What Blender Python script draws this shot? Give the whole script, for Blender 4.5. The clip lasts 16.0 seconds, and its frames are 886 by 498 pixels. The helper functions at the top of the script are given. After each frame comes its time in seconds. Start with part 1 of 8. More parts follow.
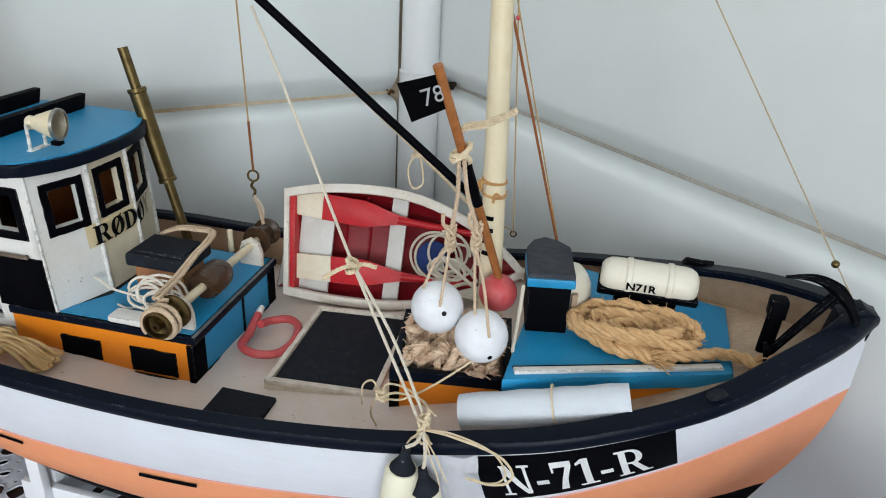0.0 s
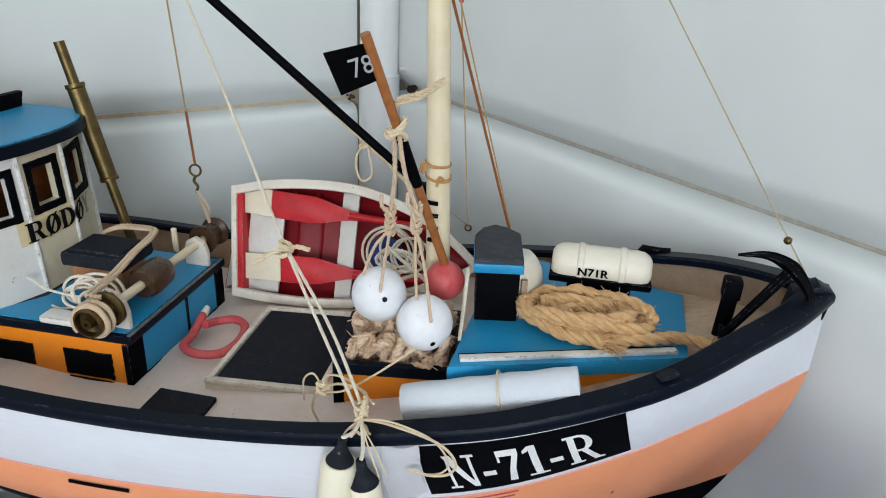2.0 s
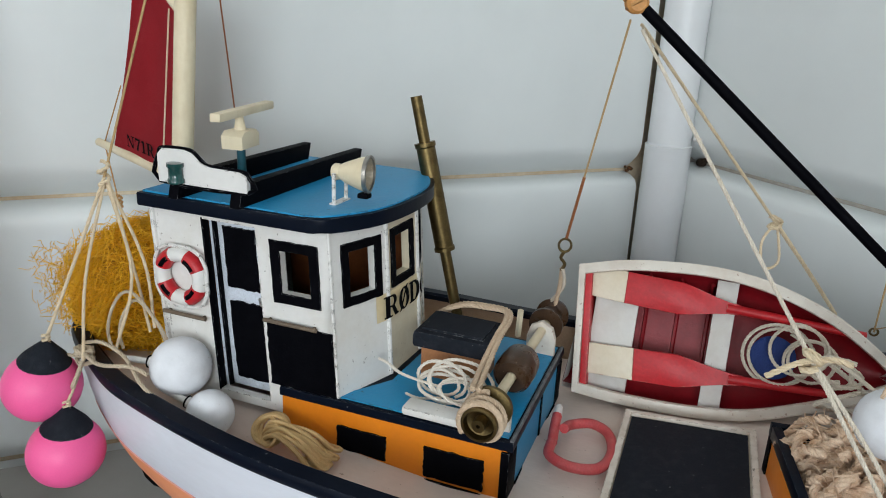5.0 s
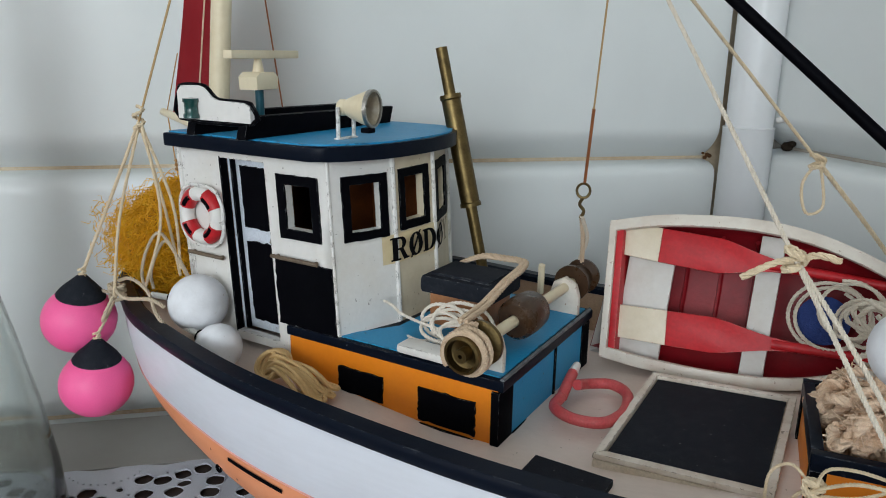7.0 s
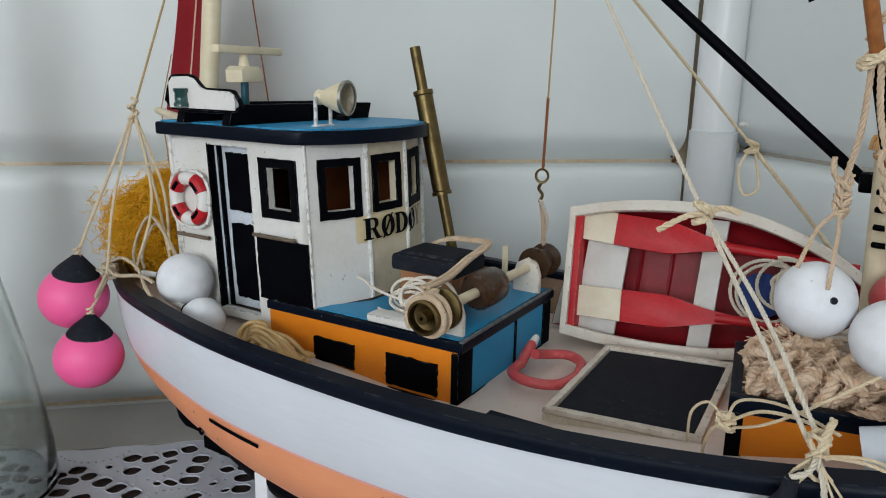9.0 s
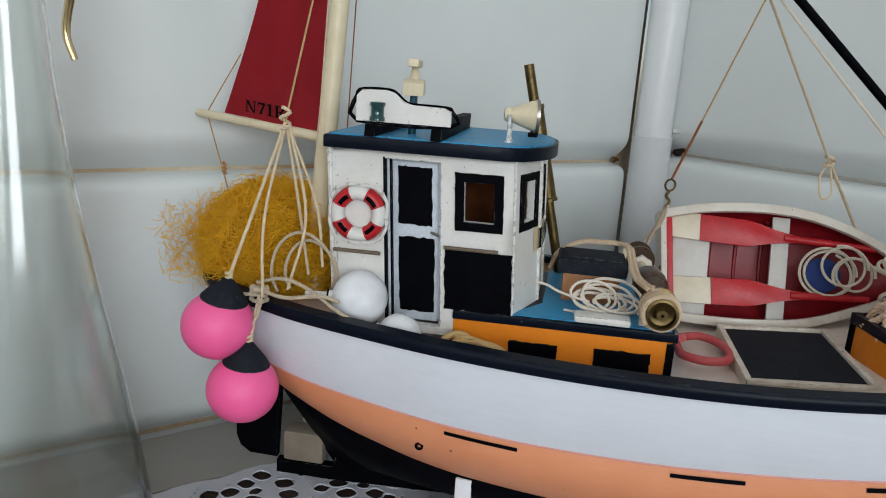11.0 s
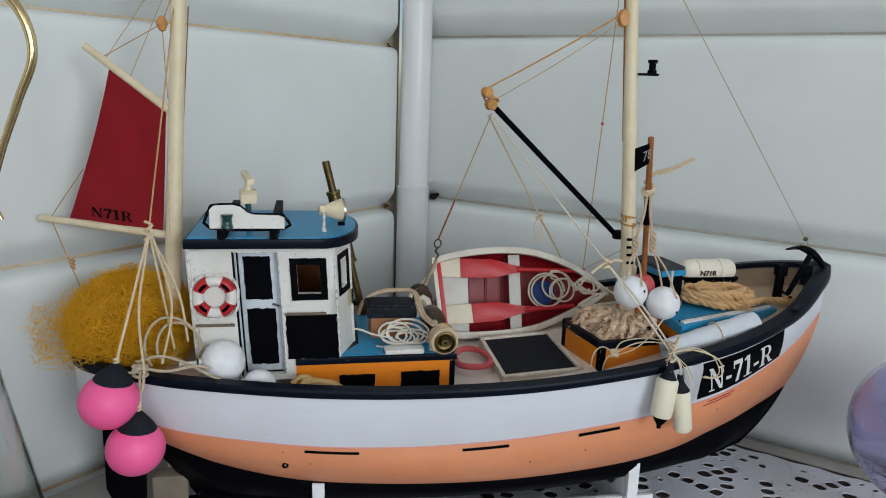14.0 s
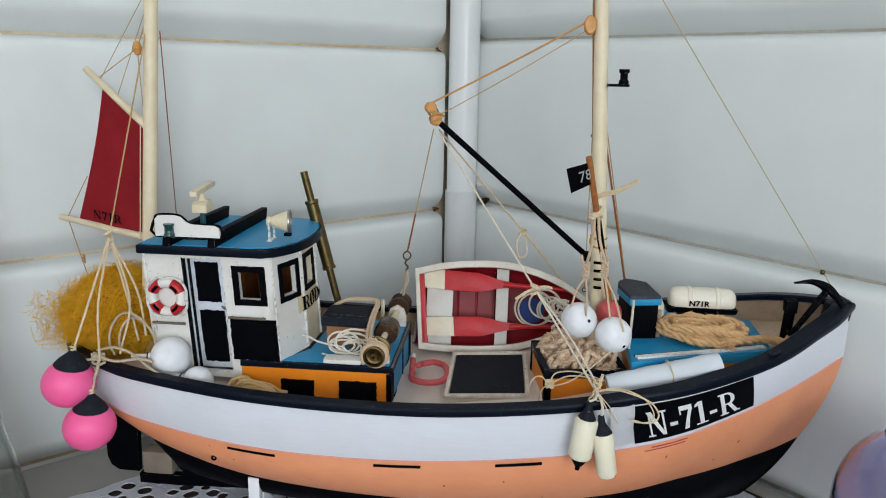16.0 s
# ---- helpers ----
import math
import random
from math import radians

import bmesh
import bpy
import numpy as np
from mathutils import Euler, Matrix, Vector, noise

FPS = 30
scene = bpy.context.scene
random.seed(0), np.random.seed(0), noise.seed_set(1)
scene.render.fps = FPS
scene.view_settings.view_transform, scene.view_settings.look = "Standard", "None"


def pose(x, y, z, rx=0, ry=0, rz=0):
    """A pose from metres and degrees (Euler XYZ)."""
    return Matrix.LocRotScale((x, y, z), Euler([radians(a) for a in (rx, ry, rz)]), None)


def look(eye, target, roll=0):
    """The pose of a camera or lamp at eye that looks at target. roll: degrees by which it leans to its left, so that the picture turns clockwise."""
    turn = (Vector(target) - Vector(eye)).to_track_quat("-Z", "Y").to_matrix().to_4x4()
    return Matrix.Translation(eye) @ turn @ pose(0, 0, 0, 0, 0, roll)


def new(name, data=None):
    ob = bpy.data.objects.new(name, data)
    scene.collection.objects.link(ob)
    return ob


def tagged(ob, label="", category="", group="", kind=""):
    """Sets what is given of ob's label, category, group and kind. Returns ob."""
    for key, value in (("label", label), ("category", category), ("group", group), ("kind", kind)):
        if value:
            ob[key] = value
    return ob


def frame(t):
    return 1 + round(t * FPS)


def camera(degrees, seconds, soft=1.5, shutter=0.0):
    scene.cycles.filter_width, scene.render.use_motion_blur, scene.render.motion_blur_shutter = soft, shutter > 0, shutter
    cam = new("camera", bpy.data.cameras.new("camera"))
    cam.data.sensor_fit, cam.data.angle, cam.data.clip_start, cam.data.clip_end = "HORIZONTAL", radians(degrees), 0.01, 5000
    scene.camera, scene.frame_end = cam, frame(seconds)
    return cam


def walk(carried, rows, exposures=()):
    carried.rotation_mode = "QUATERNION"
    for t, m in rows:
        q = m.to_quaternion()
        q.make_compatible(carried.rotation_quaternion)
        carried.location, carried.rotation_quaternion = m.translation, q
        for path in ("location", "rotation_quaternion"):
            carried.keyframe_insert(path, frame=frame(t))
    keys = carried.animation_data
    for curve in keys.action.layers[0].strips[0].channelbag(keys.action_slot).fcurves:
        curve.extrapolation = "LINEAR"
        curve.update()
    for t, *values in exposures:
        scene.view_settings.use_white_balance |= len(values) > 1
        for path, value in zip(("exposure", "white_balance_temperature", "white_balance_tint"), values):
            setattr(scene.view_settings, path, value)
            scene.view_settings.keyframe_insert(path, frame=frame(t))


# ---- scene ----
cam = camera(63.0, 16.0, 1.0)
PATH = [  # seconds, eye, yaw, pitch, roll
    (0.0, 0.2100, -0.4577, 0.4878, 12.49, -25.69, 3.21),
    (0.5, 0.2276, -0.4321, 0.4841, 12.46, -25.67, 3.40),
    (1.0, 0.2438, -0.4139, 0.4775, 11.61, -25.90, 4.11),
    (1.5, 0.2599, -0.4155, 0.4671, 11.53, -25.66, 3.65),
    (2.0, 0.2362, -0.4461, 0.4584, 11.27, -23.66, 2.54),
    (2.5, 0.1758, -0.4610, 0.4391, 9.05, -20.52, 1.66),
    (3.0, 0.1107, -0.4843, 0.4116, 6.52, -18.26, 0.70),
    (3.5, 0.0550, -0.4904, 0.4167, 9.16, -19.14, 1.03),
    (4.0, 0.0181, -0.4626, 0.4337, 13.05, -19.48, 1.79),
    (4.2, 0.0085, -0.4509, 0.4349, 14.21, -19.56, 2.22),
    (6.3, 0.0883, -0.3865, 0.3854, 30.87, -15.66, 1.18),
    (6.5, 0.0932, -0.3842, 0.3767, 31.17, -15.66, 1.06),
    (7.0, 0.1019, -0.3875, 0.3642, 31.80, -15.26, 0.77),
    (7.5, 0.1101, -0.3913, 0.3554, 32.41, -14.79, 0.73),
    (8.0, 0.1254, -0.3941, 0.3545, 32.02, -13.75, 0.74),
    (8.5, 0.1380, -0.4040, 0.3482, 31.89, -13.24, 0.80),
    (9.0, 0.1416, -0.4135, 0.3459, 31.64, -13.46, 1.12),
    (9.5, 0.1252, -0.4268, 0.3608, 29.43, -13.13, 2.13),
    (10.0, 0.0349, -0.4691, 0.3687, 23.02, -14.46, 3.47),
    (10.2, -0.0080, -0.4862, 0.3663, 19.99, -14.35, 3.41),
    (12.3, -0.2509, -0.6825, 0.3531, -6.55, -12.73, 3.38),
    (12.5, -0.2503, -0.7041, 0.3732, -8.32, -12.12, 2.73),
    (13.0, -0.2321, -0.7360, 0.4131, -11.27, -12.09, 2.91),
    (13.5, -0.2166, -0.7549, 0.4313, -11.99, -12.04, 2.36),
    (14.0, -0.2023, -0.7280, 0.4471, -10.85, -12.42, 2.07),
    (14.5, -0.1547, -0.6894, 0.4576, -8.76, -13.19, 1.84),
    (15.0, -0.0952, -0.6649, 0.4668, -4.57, -14.31, 0.86),
    (15.5, -0.0197, -0.6861, 0.4742, 1.07, -15.12, 1.08),
    (16.0, 0.0547, -0.7278, 0.4811, 5.60, -13.88, 1.13),
]
walk(cam, [(t, pose(x, y, z, 0, 0, yaw) @ pose(0, 0, 0, 90 + pitch) @ pose(0, 0, 0, 0, 0, roll)) for t, x, y, z, yaw, pitch, roll in PATH], [(0.0, -0.29, 6420, 10), (2.0, -0.31, 6370, 10), (4.2, -0.39, 6430, 10), (6.5, -0.54, 6400, 10), (10.0, -0.66, 6480, 10), (12.5, -0.66, 6500, 10), (13.5, -0.76, 6450, 10), (14.5, -0.67, 6400, 10), (16.0, -0.50, 6430, 10)])
SOUTH_WATTS, EAST_WATTS = 22.0, 80.0
import collections

# ---- light ----
world = bpy.data.worlds.new("world")
scene.world = world
world.use_nodes = True
sky = world.node_tree.nodes.new("ShaderNodeTexSky")
sky.sky_type = "NISHITA"
sky.sun_disc = False
sky.sun_elevation = radians(38)
sky.sun_rotation = radians(200)
world.node_tree.links.new(sky.outputs[0], world.node_tree.nodes["Background"].inputs[0])
world.node_tree.nodes["Background"].inputs[1].default_value = 0.12


def window_lamp(centre, toward, width, height, watts, colour):
    """The daylight that comes in through one window's opening."""
    data = bpy.data.lights.new("window_light", "AREA")
    data.shape, data.size, data.size_y, data.energy, data.color = "RECTANGLE", width, height, watts, colour
    ob = new("window_light", data)
    ob.matrix_world = look(centre, toward)
    return ob


# ---- shapes ----
TAU = 2 * math.pi


def smooth(points, n=8, closed=False):
    """Points along a Catmull-Rom curve through the given ones."""
    p = [Vector(q) for q in points]
    if len(p) < 3:
        return p
    if closed:
        p = [p[-1]] + p + [p[0], p[1]]
    else:
        p = [2 * p[0] - p[1]] + p + [2 * p[-1] - p[-2]]
    out = []
    for a, b, c, d in zip(p, p[1:], p[2:], p[3:]):
        for k in range(n):
            t = k / n
            out.append(0.5 * (2 * b + (c - a) * t + (2 * a - 5 * b + 4 * c - d) * t * t + (3 * b - a - 3 * c + d) * t ** 3))
    if not closed:
        out.append(p[-2])
    return out


def frames_along(pts, closed=False):
    """A right and an up direction at every point, turning as little as possible."""
    n = len(pts)
    tang = []
    for i in range(n):
        a = pts[(i - 1) % n] if closed or i > 0 else pts[i]
        b = pts[(i + 1) % n] if closed or i < n - 1 else pts[i]
        d = b - a
        tang.append(d.normalized() if d.length > 1e-9 else Vector((0, 0, 1)))
    side = tang[0].orthogonal().normalized()
    out = []
    for t in tang:
        side = side - t * side.dot(t)
        side = side.normalized() if side.length > 1e-6 else t.orthogonal().normalized()
        out.append((side, t.cross(side)))
    return out


def tube(bm, points, r, seg=6, closed=False, taper=None):
    """A round bar of radius r (or r at the start, taper at the end) along the points."""
    pts = [Vector(p) for p in points]
    fr = frames_along(pts, closed)
    rings = []
    for i, (p, (s, u)) in enumerate(zip(pts, fr)):
        k = i / max(1, len(pts) - 1)
        rr = r if taper is None else r + (taper - r) * k
        rings.append([bm.verts.new(p + rr * (s * math.cos(TAU * j / seg) + u * math.sin(TAU * j / seg))) for j in range(seg)])
    for a, b in zip(rings, rings[1:] + ([rings[0]] if closed else [])):
        for j in range(seg):
            bm.faces.new((a[j], a[(j + 1) % seg], b[(j + 1) % seg], b[j]))
    if not closed:
        bm.faces.new(rings[0][::-1])
        bm.faces.new(rings[-1])
    return bm


def rope(bm, points, r, lay=None, strands=3, seg=5, closed=False, step=None):
    """A laid rope: strands wound round the line through the points."""
    pts = [Vector(p) for p in points]
    lay = lay or 7 * r
    step = step or lay / 8
    fine = []
    for a, b in zip(pts, pts[1:] + ([pts[0]] if closed else [])):
        k = max(1, int((b - a).length / step))
        fine += [a.lerp(b, i / k) for i in range(k)]
    if not closed:
        fine.append(pts[-1])
    fr = frames_along(fine, closed)
    run, along = 0.0, []
    for i, p in enumerate(fine):
        run += (p - fine[i - 1]).length if i else 0
        along.append(run)
    for s in range(strands):
        line = []
        for p, (x, y), d in zip(fine, fr, along):
            a = TAU * (d / lay + s / strands)
            line.append(p + 0.52 * r * (x * math.cos(a) + y * math.sin(a)))
        k0 = len(bm.verts)
        tube(bm, line, 0.56 * r, seg)
        bm.verts.ensure_lookup_table()
        ring = [bm.verts[k0 + j] for j in range(seg)]
        if s == 0:
            heart = bm.verts.new(fine[0])
        for a, b in zip(ring, ring[1:]):
            bm.faces.new((heart, a, b))
    return bm


def sag(a, b, drop=0.0, n=8):
    """A line from a to b that hangs through by drop."""
    a, b = Vector(a), Vector(b)
    return [a.lerp(b, i / n) - Vector((0, 0, drop * 4 * (i / n) * (1 - i / n))) for i in range(n + 1)]


def box(bm, lo, hi, bevel=0.0, m=None):
    """A box from corner to corner, its edges rounded by bevel."""
    lo, hi = Vector(lo), Vector(hi)
    c, s = (lo + hi) / 2, hi - lo
    made = bmesh.ops.create_cube(bm, size=1.0, matrix=(m or Matrix()) @ Matrix.Translation(c) @ Matrix.Diagonal((*s, 1)))
    if bevel:
        edges = {e for v in made["verts"] for e in v.link_edges}
        bmesh.ops.bevel(bm, geom=list(edges), offset=bevel, segments=2, affect="EDGES", profile=0.6)
    return bm


def prism(bm, outline, z0, z1, bevel=0.0, m=None):
    """An upright slab over a flat outline of (x, y); with m it is turned elsewhere."""
    m = m or Matrix()
    low = [bm.verts.new(m @ Vector((x, y, z0))) for x, y in outline]
    high = [bm.verts.new(m @ Vector((x, y, z1))) for x, y in outline]
    n = len(outline)
    faces = [bm.faces.new(low[::-1]), bm.faces.new(high)]
    faces += [bm.faces.new((low[i], low[(i + 1) % n], high[(i + 1) % n], high[i])) for i in range(n)]
    if bevel:
        edges = {e for f in faces[:2] for e in f.edges}
        bmesh.ops.bevel(bm, geom=list(edges), offset=bevel, segments=2, affect="EDGES", profile=0.6)
    return bm


def lathe(bm, profile, m=None, seg=24):
    """A turned body: profile of (radius, height) round the z axis, set by m."""
    m = m or Matrix()
    rings = []
    for r, z in profile:
        if r < 1e-6:
            rings.append([bm.verts.new(m @ Vector((0, 0, z)))])
        else:
            rings.append([bm.verts.new(m @ Vector((r * math.cos(TAU * j / seg), r * math.sin(TAU * j / seg), z))) for j in range(seg)])
    for a, b in zip(rings, rings[1:]):
        for j in range(seg):
            k = (j + 1) % seg
            if len(a) == 1 and len(b) > 1:
                bm.faces.new((a[0], b[k], b[j]))
            elif len(b) == 1 and len(a) > 1:
                bm.faces.new((a[j], a[k], b[0]))
            elif len(a) > 1:
                bm.faces.new((a[j], a[k], b[k], b[j]))
    return bm


def rod(bm, a, b, r, seg=12, taper=None):
    return tube(bm, [Vector(a), Vector(b)], r, seg, taper=taper)


def ball(bm, c, r, seg=28, squash=1.0):
    """A slightly uneven ball."""
    prof = [(r * math.sin(math.pi * i / 16), -r * squash * math.cos(math.pi * i / 16)) for i in range(17)]
    prof[0], prof[-1] = (0, prof[0][1]), (0, prof[-1][1])
    return lathe(bm, prof, Matrix.Translation(c), seg)


def root(ob):
    while ob.parent:
        ob = ob.parent
    return ob


def to_mesh(name, bm, mat, shade=True):
    me = bpy.data.meshes.new(name)
    bmesh.ops.recalc_face_normals(bm, faces=bm.faces)
    bm.to_mesh(me)
    bm.free()
    if mat:
        me.materials.append(mat)
    if shade:
        for p in me.polygons:
            p.use_smooth = True
        me.set_sharp_from_angle(angle=radians(38))
    return me


def thing(name, at, label, category, group="", kind=""):
    ob = new(name)
    ob.location = at
    ob.empty_display_size = 0.02
    return tagged(ob, label, category, group, kind)


def part(name, bm, mat, parent, label=""):
    """Links a bmesh, drawn in world places, as one mesh under a thing or a part."""
    me = to_mesh(name, bm, mat)
    me.transform(Matrix.Translation(-root(parent).location))
    ob = new(name, me)
    ob.parent = parent
    return tagged(ob, label)


def solo(name, bm, mat, at, label, category, group="", kind=""):
    """A thing that is one mesh."""
    me = to_mesh(name, bm, mat)
    me.transform(Matrix.Translation(-Vector(at)))
    ob = new(name, me)
    ob.location = at
    return tagged(ob, label, category, group, kind)


def structure(name, bm, mat, label=""):
    return tagged(new(name, to_mesh(name, bm, mat)), label, "", "", "structure")


def letters(text, size, depth=0.0):
    """A mesh of the text, its lower left corner at the origin, in the xy plane."""
    cu = bpy.data.curves.new("letters", "FONT")
    cu.body, cu.size, cu.extrude, cu.resolution_u = text, size, depth, 3
    ob = bpy.data.objects.new("letters", cu)
    scene.collection.objects.link(ob)
    me = bpy.data.meshes.new_from_object(ob.evaluated_get(bpy.context.evaluated_depsgraph_get()))
    bpy.data.objects.remove(ob)
    bpy.data.curves.remove(cu)
    bm = bmesh.new()
    bm.from_mesh(me)
    bpy.data.meshes.remove(me)
    x0, y0 = min(v.co.x for v in bm.verts), min(v.co.y for v in bm.verts)
    for v in bm.verts:
        v.co.x, v.co.y = v.co.x - x0, v.co.y - y0
    return bm


# ---- materials ----
def material(name, colour, rough=0.5, metal=0.0, dirt=None, amount=0.35, scale=60.0, grain=900.0, bump=0.15, streak=None, coat=0.0, edge=0.5, island=0.0, spec=0.4, soft=False, worn=None, rub=0.0011, specks=None, thick=0.68):
    """A surface with blotches of a second colour, fine grain and relief. streak: stretch of the grain along x, y, z. worn: the colour that shows where edges are rubbed through. specks: small chips all over."""
    mat = bpy.data.materials.new(name)
    mat.use_nodes = True
    nt = mat.node_tree
    n, l = nt.nodes, nt.links
    bsdf = n["Principled BSDF"]
    co = n.new("ShaderNodeTexCoord")
    mp = n.new("ShaderNodeMapping")
    mp.inputs["Scale"].default_value = streak or (1, 1, 1)
    l.new(co.outputs["Object"], mp.inputs[0])
    big, fine = n.new("ShaderNodeTexNoise"), n.new("ShaderNodeTexNoise")
    big.inputs["Scale"].default_value, big.inputs["Detail"].default_value = scale, 6
    big.inputs["Roughness"].default_value = 0.65
    fine.inputs["Scale"].default_value, fine.inputs["Detail"].default_value = grain, 4
    l.new(co.outputs["Object"], big.inputs[0])
    l.new(mp.outputs[0], fine.inputs[0])
    ramp = n.new("ShaderNodeMapRange")
    ramp.inputs[1].default_value, ramp.inputs[2].default_value = edge - 0.08, edge + 0.22
    l.new(big.outputs[0], ramp.inputs[0])
    mul = n.new("ShaderNodeMath")
    mul.operation = "MULTIPLY"
    mul.inputs[1].default_value = amount
    l.new(ramp.outputs[0], mul.inputs[0])
    mix = n.new("ShaderNodeMix")
    mix.data_type = "RGBA"
    mix.inputs[6].default_value = (*colour, 1)
    mix.inputs[7].default_value = (*(dirt or [c * 0.6 for c in colour]), 1)
    l.new(mul.outputs[0], mix.inputs[0])
    vary = n.new("ShaderNodeMix")
    vary.data_type, vary.blend_type = "RGBA", "MULTIPLY"
    vary.inputs[0].default_value = 1.0
    rng = n.new("ShaderNodeMapRange")
    rng.inputs[1].default_value, rng.inputs[2].default_value = 0.3, 0.7
    rng.inputs[3].default_value, rng.inputs[4].default_value = (0.97, 1.01) if soft else (0.86, 1.06)
    l.new(fine.outputs[0], rng.inputs[0])
    l.new(mix.outputs[2], vary.inputs[6])
    l.new(rng.outputs[0], vary.inputs[7])
    last = vary.outputs[2]
    if island:
        geo = n.new("ShaderNodeNewGeometry")
        r2 = n.new("ShaderNodeMapRange")
        r2.inputs[3].default_value, r2.inputs[4].default_value = 1 - island, 1 + island * 0.4
        l.new(geo.outputs["Random Per Island"], r2.inputs[0])
        v2 = n.new("ShaderNodeMix")
        v2.data_type, v2.blend_type = "RGBA", "MULTIPLY"
        v2.inputs[0].default_value = 1.0
        l.new(last, v2.inputs[6])
        l.new(r2.outputs[0], v2.inputs[7])
        last = v2.outputs[2]
    if worn:
        bev, geo = n.new("ShaderNodeBevel"), n.new("ShaderNodeNewGeometry")
        bev.samples = 3
        bev.inputs["Radius"].default_value = rub
        dot = n.new("ShaderNodeVectorMath")
        dot.operation = "DOT_PRODUCT"
        l.new(bev.outputs[0], dot.inputs[0])
        l.new(geo.outputs["Normal"], dot.inputs[1])
        rim_, patch, both = n.new("ShaderNodeMapRange"), n.new("ShaderNodeMapRange"), n.new("ShaderNodeMath")
        rim_.inputs[1].default_value, rim_.inputs[2].default_value = 0.985, 0.90
        chips = n.new("ShaderNodeTexNoise")
        chips.inputs["Scale"].default_value, chips.inputs["Detail"].default_value = 240.0, 5
        l.new(co.outputs["Object"], chips.inputs[0])
        patch.inputs[1].default_value, patch.inputs[2].default_value = 0.50, 0.60
        both.operation = "MULTIPLY"
        l.new(dot.outputs["Value"], rim_.inputs[0])
        l.new(chips.outputs[0], patch.inputs[0])
        l.new(rim_.outputs[0], both.inputs[0])
        l.new(patch.outputs[0], both.inputs[1])
        w2 = n.new("ShaderNodeMix")
        w2.data_type = "RGBA"
        l.new(both.outputs[0], w2.inputs[0])
        l.new(last, w2.inputs[6])
        w2.inputs[7].default_value = (*worn, 1)
        last = w2.outputs[2]
    if specks:
        dots, cut, s2 = n.new("ShaderNodeTexNoise"), n.new("ShaderNodeMapRange"), n.new("ShaderNodeMix")
        dots.inputs["Scale"].default_value, dots.inputs["Detail"].default_value = 330.0, 3
        l.new(co.outputs["Object"], dots.inputs[0])
        cut.inputs[1].default_value, cut.inputs[2].default_value, cut.inputs[4].default_value = thick, thick + 0.04, 0.8
        l.new(dots.outputs[0], cut.inputs[0])
        s2.data_type = "RGBA"
        l.new(cut.outputs[0], s2.inputs[0])
        l.new(last, s2.inputs[6])
        s2.inputs[7].default_value = (*specks, 1)
        last = s2.outputs[2]
    l.new(last, bsdf.inputs["Base Color"])
    rr = n.new("ShaderNodeMapRange")
    rr.inputs[3].default_value, rr.inputs[4].default_value = max(0.05, rough - 0.1), min(1, rough + 0.12)
    l.new(big.outputs[0], rr.inputs[0])
    l.new(rr.outputs[0], bsdf.inputs["Roughness"])
    bsdf.inputs["Metallic"].default_value = metal
    bsdf.inputs["Specular IOR Level"].default_value = spec
    bsdf.inputs["Coat Weight"].default_value = coat
    if bump:
        bp = n.new("ShaderNodeBump")
        bp.inputs["Strength"].default_value, bp.inputs["Distance"].default_value = bump, 0.001
        l.new(fine.outputs[0], bp.inputs["Height"])
        l.new(bp.outputs[0], bsdf.inputs["Normal"])
    return mat


WHITE = material("hull_white_paint", (0.68, 0.70, 0.75), 0.36, dirt=(0.61, 0.61, 0.63), amount=0.35, scale=14, grain=300, bump=0.10, streak=(0.12, 1, 1), soft=True)
SALMON = material("salmon_paint", (0.74, 0.29, 0.14), 0.5, dirt=(0.66, 0.235, 0.105), amount=0.5, scale=16, grain=300, streak=(0.2, 1, 1), bump=0.12, soft=True)
BLACK = material("black_paint", (0.0022, 0.0023, 0.0036), 0.5, dirt=(0.005, 0.005, 0.007), amount=0.5, scale=80, spec=0.025, worn=(0.20, 0.205, 0.21), rub=0.0005)
RAIL = material("blue_black_paint", (0.0035, 0.0062, 0.0135), 0.34, dirt=(0.22, 0.24, 0.27), amount=0.45, scale=90, grain=300, edge=0.73, bump=0.08, spec=0.09, soft=True, worn=(0.085, 0.092, 0.105), rub=0.0008, specks=(0.20, 0.21, 0.22), thick=0.74)
DECK = material("beige_deck_paint", (0.78, 0.66, 0.585), 0.55, dirt=(0.60, 0.46, 0.37), amount=0.35, scale=30, grain=400, streak=(0.35, 1, 1), bump=0.2, soft=True, specks=(0.36, 0.27, 0.20), thick=0.70)
CREAM = material("cream_white_paint", (0.74, 0.725, 0.69), 0.42, dirt=(0.60, 0.53, 0.41), amount=0.35, scale=30, grain=300, bump=0.12, edge=0.56, soft=True, worn=(0.11, 0.09, 0.075), rub=0.0016, specks=(0.22, 0.19, 0.16), thick=0.70)
WORN = material("yellowed_white_paint", (0.72, 0.64, 0.50), 0.45, dirt=(0.56, 0.45, 0.28), amount=0.5, scale=40, grain=400, bump=0.15, soft=True, worn=(0.45, 0.05, 0.04), rub=0.0008)
BLUE = material("blue_paint", (0.012, 0.255, 0.50), 0.42, dirt=(0.04, 0.30, 0.52), amount=0.5, scale=40, grain=400, bump=0.2, soft=True, worn=(0.02, 0.06, 0.10), rub=0.0016, specks=(0.03, 0.08, 0.11), thick=0.70)
ORANGE = material("orange_paint", (0.80, 0.235, 0.010), 0.4, dirt=(0.66, 0.17, 0.008), amount=0.5, scale=30, grain=300, bump=0.1, soft=True, worn=(0.30, 0.10, 0.02), rub=0.0010)
DARKWOOD = material("dark_cabin_wood", (0.19, 0.055, 0.013), 0.6, dirt=(0.06, 0.02, 0.008), amount=0.6, scale=40, spec=0.2)
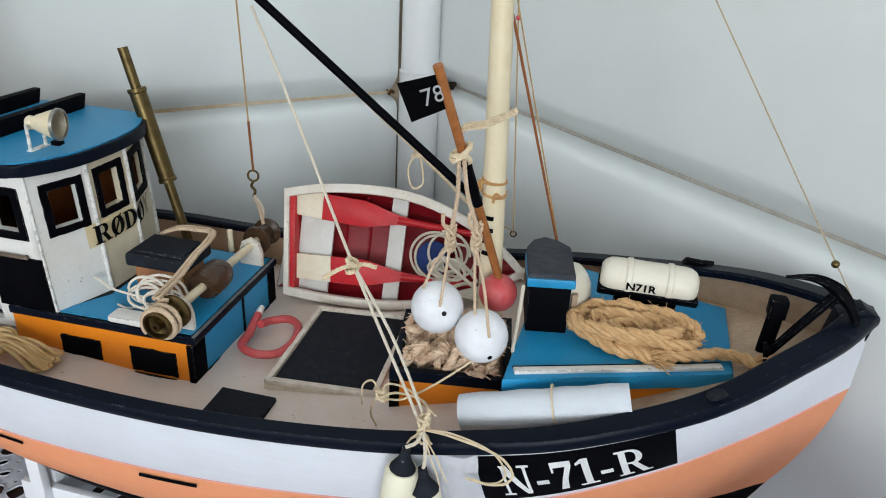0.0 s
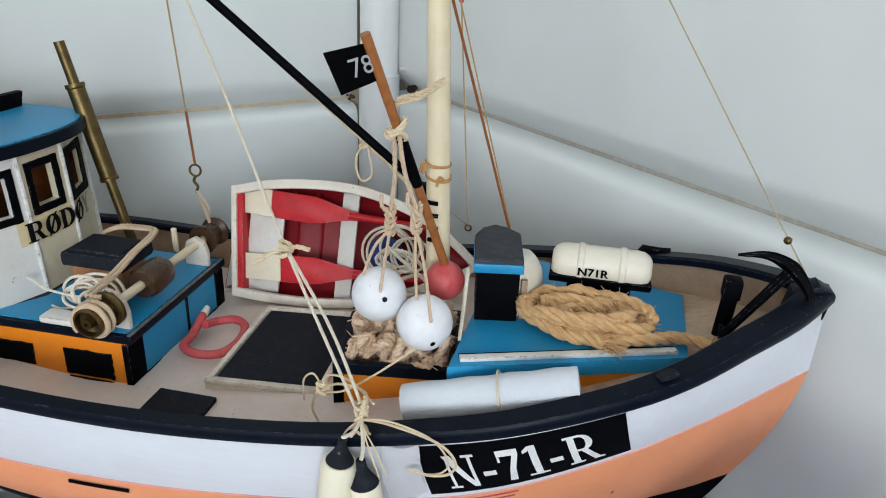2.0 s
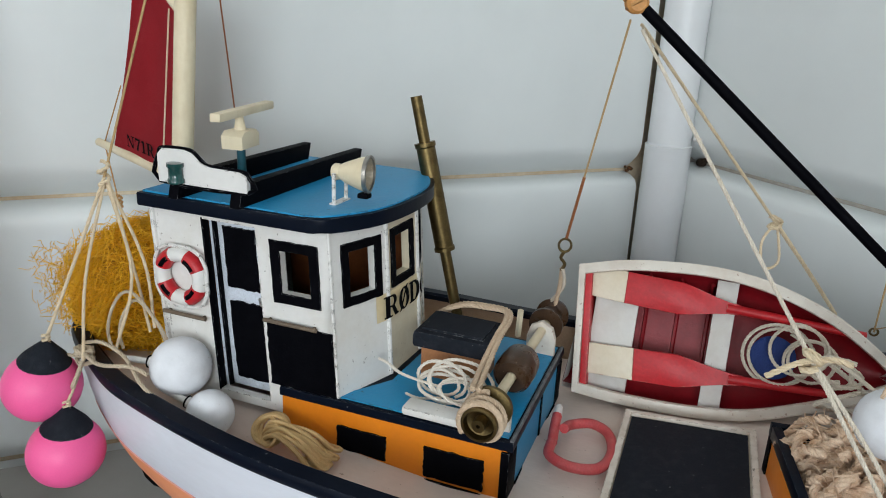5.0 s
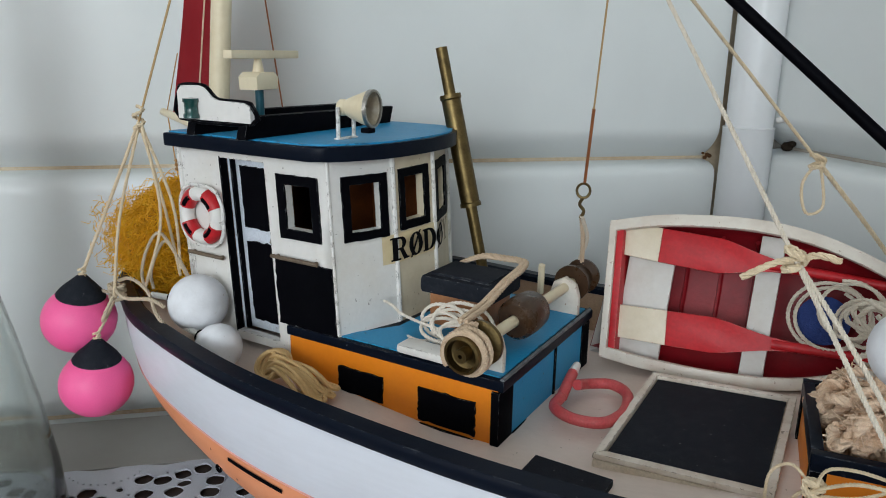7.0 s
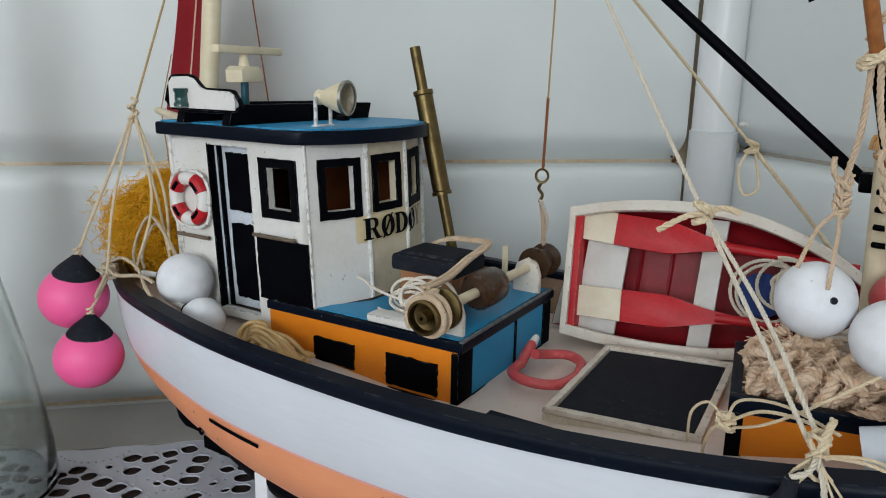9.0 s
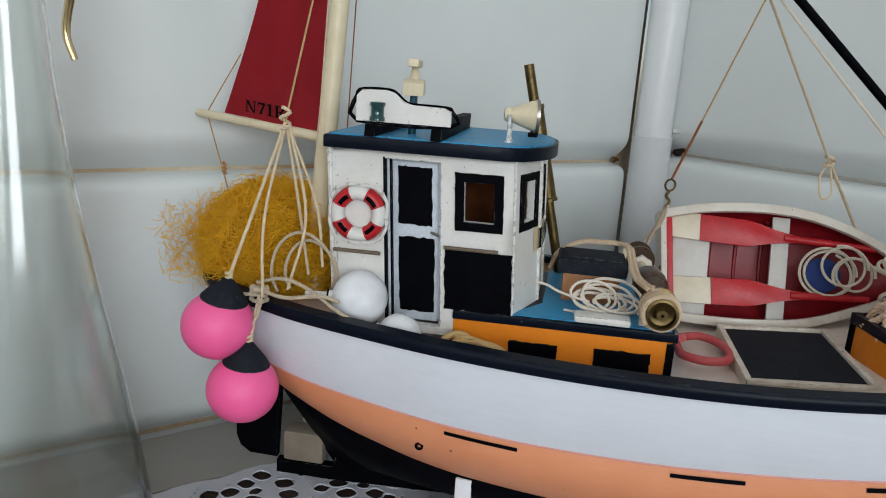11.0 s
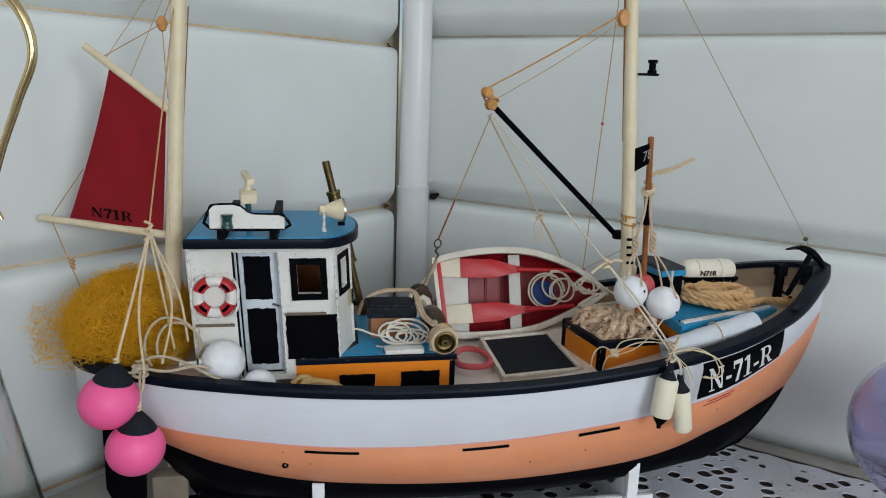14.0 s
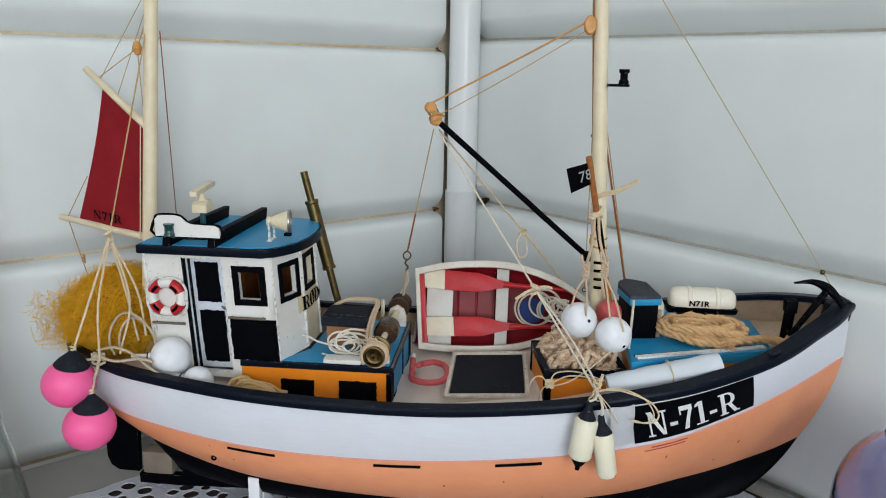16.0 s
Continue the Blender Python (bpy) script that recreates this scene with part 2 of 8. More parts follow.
RED = material("red_paint", (0.52, 0.013, 0.020), 0.40, dirt=(0.36, 0.008, 0.012), amount=0.6, scale=60, grain=400, worn=(0.42, 0.30, 0.22), rub=0.0007)
# The dinghy's red again, darker: its inner shade is put into the colour.
SHADED_RED = material("shaded_red_paint", (0.25, 0.006, 0.012), 0.42, dirt=(0.15, 0.004, 0.007), amount=0.7, scale=50, grain=400)
BUOY_RED = material("faded_red_plastic", (0.55, 0.07, 0.075), 0.45, dirt=(0.62, 0.22, 0.2), amount=0.35, scale=120, worn=(0.5, 0.25, 0.2), rub=0.0006)
OAK = material("varnished_wood", (0.36, 0.13, 0.035), 0.4, dirt=(0.2, 0.06, 0.015), amount=0.6, scale=120, grain=900, streak=(1, 1, 0.1))
DULLBROWN = material("dull_brown_metal", (0.17, 0.125, 0.085), 0.5, dirt=(0.07, 0.05, 0.035), amount=0.6, scale=150)
BLOCKWOOD = material("orange_varnished_wood", (0.62, 0.30, 0.085), 0.45, dirt=(0.38, 0.15, 0.04), amount=0.6, scale=150, grain=900)
SPAR = material("ivory_spar_paint", (0.74, 0.64, 0.45), 0.42, dirt=(0.56, 0.42, 0.23), amount=0.4, scale=45, grain=500, streak=(1, 1, 0.12), soft=True, bump=0.12)
BRASS = material("tarnished_brass", (0.17, 0.12, 0.05), 0.42, 1.0, dirt=(0.08, 0.055, 0.025), amount=0.7, scale=90, grain=700, bump=0.1)
BRONZE = material("dark_turned_wood", (0.060, 0.030, 0.014), 0.28, dirt=(0.025, 0.012, 0.007), amount=0.8, scale=110, grain=500, streak=(1, 0.15, 1), spec=0.45, specks=(0.55, 0.44, 0.30), thick=0.715)
STEEL = material("dull_steel", (0.42, 0.40, 0.36), 0.35, 0.9, amount=0.5, scale=200)
HEMP = material("hemp_rope", (0.72, 0.45, 0.22), 0.9, dirt=(0.50, 0.27, 0.11), amount=0.6, scale=180, grain=1800, bump=0.8)
GREYHEMP = material("weathered_hemp_cord", (0.58, 0.48, 0.35), 0.85, dirt=(0.42, 0.32, 0.21), amount=0.5, scale=220, grain=2000, bump=0.5)
CORD = material("waxed_cord", (0.74, 0.61, 0.42), 0.8, dirt=(0.54, 0.39, 0.22), amount=0.5, scale=200, grain=2000, bump=0.4)
COTTON = material("cotton_rope", (0.72, 0.65, 0.54), 0.85, dirt=(0.54, 0.44, 0.32), amount=0.4, scale=300, grain=2200, bump=0.5)
WHITECORD = material("white_braided_cord", (0.80, 0.73, 0.63), 0.6, dirt=(0.62, 0.55, 0.46), amount=0.4, scale=300, grain=2200, bump=0.4)
TANCORD = material("soft_tan_cord", (0.66, 0.50, 0.35), 0.85, dirt=(0.50, 0.35, 0.22), amount=0.5, scale=250, grain=2200, bump=0.5)
WORNGREY = material("rubbed_grey_paint", (0.16, 0.17, 0.18), 0.6, dirt=(0.03, 0.035, 0.045), amount=0.9, scale=160, grain=600)
PINKROPE = material("coarse_peach_rope", (0.88, 0.67, 0.49), 0.9, dirt=(0.58, 0.31, 0.15), amount=0.75, scale=130, grain=2000, bump=0.7)
RUST = material("rust_brown_thread", (0.30, 0.10, 0.03), 0.8, amount=0.4, scale=200)
GREYTHREAD = material("grey_tan_thread", (0.48, 0.39, 0.26), 0.8, amount=0.4, scale=200)
TAN = material("tan_thread", (0.50, 0.33, 0.15), 0.8, amount=0.4, scale=200)
PINK = material("pink_float_plastic", (0.95, 0.12, 0.34), 0.42, dirt=(0.90, 0.16, 0.36), amount=0.4, scale=30, bump=0.03, soft=True)
FLOAT = material("white_float_paint", (0.82, 0.83, 0.86), 0.5, dirt=(0.60, 0.60, 0.62), amount=0.55, scale=85, bump=0.2, grain=350, soft=True, specks=(0.55, 0.52, 0.47), thick=0.72)
FENDER = material("ivory_fender_plastic", (0.78, 0.73, 0.57), 0.45, dirt=(0.68, 0.61, 0.44), amount=0.35, scale=35, bump=0.05, soft=True)
NET = material("yellow_net_twine", (0.96, 0.60, 0.025), 0.5, dirt=(0.88, 0.44, 0.010), amount=0.6, scale=50, grain=900, island=0.2)
through_light = NET.node_tree.nodes.new("ShaderNodeBsdfTranslucent")
through_light.inputs[0].default_value = (0.96, 0.58, 0.02, 1)
blend = NET.node_tree.nodes.new("ShaderNodeMixShader")
blend.inputs[0].default_value = 0.35
NET.node_tree.links.new(NET.node_tree.nodes["Principled BSDF"].outputs[0], blend.inputs[1])
NET.node_tree.links.new(through_light.outputs[0], blend.inputs[2])
NET.node_tree.links.new(blend.outputs[0], NET.node_tree.nodes["Material Output"].inputs[0])
SAIL = material("red_sailcloth", (0.46, 0.020, 0.032), 0.85, dirt=(0.36, 0.014, 0.022), amount=0.6, scale=30, grain=1200, bump=0.4)
PLATE = material("dark_slate_card", (0.013, 0.0155, 0.022), 0.75, dirt=(0.045, 0.049, 0.058), amount=0.45, scale=140, grain=1800, bump=0.5, edge=0.55, spec=0.14, worn=(0.16, 0.165, 0.17), rub=0.0008, specks=(0.16, 0.165, 0.175), thick=0.71)
# Hood top's dark grey, its colour lifted for the ceiling it reflects.
SHEEN_GREY = material("grey_with_ceiling_sheen", (0.050, 0.055, 0.066), 0.8, dirt=(0.11, 0.115, 0.125), amount=0.6, scale=120, grain=900, bump=0.7, edge=0.5, spec=0.15)
PAPER = material("white_cloth", (0.64, 0.67, 0.72), 0.8, amount=0.35, dirt=(0.54, 0.57, 0.62), scale=30, grain=1200, bump=0.3, soft=True)
YELLOWED = material("yellowed_varnish_strip", (0.72, 0.60, 0.37), 0.4, dirt=(0.60, 0.44, 0.21), amount=0.5, scale=45, grain=400, bump=0.15, soft=True)
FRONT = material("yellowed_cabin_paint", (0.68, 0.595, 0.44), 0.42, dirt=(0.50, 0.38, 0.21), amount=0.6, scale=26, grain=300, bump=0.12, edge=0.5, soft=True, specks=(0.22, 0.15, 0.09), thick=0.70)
BROWNCORD = material("brown_waxed_cord", (0.52, 0.28, 0.10), 0.6, dirt=(0.38, 0.18, 0.06), amount=0.5, scale=120, grain=1500, bump=0.3)
GUNWALE = material("grubby_cream_paint", (0.70, 0.65, 0.57), 0.45, dirt=(0.46, 0.34, 0.26), amount=0.5, scale=38, grain=300, bump=0.12, edge=0.52, soft=True, worn=(0.36, 0.14, 0.10), rub=0.0009, specks=(0.34, 0.22, 0.16), thick=0.68)
THWART = material("greyed_white_paint", (0.63, 0.61, 0.57), 0.5, dirt=(0.46, 0.40, 0.33), amount=0.45, scale=45, grain=300, bump=0.12, soft=True, worn=(0.36, 0.10, 0.08), rub=0.0007, specks=(0.36, 0.28, 0.22), thick=0.72)
CANISTER = material("aged_cream_plastic", (0.76, 0.71, 0.60), 0.45, dirt=(0.64, 0.56, 0.42), amount=0.4, scale=40, bump=0.05, soft=True)
INK = material("black_ink", (0.005, 0.005, 0.006), 0.7, bump=0, spec=0.05)
PAINTWHITE = material("white_lettering", (0.80, 0.80, 0.80), 0.5, bump=0.1)
TEAL = material("dark_teal_paint", (0.008, 0.085, 0.115), 0.4, dirt=(0.02, 0.04, 0.045), amount=0.6, scale=120)
GREEN = material("green_lamp_glass", (0.006, 0.055, 0.050), 0.15, bump=0, coat=0.5)
WALL = material("white_wall_panel", (0.735, 0.762, 0.750), 0.34, dirt=(0.68, 0.70, 0.685), amount=0.4, scale=3, grain=14, bump=0.0, soft=True)
SEAM = material("stained_seam_filler", (0.60, 0.50, 0.36), 0.7, dirt=(0.42, 0.22, 0.07), amount=0.85, scale=5, grain=200, edge=0.52)
PIPE = material("white_pipe_plastic", (0.78, 0.79, 0.80), 0.3, dirt=(0.70, 0.70, 0.68), amount=0.35, scale=9, grain=20, bump=0.0, soft=True)
PALESEAM = material("dusty_seam_filler", (0.42, 0.39, 0.34), 0.8, dirt=(0.24, 0.18, 0.12), amount=0.8, scale=5, grain=200, edge=0.54)
SKIRT = material("grey_beige_shelf_paint", (0.34, 0.325, 0.30), 0.5, dirt=(0.27, 0.25, 0.225), amount=0.4, scale=9, soft=True)
LACE = material("white_lace_cotton", (0.66, 0.67, 0.73), 0.9, dirt=(0.57, 0.58, 0.64), amount=0.4, scale=30, grain=1800, bump=0.5)
TABLE = material("brown_varnished_wood", (0.045, 0.022, 0.014), 0.5, dirt=(0.02, 0.011, 0.008), amount=0.6, scale=12, grain=200, streak=(1, 0.1, 1))
STAND = material("white_stand_paint", (0.80, 0.81, 0.84), 0.45, amount=0.3, dirt=(0.68, 0.68, 0.69), scale=40, soft=True, worn=(0.45, 0.40, 0.33), rub=0.0008)
VELVET = material("red_velvet", (0.42, 0.006, 0.02), 0.8, amount=0.4, scale=90, grain=1500, bump=0.4)
GOLD = material("gilded_glass", (0.70, 0.55, 0.30), 0.16, 1.0, amount=0.3, scale=60, bump=0)
ROOM = material("room_plaster", (0.38, 0.38, 0.37), 0.8, amount=0.3, scale=4, grain=90)
CEILING = material("white_ceiling_paint", (0.80, 0.80, 0.79), 0.8, amount=0.2, scale=4, grain=90, soft=True)
FLOOR = material("floor_boards", (0.24, 0.14, 0.08), 0.5, amount=0.5, scale=6, grain=90, streak=(0.1, 1, 1))


def glass(name, colour, rough=0.02, ior=1.45):
    mat = bpy.data.materials.new(name)
    mat.use_nodes = True
    b = mat.node_tree.nodes["Principled BSDF"]
    b.inputs["Base Color"].default_value = (*colour, 1)
    b.inputs["Roughness"].default_value = rough
    b.inputs["Transmission Weight"].default_value = 1.0
    b.inputs["IOR"].default_value = ior
    return mat


CLEAR = glass("clear_glass", (0.94, 0.97, 0.955), 0.07, 1.45)
LILAC = glass("lilac_glass", (0.72, 0.69, 0.88))
PANE = glass("window_glass", (0.9, 0.93, 0.9), 0.05)

# ---- the room's corner ----
CORNER = Vector((-0.033, 0.47, 0))
ALONG_L, IN_L = Vector((-0.724, -0.690, 0)), Vector((0.690, -0.724, 0))
ALONG_R, IN_R = Vector((0.729, -0.685, 0)), Vector((-0.685, -0.729, 0))
LOW, HIGH, SIDE = -0.75, 1.55, 3.2


def panelled_wall(name, along, inward, joints, start, filler):
    """A wall of wide horizontal panels with rounded edges and stained seams between them."""
    bm = bmesh.new()
    a, b = CORNER - inward * 0.0300, CORNER + along * SIDE - inward * 0.0300
    base = [a, b, b - inward * 0.12, a - inward * 0.12]
    prism(bm, [(p.x, p.y) for p in base], LOW, HIGH)
    wall = structure(name, bm, filler, "stained filler in the seams of a white panelled wall")
    for z0, z1 in zip(joints, joints[1:]):
        prof = []
        for i in range(9):
            s = i / 8
            prof.append((z0 + 0.0008 + 0.036 * s, -0.0330 * (1 - s) ** 1.9))
        for i in range(8):
            s = i / 7
            prof.append((z1 - 0.0008 - 0.034 * (1 - s) ** 1.6, -0.0290 * s ** 5.0))
        bm = bmesh.new()
        steps = 40
        rows = []
        for k in range(steps + 1):
            far = start + (SIDE - start) * k / steps
            wave = 0.0006 * math.sin(7.0 * far + 9 * z0)
            rows.append([bm.verts.new(CORNER + along * far + inward * (d + wave) + Vector((0, 0, z))) for z, d in prof])
        for r0, r1 in zip(rows, rows[1:]):
            for i in range(len(prof) - 1):
                bm.faces.new((r0[i], r1[i], r1[i + 1], r0[i + 1]))
        me = to_mesh("panel", bm, WALL)
        ob = new("panel", me)
        ob.parent = wall
    return wall


west = panelled_wall("wall_west", ALONG_L, IN_L, [LOW, -0.528, -0.268, -0.008, 0.252, 0.512, 0.772, 1.032, 1.292, HIGH], 0.040, SEAM)
north = panelled_wall("wall_north", ALONG_R, IN_R, [LOW, -0.532, -0.272, -0.012, 0.268, 0.529, 0.790, 1.050, 1.310, HIGH], 0.012, PALESEAM)


def seam_plug(wall, along, inward, far, z, size, mat, label):
    """A small uneven lump in a seam, close to the pipe: filler, or a gap's darkness."""
    bm = bmesh.new()
    rnd = random.Random(int(z * 1000))
    for k in range(4):
        c = CORNER + along * (far + 0.0028 * k) - inward * 0.0170 + Vector((0, 0, z + rnd.uniform(-0.003, 0.003)))
        ball(bm, c, size * rnd.uniform(0.8, 1.2) * (1 - 0.15 * k), 10, 0.9)
    part("seam_plug", bm, mat, wall, label)


RUSTY = material("rusty_brown_filler", (0.12, 0.055, 0.025), 0.9, dirt=(0.06, 0.03, 0.018), amount=0.7, scale=60, spec=0.1)
# Near-black lumps stand in for the shaded gap at the north seam's end.
GAP_SHADE = material("seam_gap_shade", (0.030, 0.022, 0.016), 0.9, amount=0.6, scale=80, spec=0.05)
for z in (0.257, 0.512, 0.772):
    seam_plug(west, ALONG_L, IN_L, 0.038, z, 0.0030, RUSTY, "rusty brown filler lump by the pipe")
seam_plug(north, ALONG_R, IN_R, 0.036, 0.274, 0.0058, GAP_SHADE, "dark lumps in place of the shaded gap by the pipe")


def quad_wall(name, p, q, inward, openings):
    """A plain wall from p to q with openings (s0, s1, z0, z1)."""
    bm = bmesh.new()
    along = (q - p).normalized()
    length = (q - p).length
    ss = sorted({0.0, length, *[v for o in openings for v in o[:2]]})
    zs = sorted({LOW, HIGH, *[v for o in openings for v in o[2:]]})
    for s0, s1 in zip(ss, ss[1:]):
        for z0, z1 in zip(zs, zs[1:]):
            sm, zm = (s0 + s1) / 2, (z0 + z1) / 2
            if any(o[0] < sm < o[1] and o[2] < zm < o[3] for o in openings):
                continue
            c = [p + along * s0, p + along * s1, p + along * s1 - inward * 0.15, p + along * s0 - inward * 0.15]
            prism(bm, [(v.x, v.y) for v in c], z0, z1)
    return structure(name, bm, ROOM, "plain pale plaster wall")


P_L, P_R = CORNER + ALONG_L * SIDE, CORNER + ALONG_R * SIDE
P_F = CORNER + (ALONG_L + ALONG_R) * SIDE

OPEN_S, OPEN_E = (1.2, 2.9, 0.40, 1.45), (1.2, 2.6, 0.40, 1.45)
quad_wall("wall_south", P_L, P_F, -ALONG_L, [OPEN_S])
quad_wall("wall_east", P_R, P_F, -ALONG_R, [OPEN_E])


def window(name, p, q, inward, o):
    """A white window in an opening: a frame, a mullion, panes and a sill."""
    along = (q - p).normalized()
    ob = tagged(new(name), "white framed window with clear panes", "", "", "structure")
    mid = p - inward * 0.08

    def bar(nm, s0, s1, z0, z1, d, mat):
        bm = bmesh.new()
        c = [mid + along * s0 + inward * d, mid + along * s1 + inward * d, mid + along * s1 - inward * d, mid + along * s0 - inward * d]
        prism(bm, [(v.x, v.y) for v in c], z0, z1)
        w = new(nm, to_mesh(nm, bm, mat))
        w.parent = ob
        return w

    s0, s1, z0, z1 = o
    sm = (s0 + s1) / 2
    bar("window_frame", s0, s0 + 0.05, z0, z1, 0.03, STAND)
    bar("window_frame", s1 - 0.05, s1, z0, z1, 0.03, STAND)
    bar("window_frame", sm - 0.03, sm + 0.03, z0 + 0.05, z1 - 0.05, 0.03, STAND)
    bar("window_frame", s0 + 0.05, s1 - 0.05, z0, z0 + 0.05, 0.03, STAND)
    bar("window_frame", s0 + 0.05, s1 - 0.05, z1 - 0.05, z1, 0.03, STAND)
    for a, b in ((s0 + 0.05, sm - 0.03), (sm + 0.03, s1 - 0.05)):
        bar("pane", a, b, z0 + 0.05, z1 - 0.05, 0.003, PANE).visible_shadow = False


window("window_1", P_L, P_F, -ALONG_L, OPEN_S)
window("window_2", P_R, P_F, -ALONG_R, OPEN_E)
for p, q, inward, o, watts, tint in ((P_L, P_F, -ALONG_L, OPEN_S, SOUTH_WATTS, (0.945, 0.95, 0.985)), (P_R, P_F, -ALONG_R, OPEN_E, EAST_WATTS, (0.875, 0.952, 0.995))):
    c = p + (q - p).normalized() * ((o[0] + o[1]) / 2) + inward * 0.02 + Vector((0, 0, (o[2] + o[3]) / 2))
    window_lamp(c, c + inward - Vector((0, 0, 0.02)), o[1] - o[0] - 0.1, o[3] - o[2] - 0.1, watts, tint)

bm = bmesh.new()
ring = [CORNER + ALONG_L * -0.2 + ALONG_R * -0.2, P_L + ALONG_L * 0.2 - ALONG_R * 0.2, P_F + (ALONG_L + ALONG_R) * 0.2, P_R + ALONG_R * 0.2 - ALONG_L * 0.2]
prism(bm, [(v.x, v.y) for v in ring], HIGH, HIGH + 0.1)
structure("ceiling", bm, CEILING, "plain white ceiling")
bm = bmesh.new()
prism(bm, [(v.x, v.y) for v in ring], LOW - 0.1, LOW)
structure("floor", bm, FLOOR, "brown wooden floor")

# the pipe in the corner, with its socket, clip and tie
pc = CORNER + Vector((0.001, -0.031, 0))
pipe = thing("drain_pipe", (pc.x, pc.y, LOW), "white plastic drain pipe with a socket joint in the wall's corner", "pipe")
bm = bmesh.new()
lathe(bm, [(0.0, 0.286), (0.0238, 0.286), (0.0238, 1.5), (0.0, 1.5)], Matrix.Translation((pc.x, pc.y, 0)), 28)
part("upper_pipe", bm, PIPE, pipe)
bm = bmesh.new()
lathe(bm, [(0.0, LOW), (0.0236, LOW), (0.0236, 0.10), (0.0258, 0.106), (0.0258, 0.2905), (0.0262, 0.2915), (0.0240, 0.2925), (0.0239, 0.2925)], Matrix.Translation((pc.x, pc.y, 0)), 28)
part("lower_pipe", bm, PIPE, pipe)
bm = bmesh.new()
rod(bm, (pc.x + 0.027, pc.y + 0.006, 0.300), (pc.x + 0.034, pc.y + 0.002, 0.301), 0.0035)
ball(bm, (pc.x + 0.036, pc.y + 0.001, 0.301), 0.0042, 12)
part("clip_screw", bm, CREAM, pipe, "small white clip screw")

# ---- table with its lace cloth ----
T_SIDE = 0.98


def on_table(u, v):
    """A place on the table, u along the left wall and v along the right wall from the corner."""
    return CORNER + ALONG_L * u + ALONG_R * v


bm = bmesh.new()
out = [on_table(0.002, 0.002), on_table(T_SIDE, 0.002), on_table(T_SIDE, T_SIDE), on_table(0.002, T_SIDE)]
prism(bm, [(v.x, v.y) for v in out], -0.032, -0.002, 0.004)
table = thing("corner_table", (0, -0.2, LOW), "brown wooden table in the corner under a lace cloth", "table")
part("tabletop", bm, TABLE, table)
for u, v in ((0.06, 0.06), (T_SIDE - 0.06, 0.06), (T_SIDE - 0.06, T_SIDE - 0.06), (0.06, T_SIDE - 0.06)):
    bm = bmesh.new()
    c = on_table(u, v)
    box(bm, (c.x - 0.025, c.y - 0.025, LOW), (c.x + 0.025, c.y + 0.025, -0.033), 0.004)
    part("leg", bm, TABLE, table)
for nm, along, inward, deep in (("trim_west", ALONG_L, IN_L, 0.0935), ("trim_north", ALONG_R, IN_R, 0.0240)):
    bm = bmesh.new()
    c = [CORNER + inward * deep, CORNER + along * 1.2 + inward * deep, CORNER + along * 1.2 + inward * 0.0005, CORNER + inward * 0.0005]
    prism(bm, [(v.x, v.y) for v in c], -0.0018, 0.0012, 0.001)
    structure(nm, bm, SKIRT, "grey-beige painted shelf along the foot of the wall")

# ---- hull ----
# each line: places (x, half width, height) from stern to stem
RAIL_LINE = [(-0.425, 0.0, 0.183), (-0.421, 0.027, 0.183), (-0.404, 0.053, 0.184), (-0.38, 0.072, 0.185), (-0.35, 0.090, 0.186), (-0.30, 0.114, 0.187), (-0.2, 0.135, 0.184), (-0.1, 0.140, 0.181), (0.0, 0.141, 0.183), (0.1, 0.138, 0.192), (0.17, 0.132, 0.203), (0.22, 0.122, 0.212), (0.276, 0.102, 0.225), (0.31, 0.084, 0.235), (0.34, 0.061, 0.245), (0.37, 0.034, 0.2525), (0.393, 0.005, 0.2575)]
BAND_LINE = [(-0.428, 0.0, 0.151), (-0.422, 0.022, 0.151), (-0.404, 0.045, 0.150), (-0.38, 0.066, 0.148), (-0.35, 0.086, 0.145), (-0.30, 0.109, 0.141), (-0.2, 0.130, 0.134), (-0.1, 0.134, 0.130), (0.0, 0.135, 0.134), (0.1, 0.131, 0.144), (0.17, 0.123, 0.154), (0.22, 0.111, 0.164), (0.276, 0.090, 0.181), (0.31, 0.070, 0.190), (0.34, 0.049, 0.197), (0.37, 0.024, 0.203), (0.3935, 0.0045, 0.208)]
WATER_LINE = [(-0.388, 0.0, 0.112), (-0.38, 0.010, 0.111), (-0.36, 0.024, 0.107), (-0.34, 0.038, 0.102), (-0.31, 0.056, 0.094), (-0.27, 0.075, 0.087), (-0.2, 0.098, 0.082), (-0.1, 0.112, 0.080), (0.0, 0.114, 0.080), (0.1, 0.105, 0.083), (0.17, 0.089, 0.087), (0.23, 0.062, 0.091), (0.27, 0.043, 0.094), (0.308, 0.024, 0.099), (0.335, 0.013, 0.105), (0.351, 0.006, 0.110), (0.3615, 0.003, 0.1145)]
KEEL_LINE = [(-0.318, 0.0, 0.016), (-0.30, 0.004, 0.016), (-0.26, 0.005, 0.017), (-0.2, 0.006, 0.019), (-0.1, 0.007, 0.021), (0.0, 0.007, 0.023), (0.1, 0.006, 0.025), (0.2, 0.005, 0.026), (0.25, 0.0045, 0.028), (0.285, 0.004, 0.034), (0.310, 0.004, 0.043)]
COLS = 96


def resample(line, n=COLS):
    pts = smooth(line, 10)
    run = [0.0]
    for a, b in zip(pts, pts[1:]):
        run.append(run[-1] + (b - a).length)
    arr = np.array([tuple(p) for p in pts])
    want = np.linspace(0, run[-1], n)
    return np.stack([np.interp(want, run, arr[:, i]) for i in range(3)], 1)


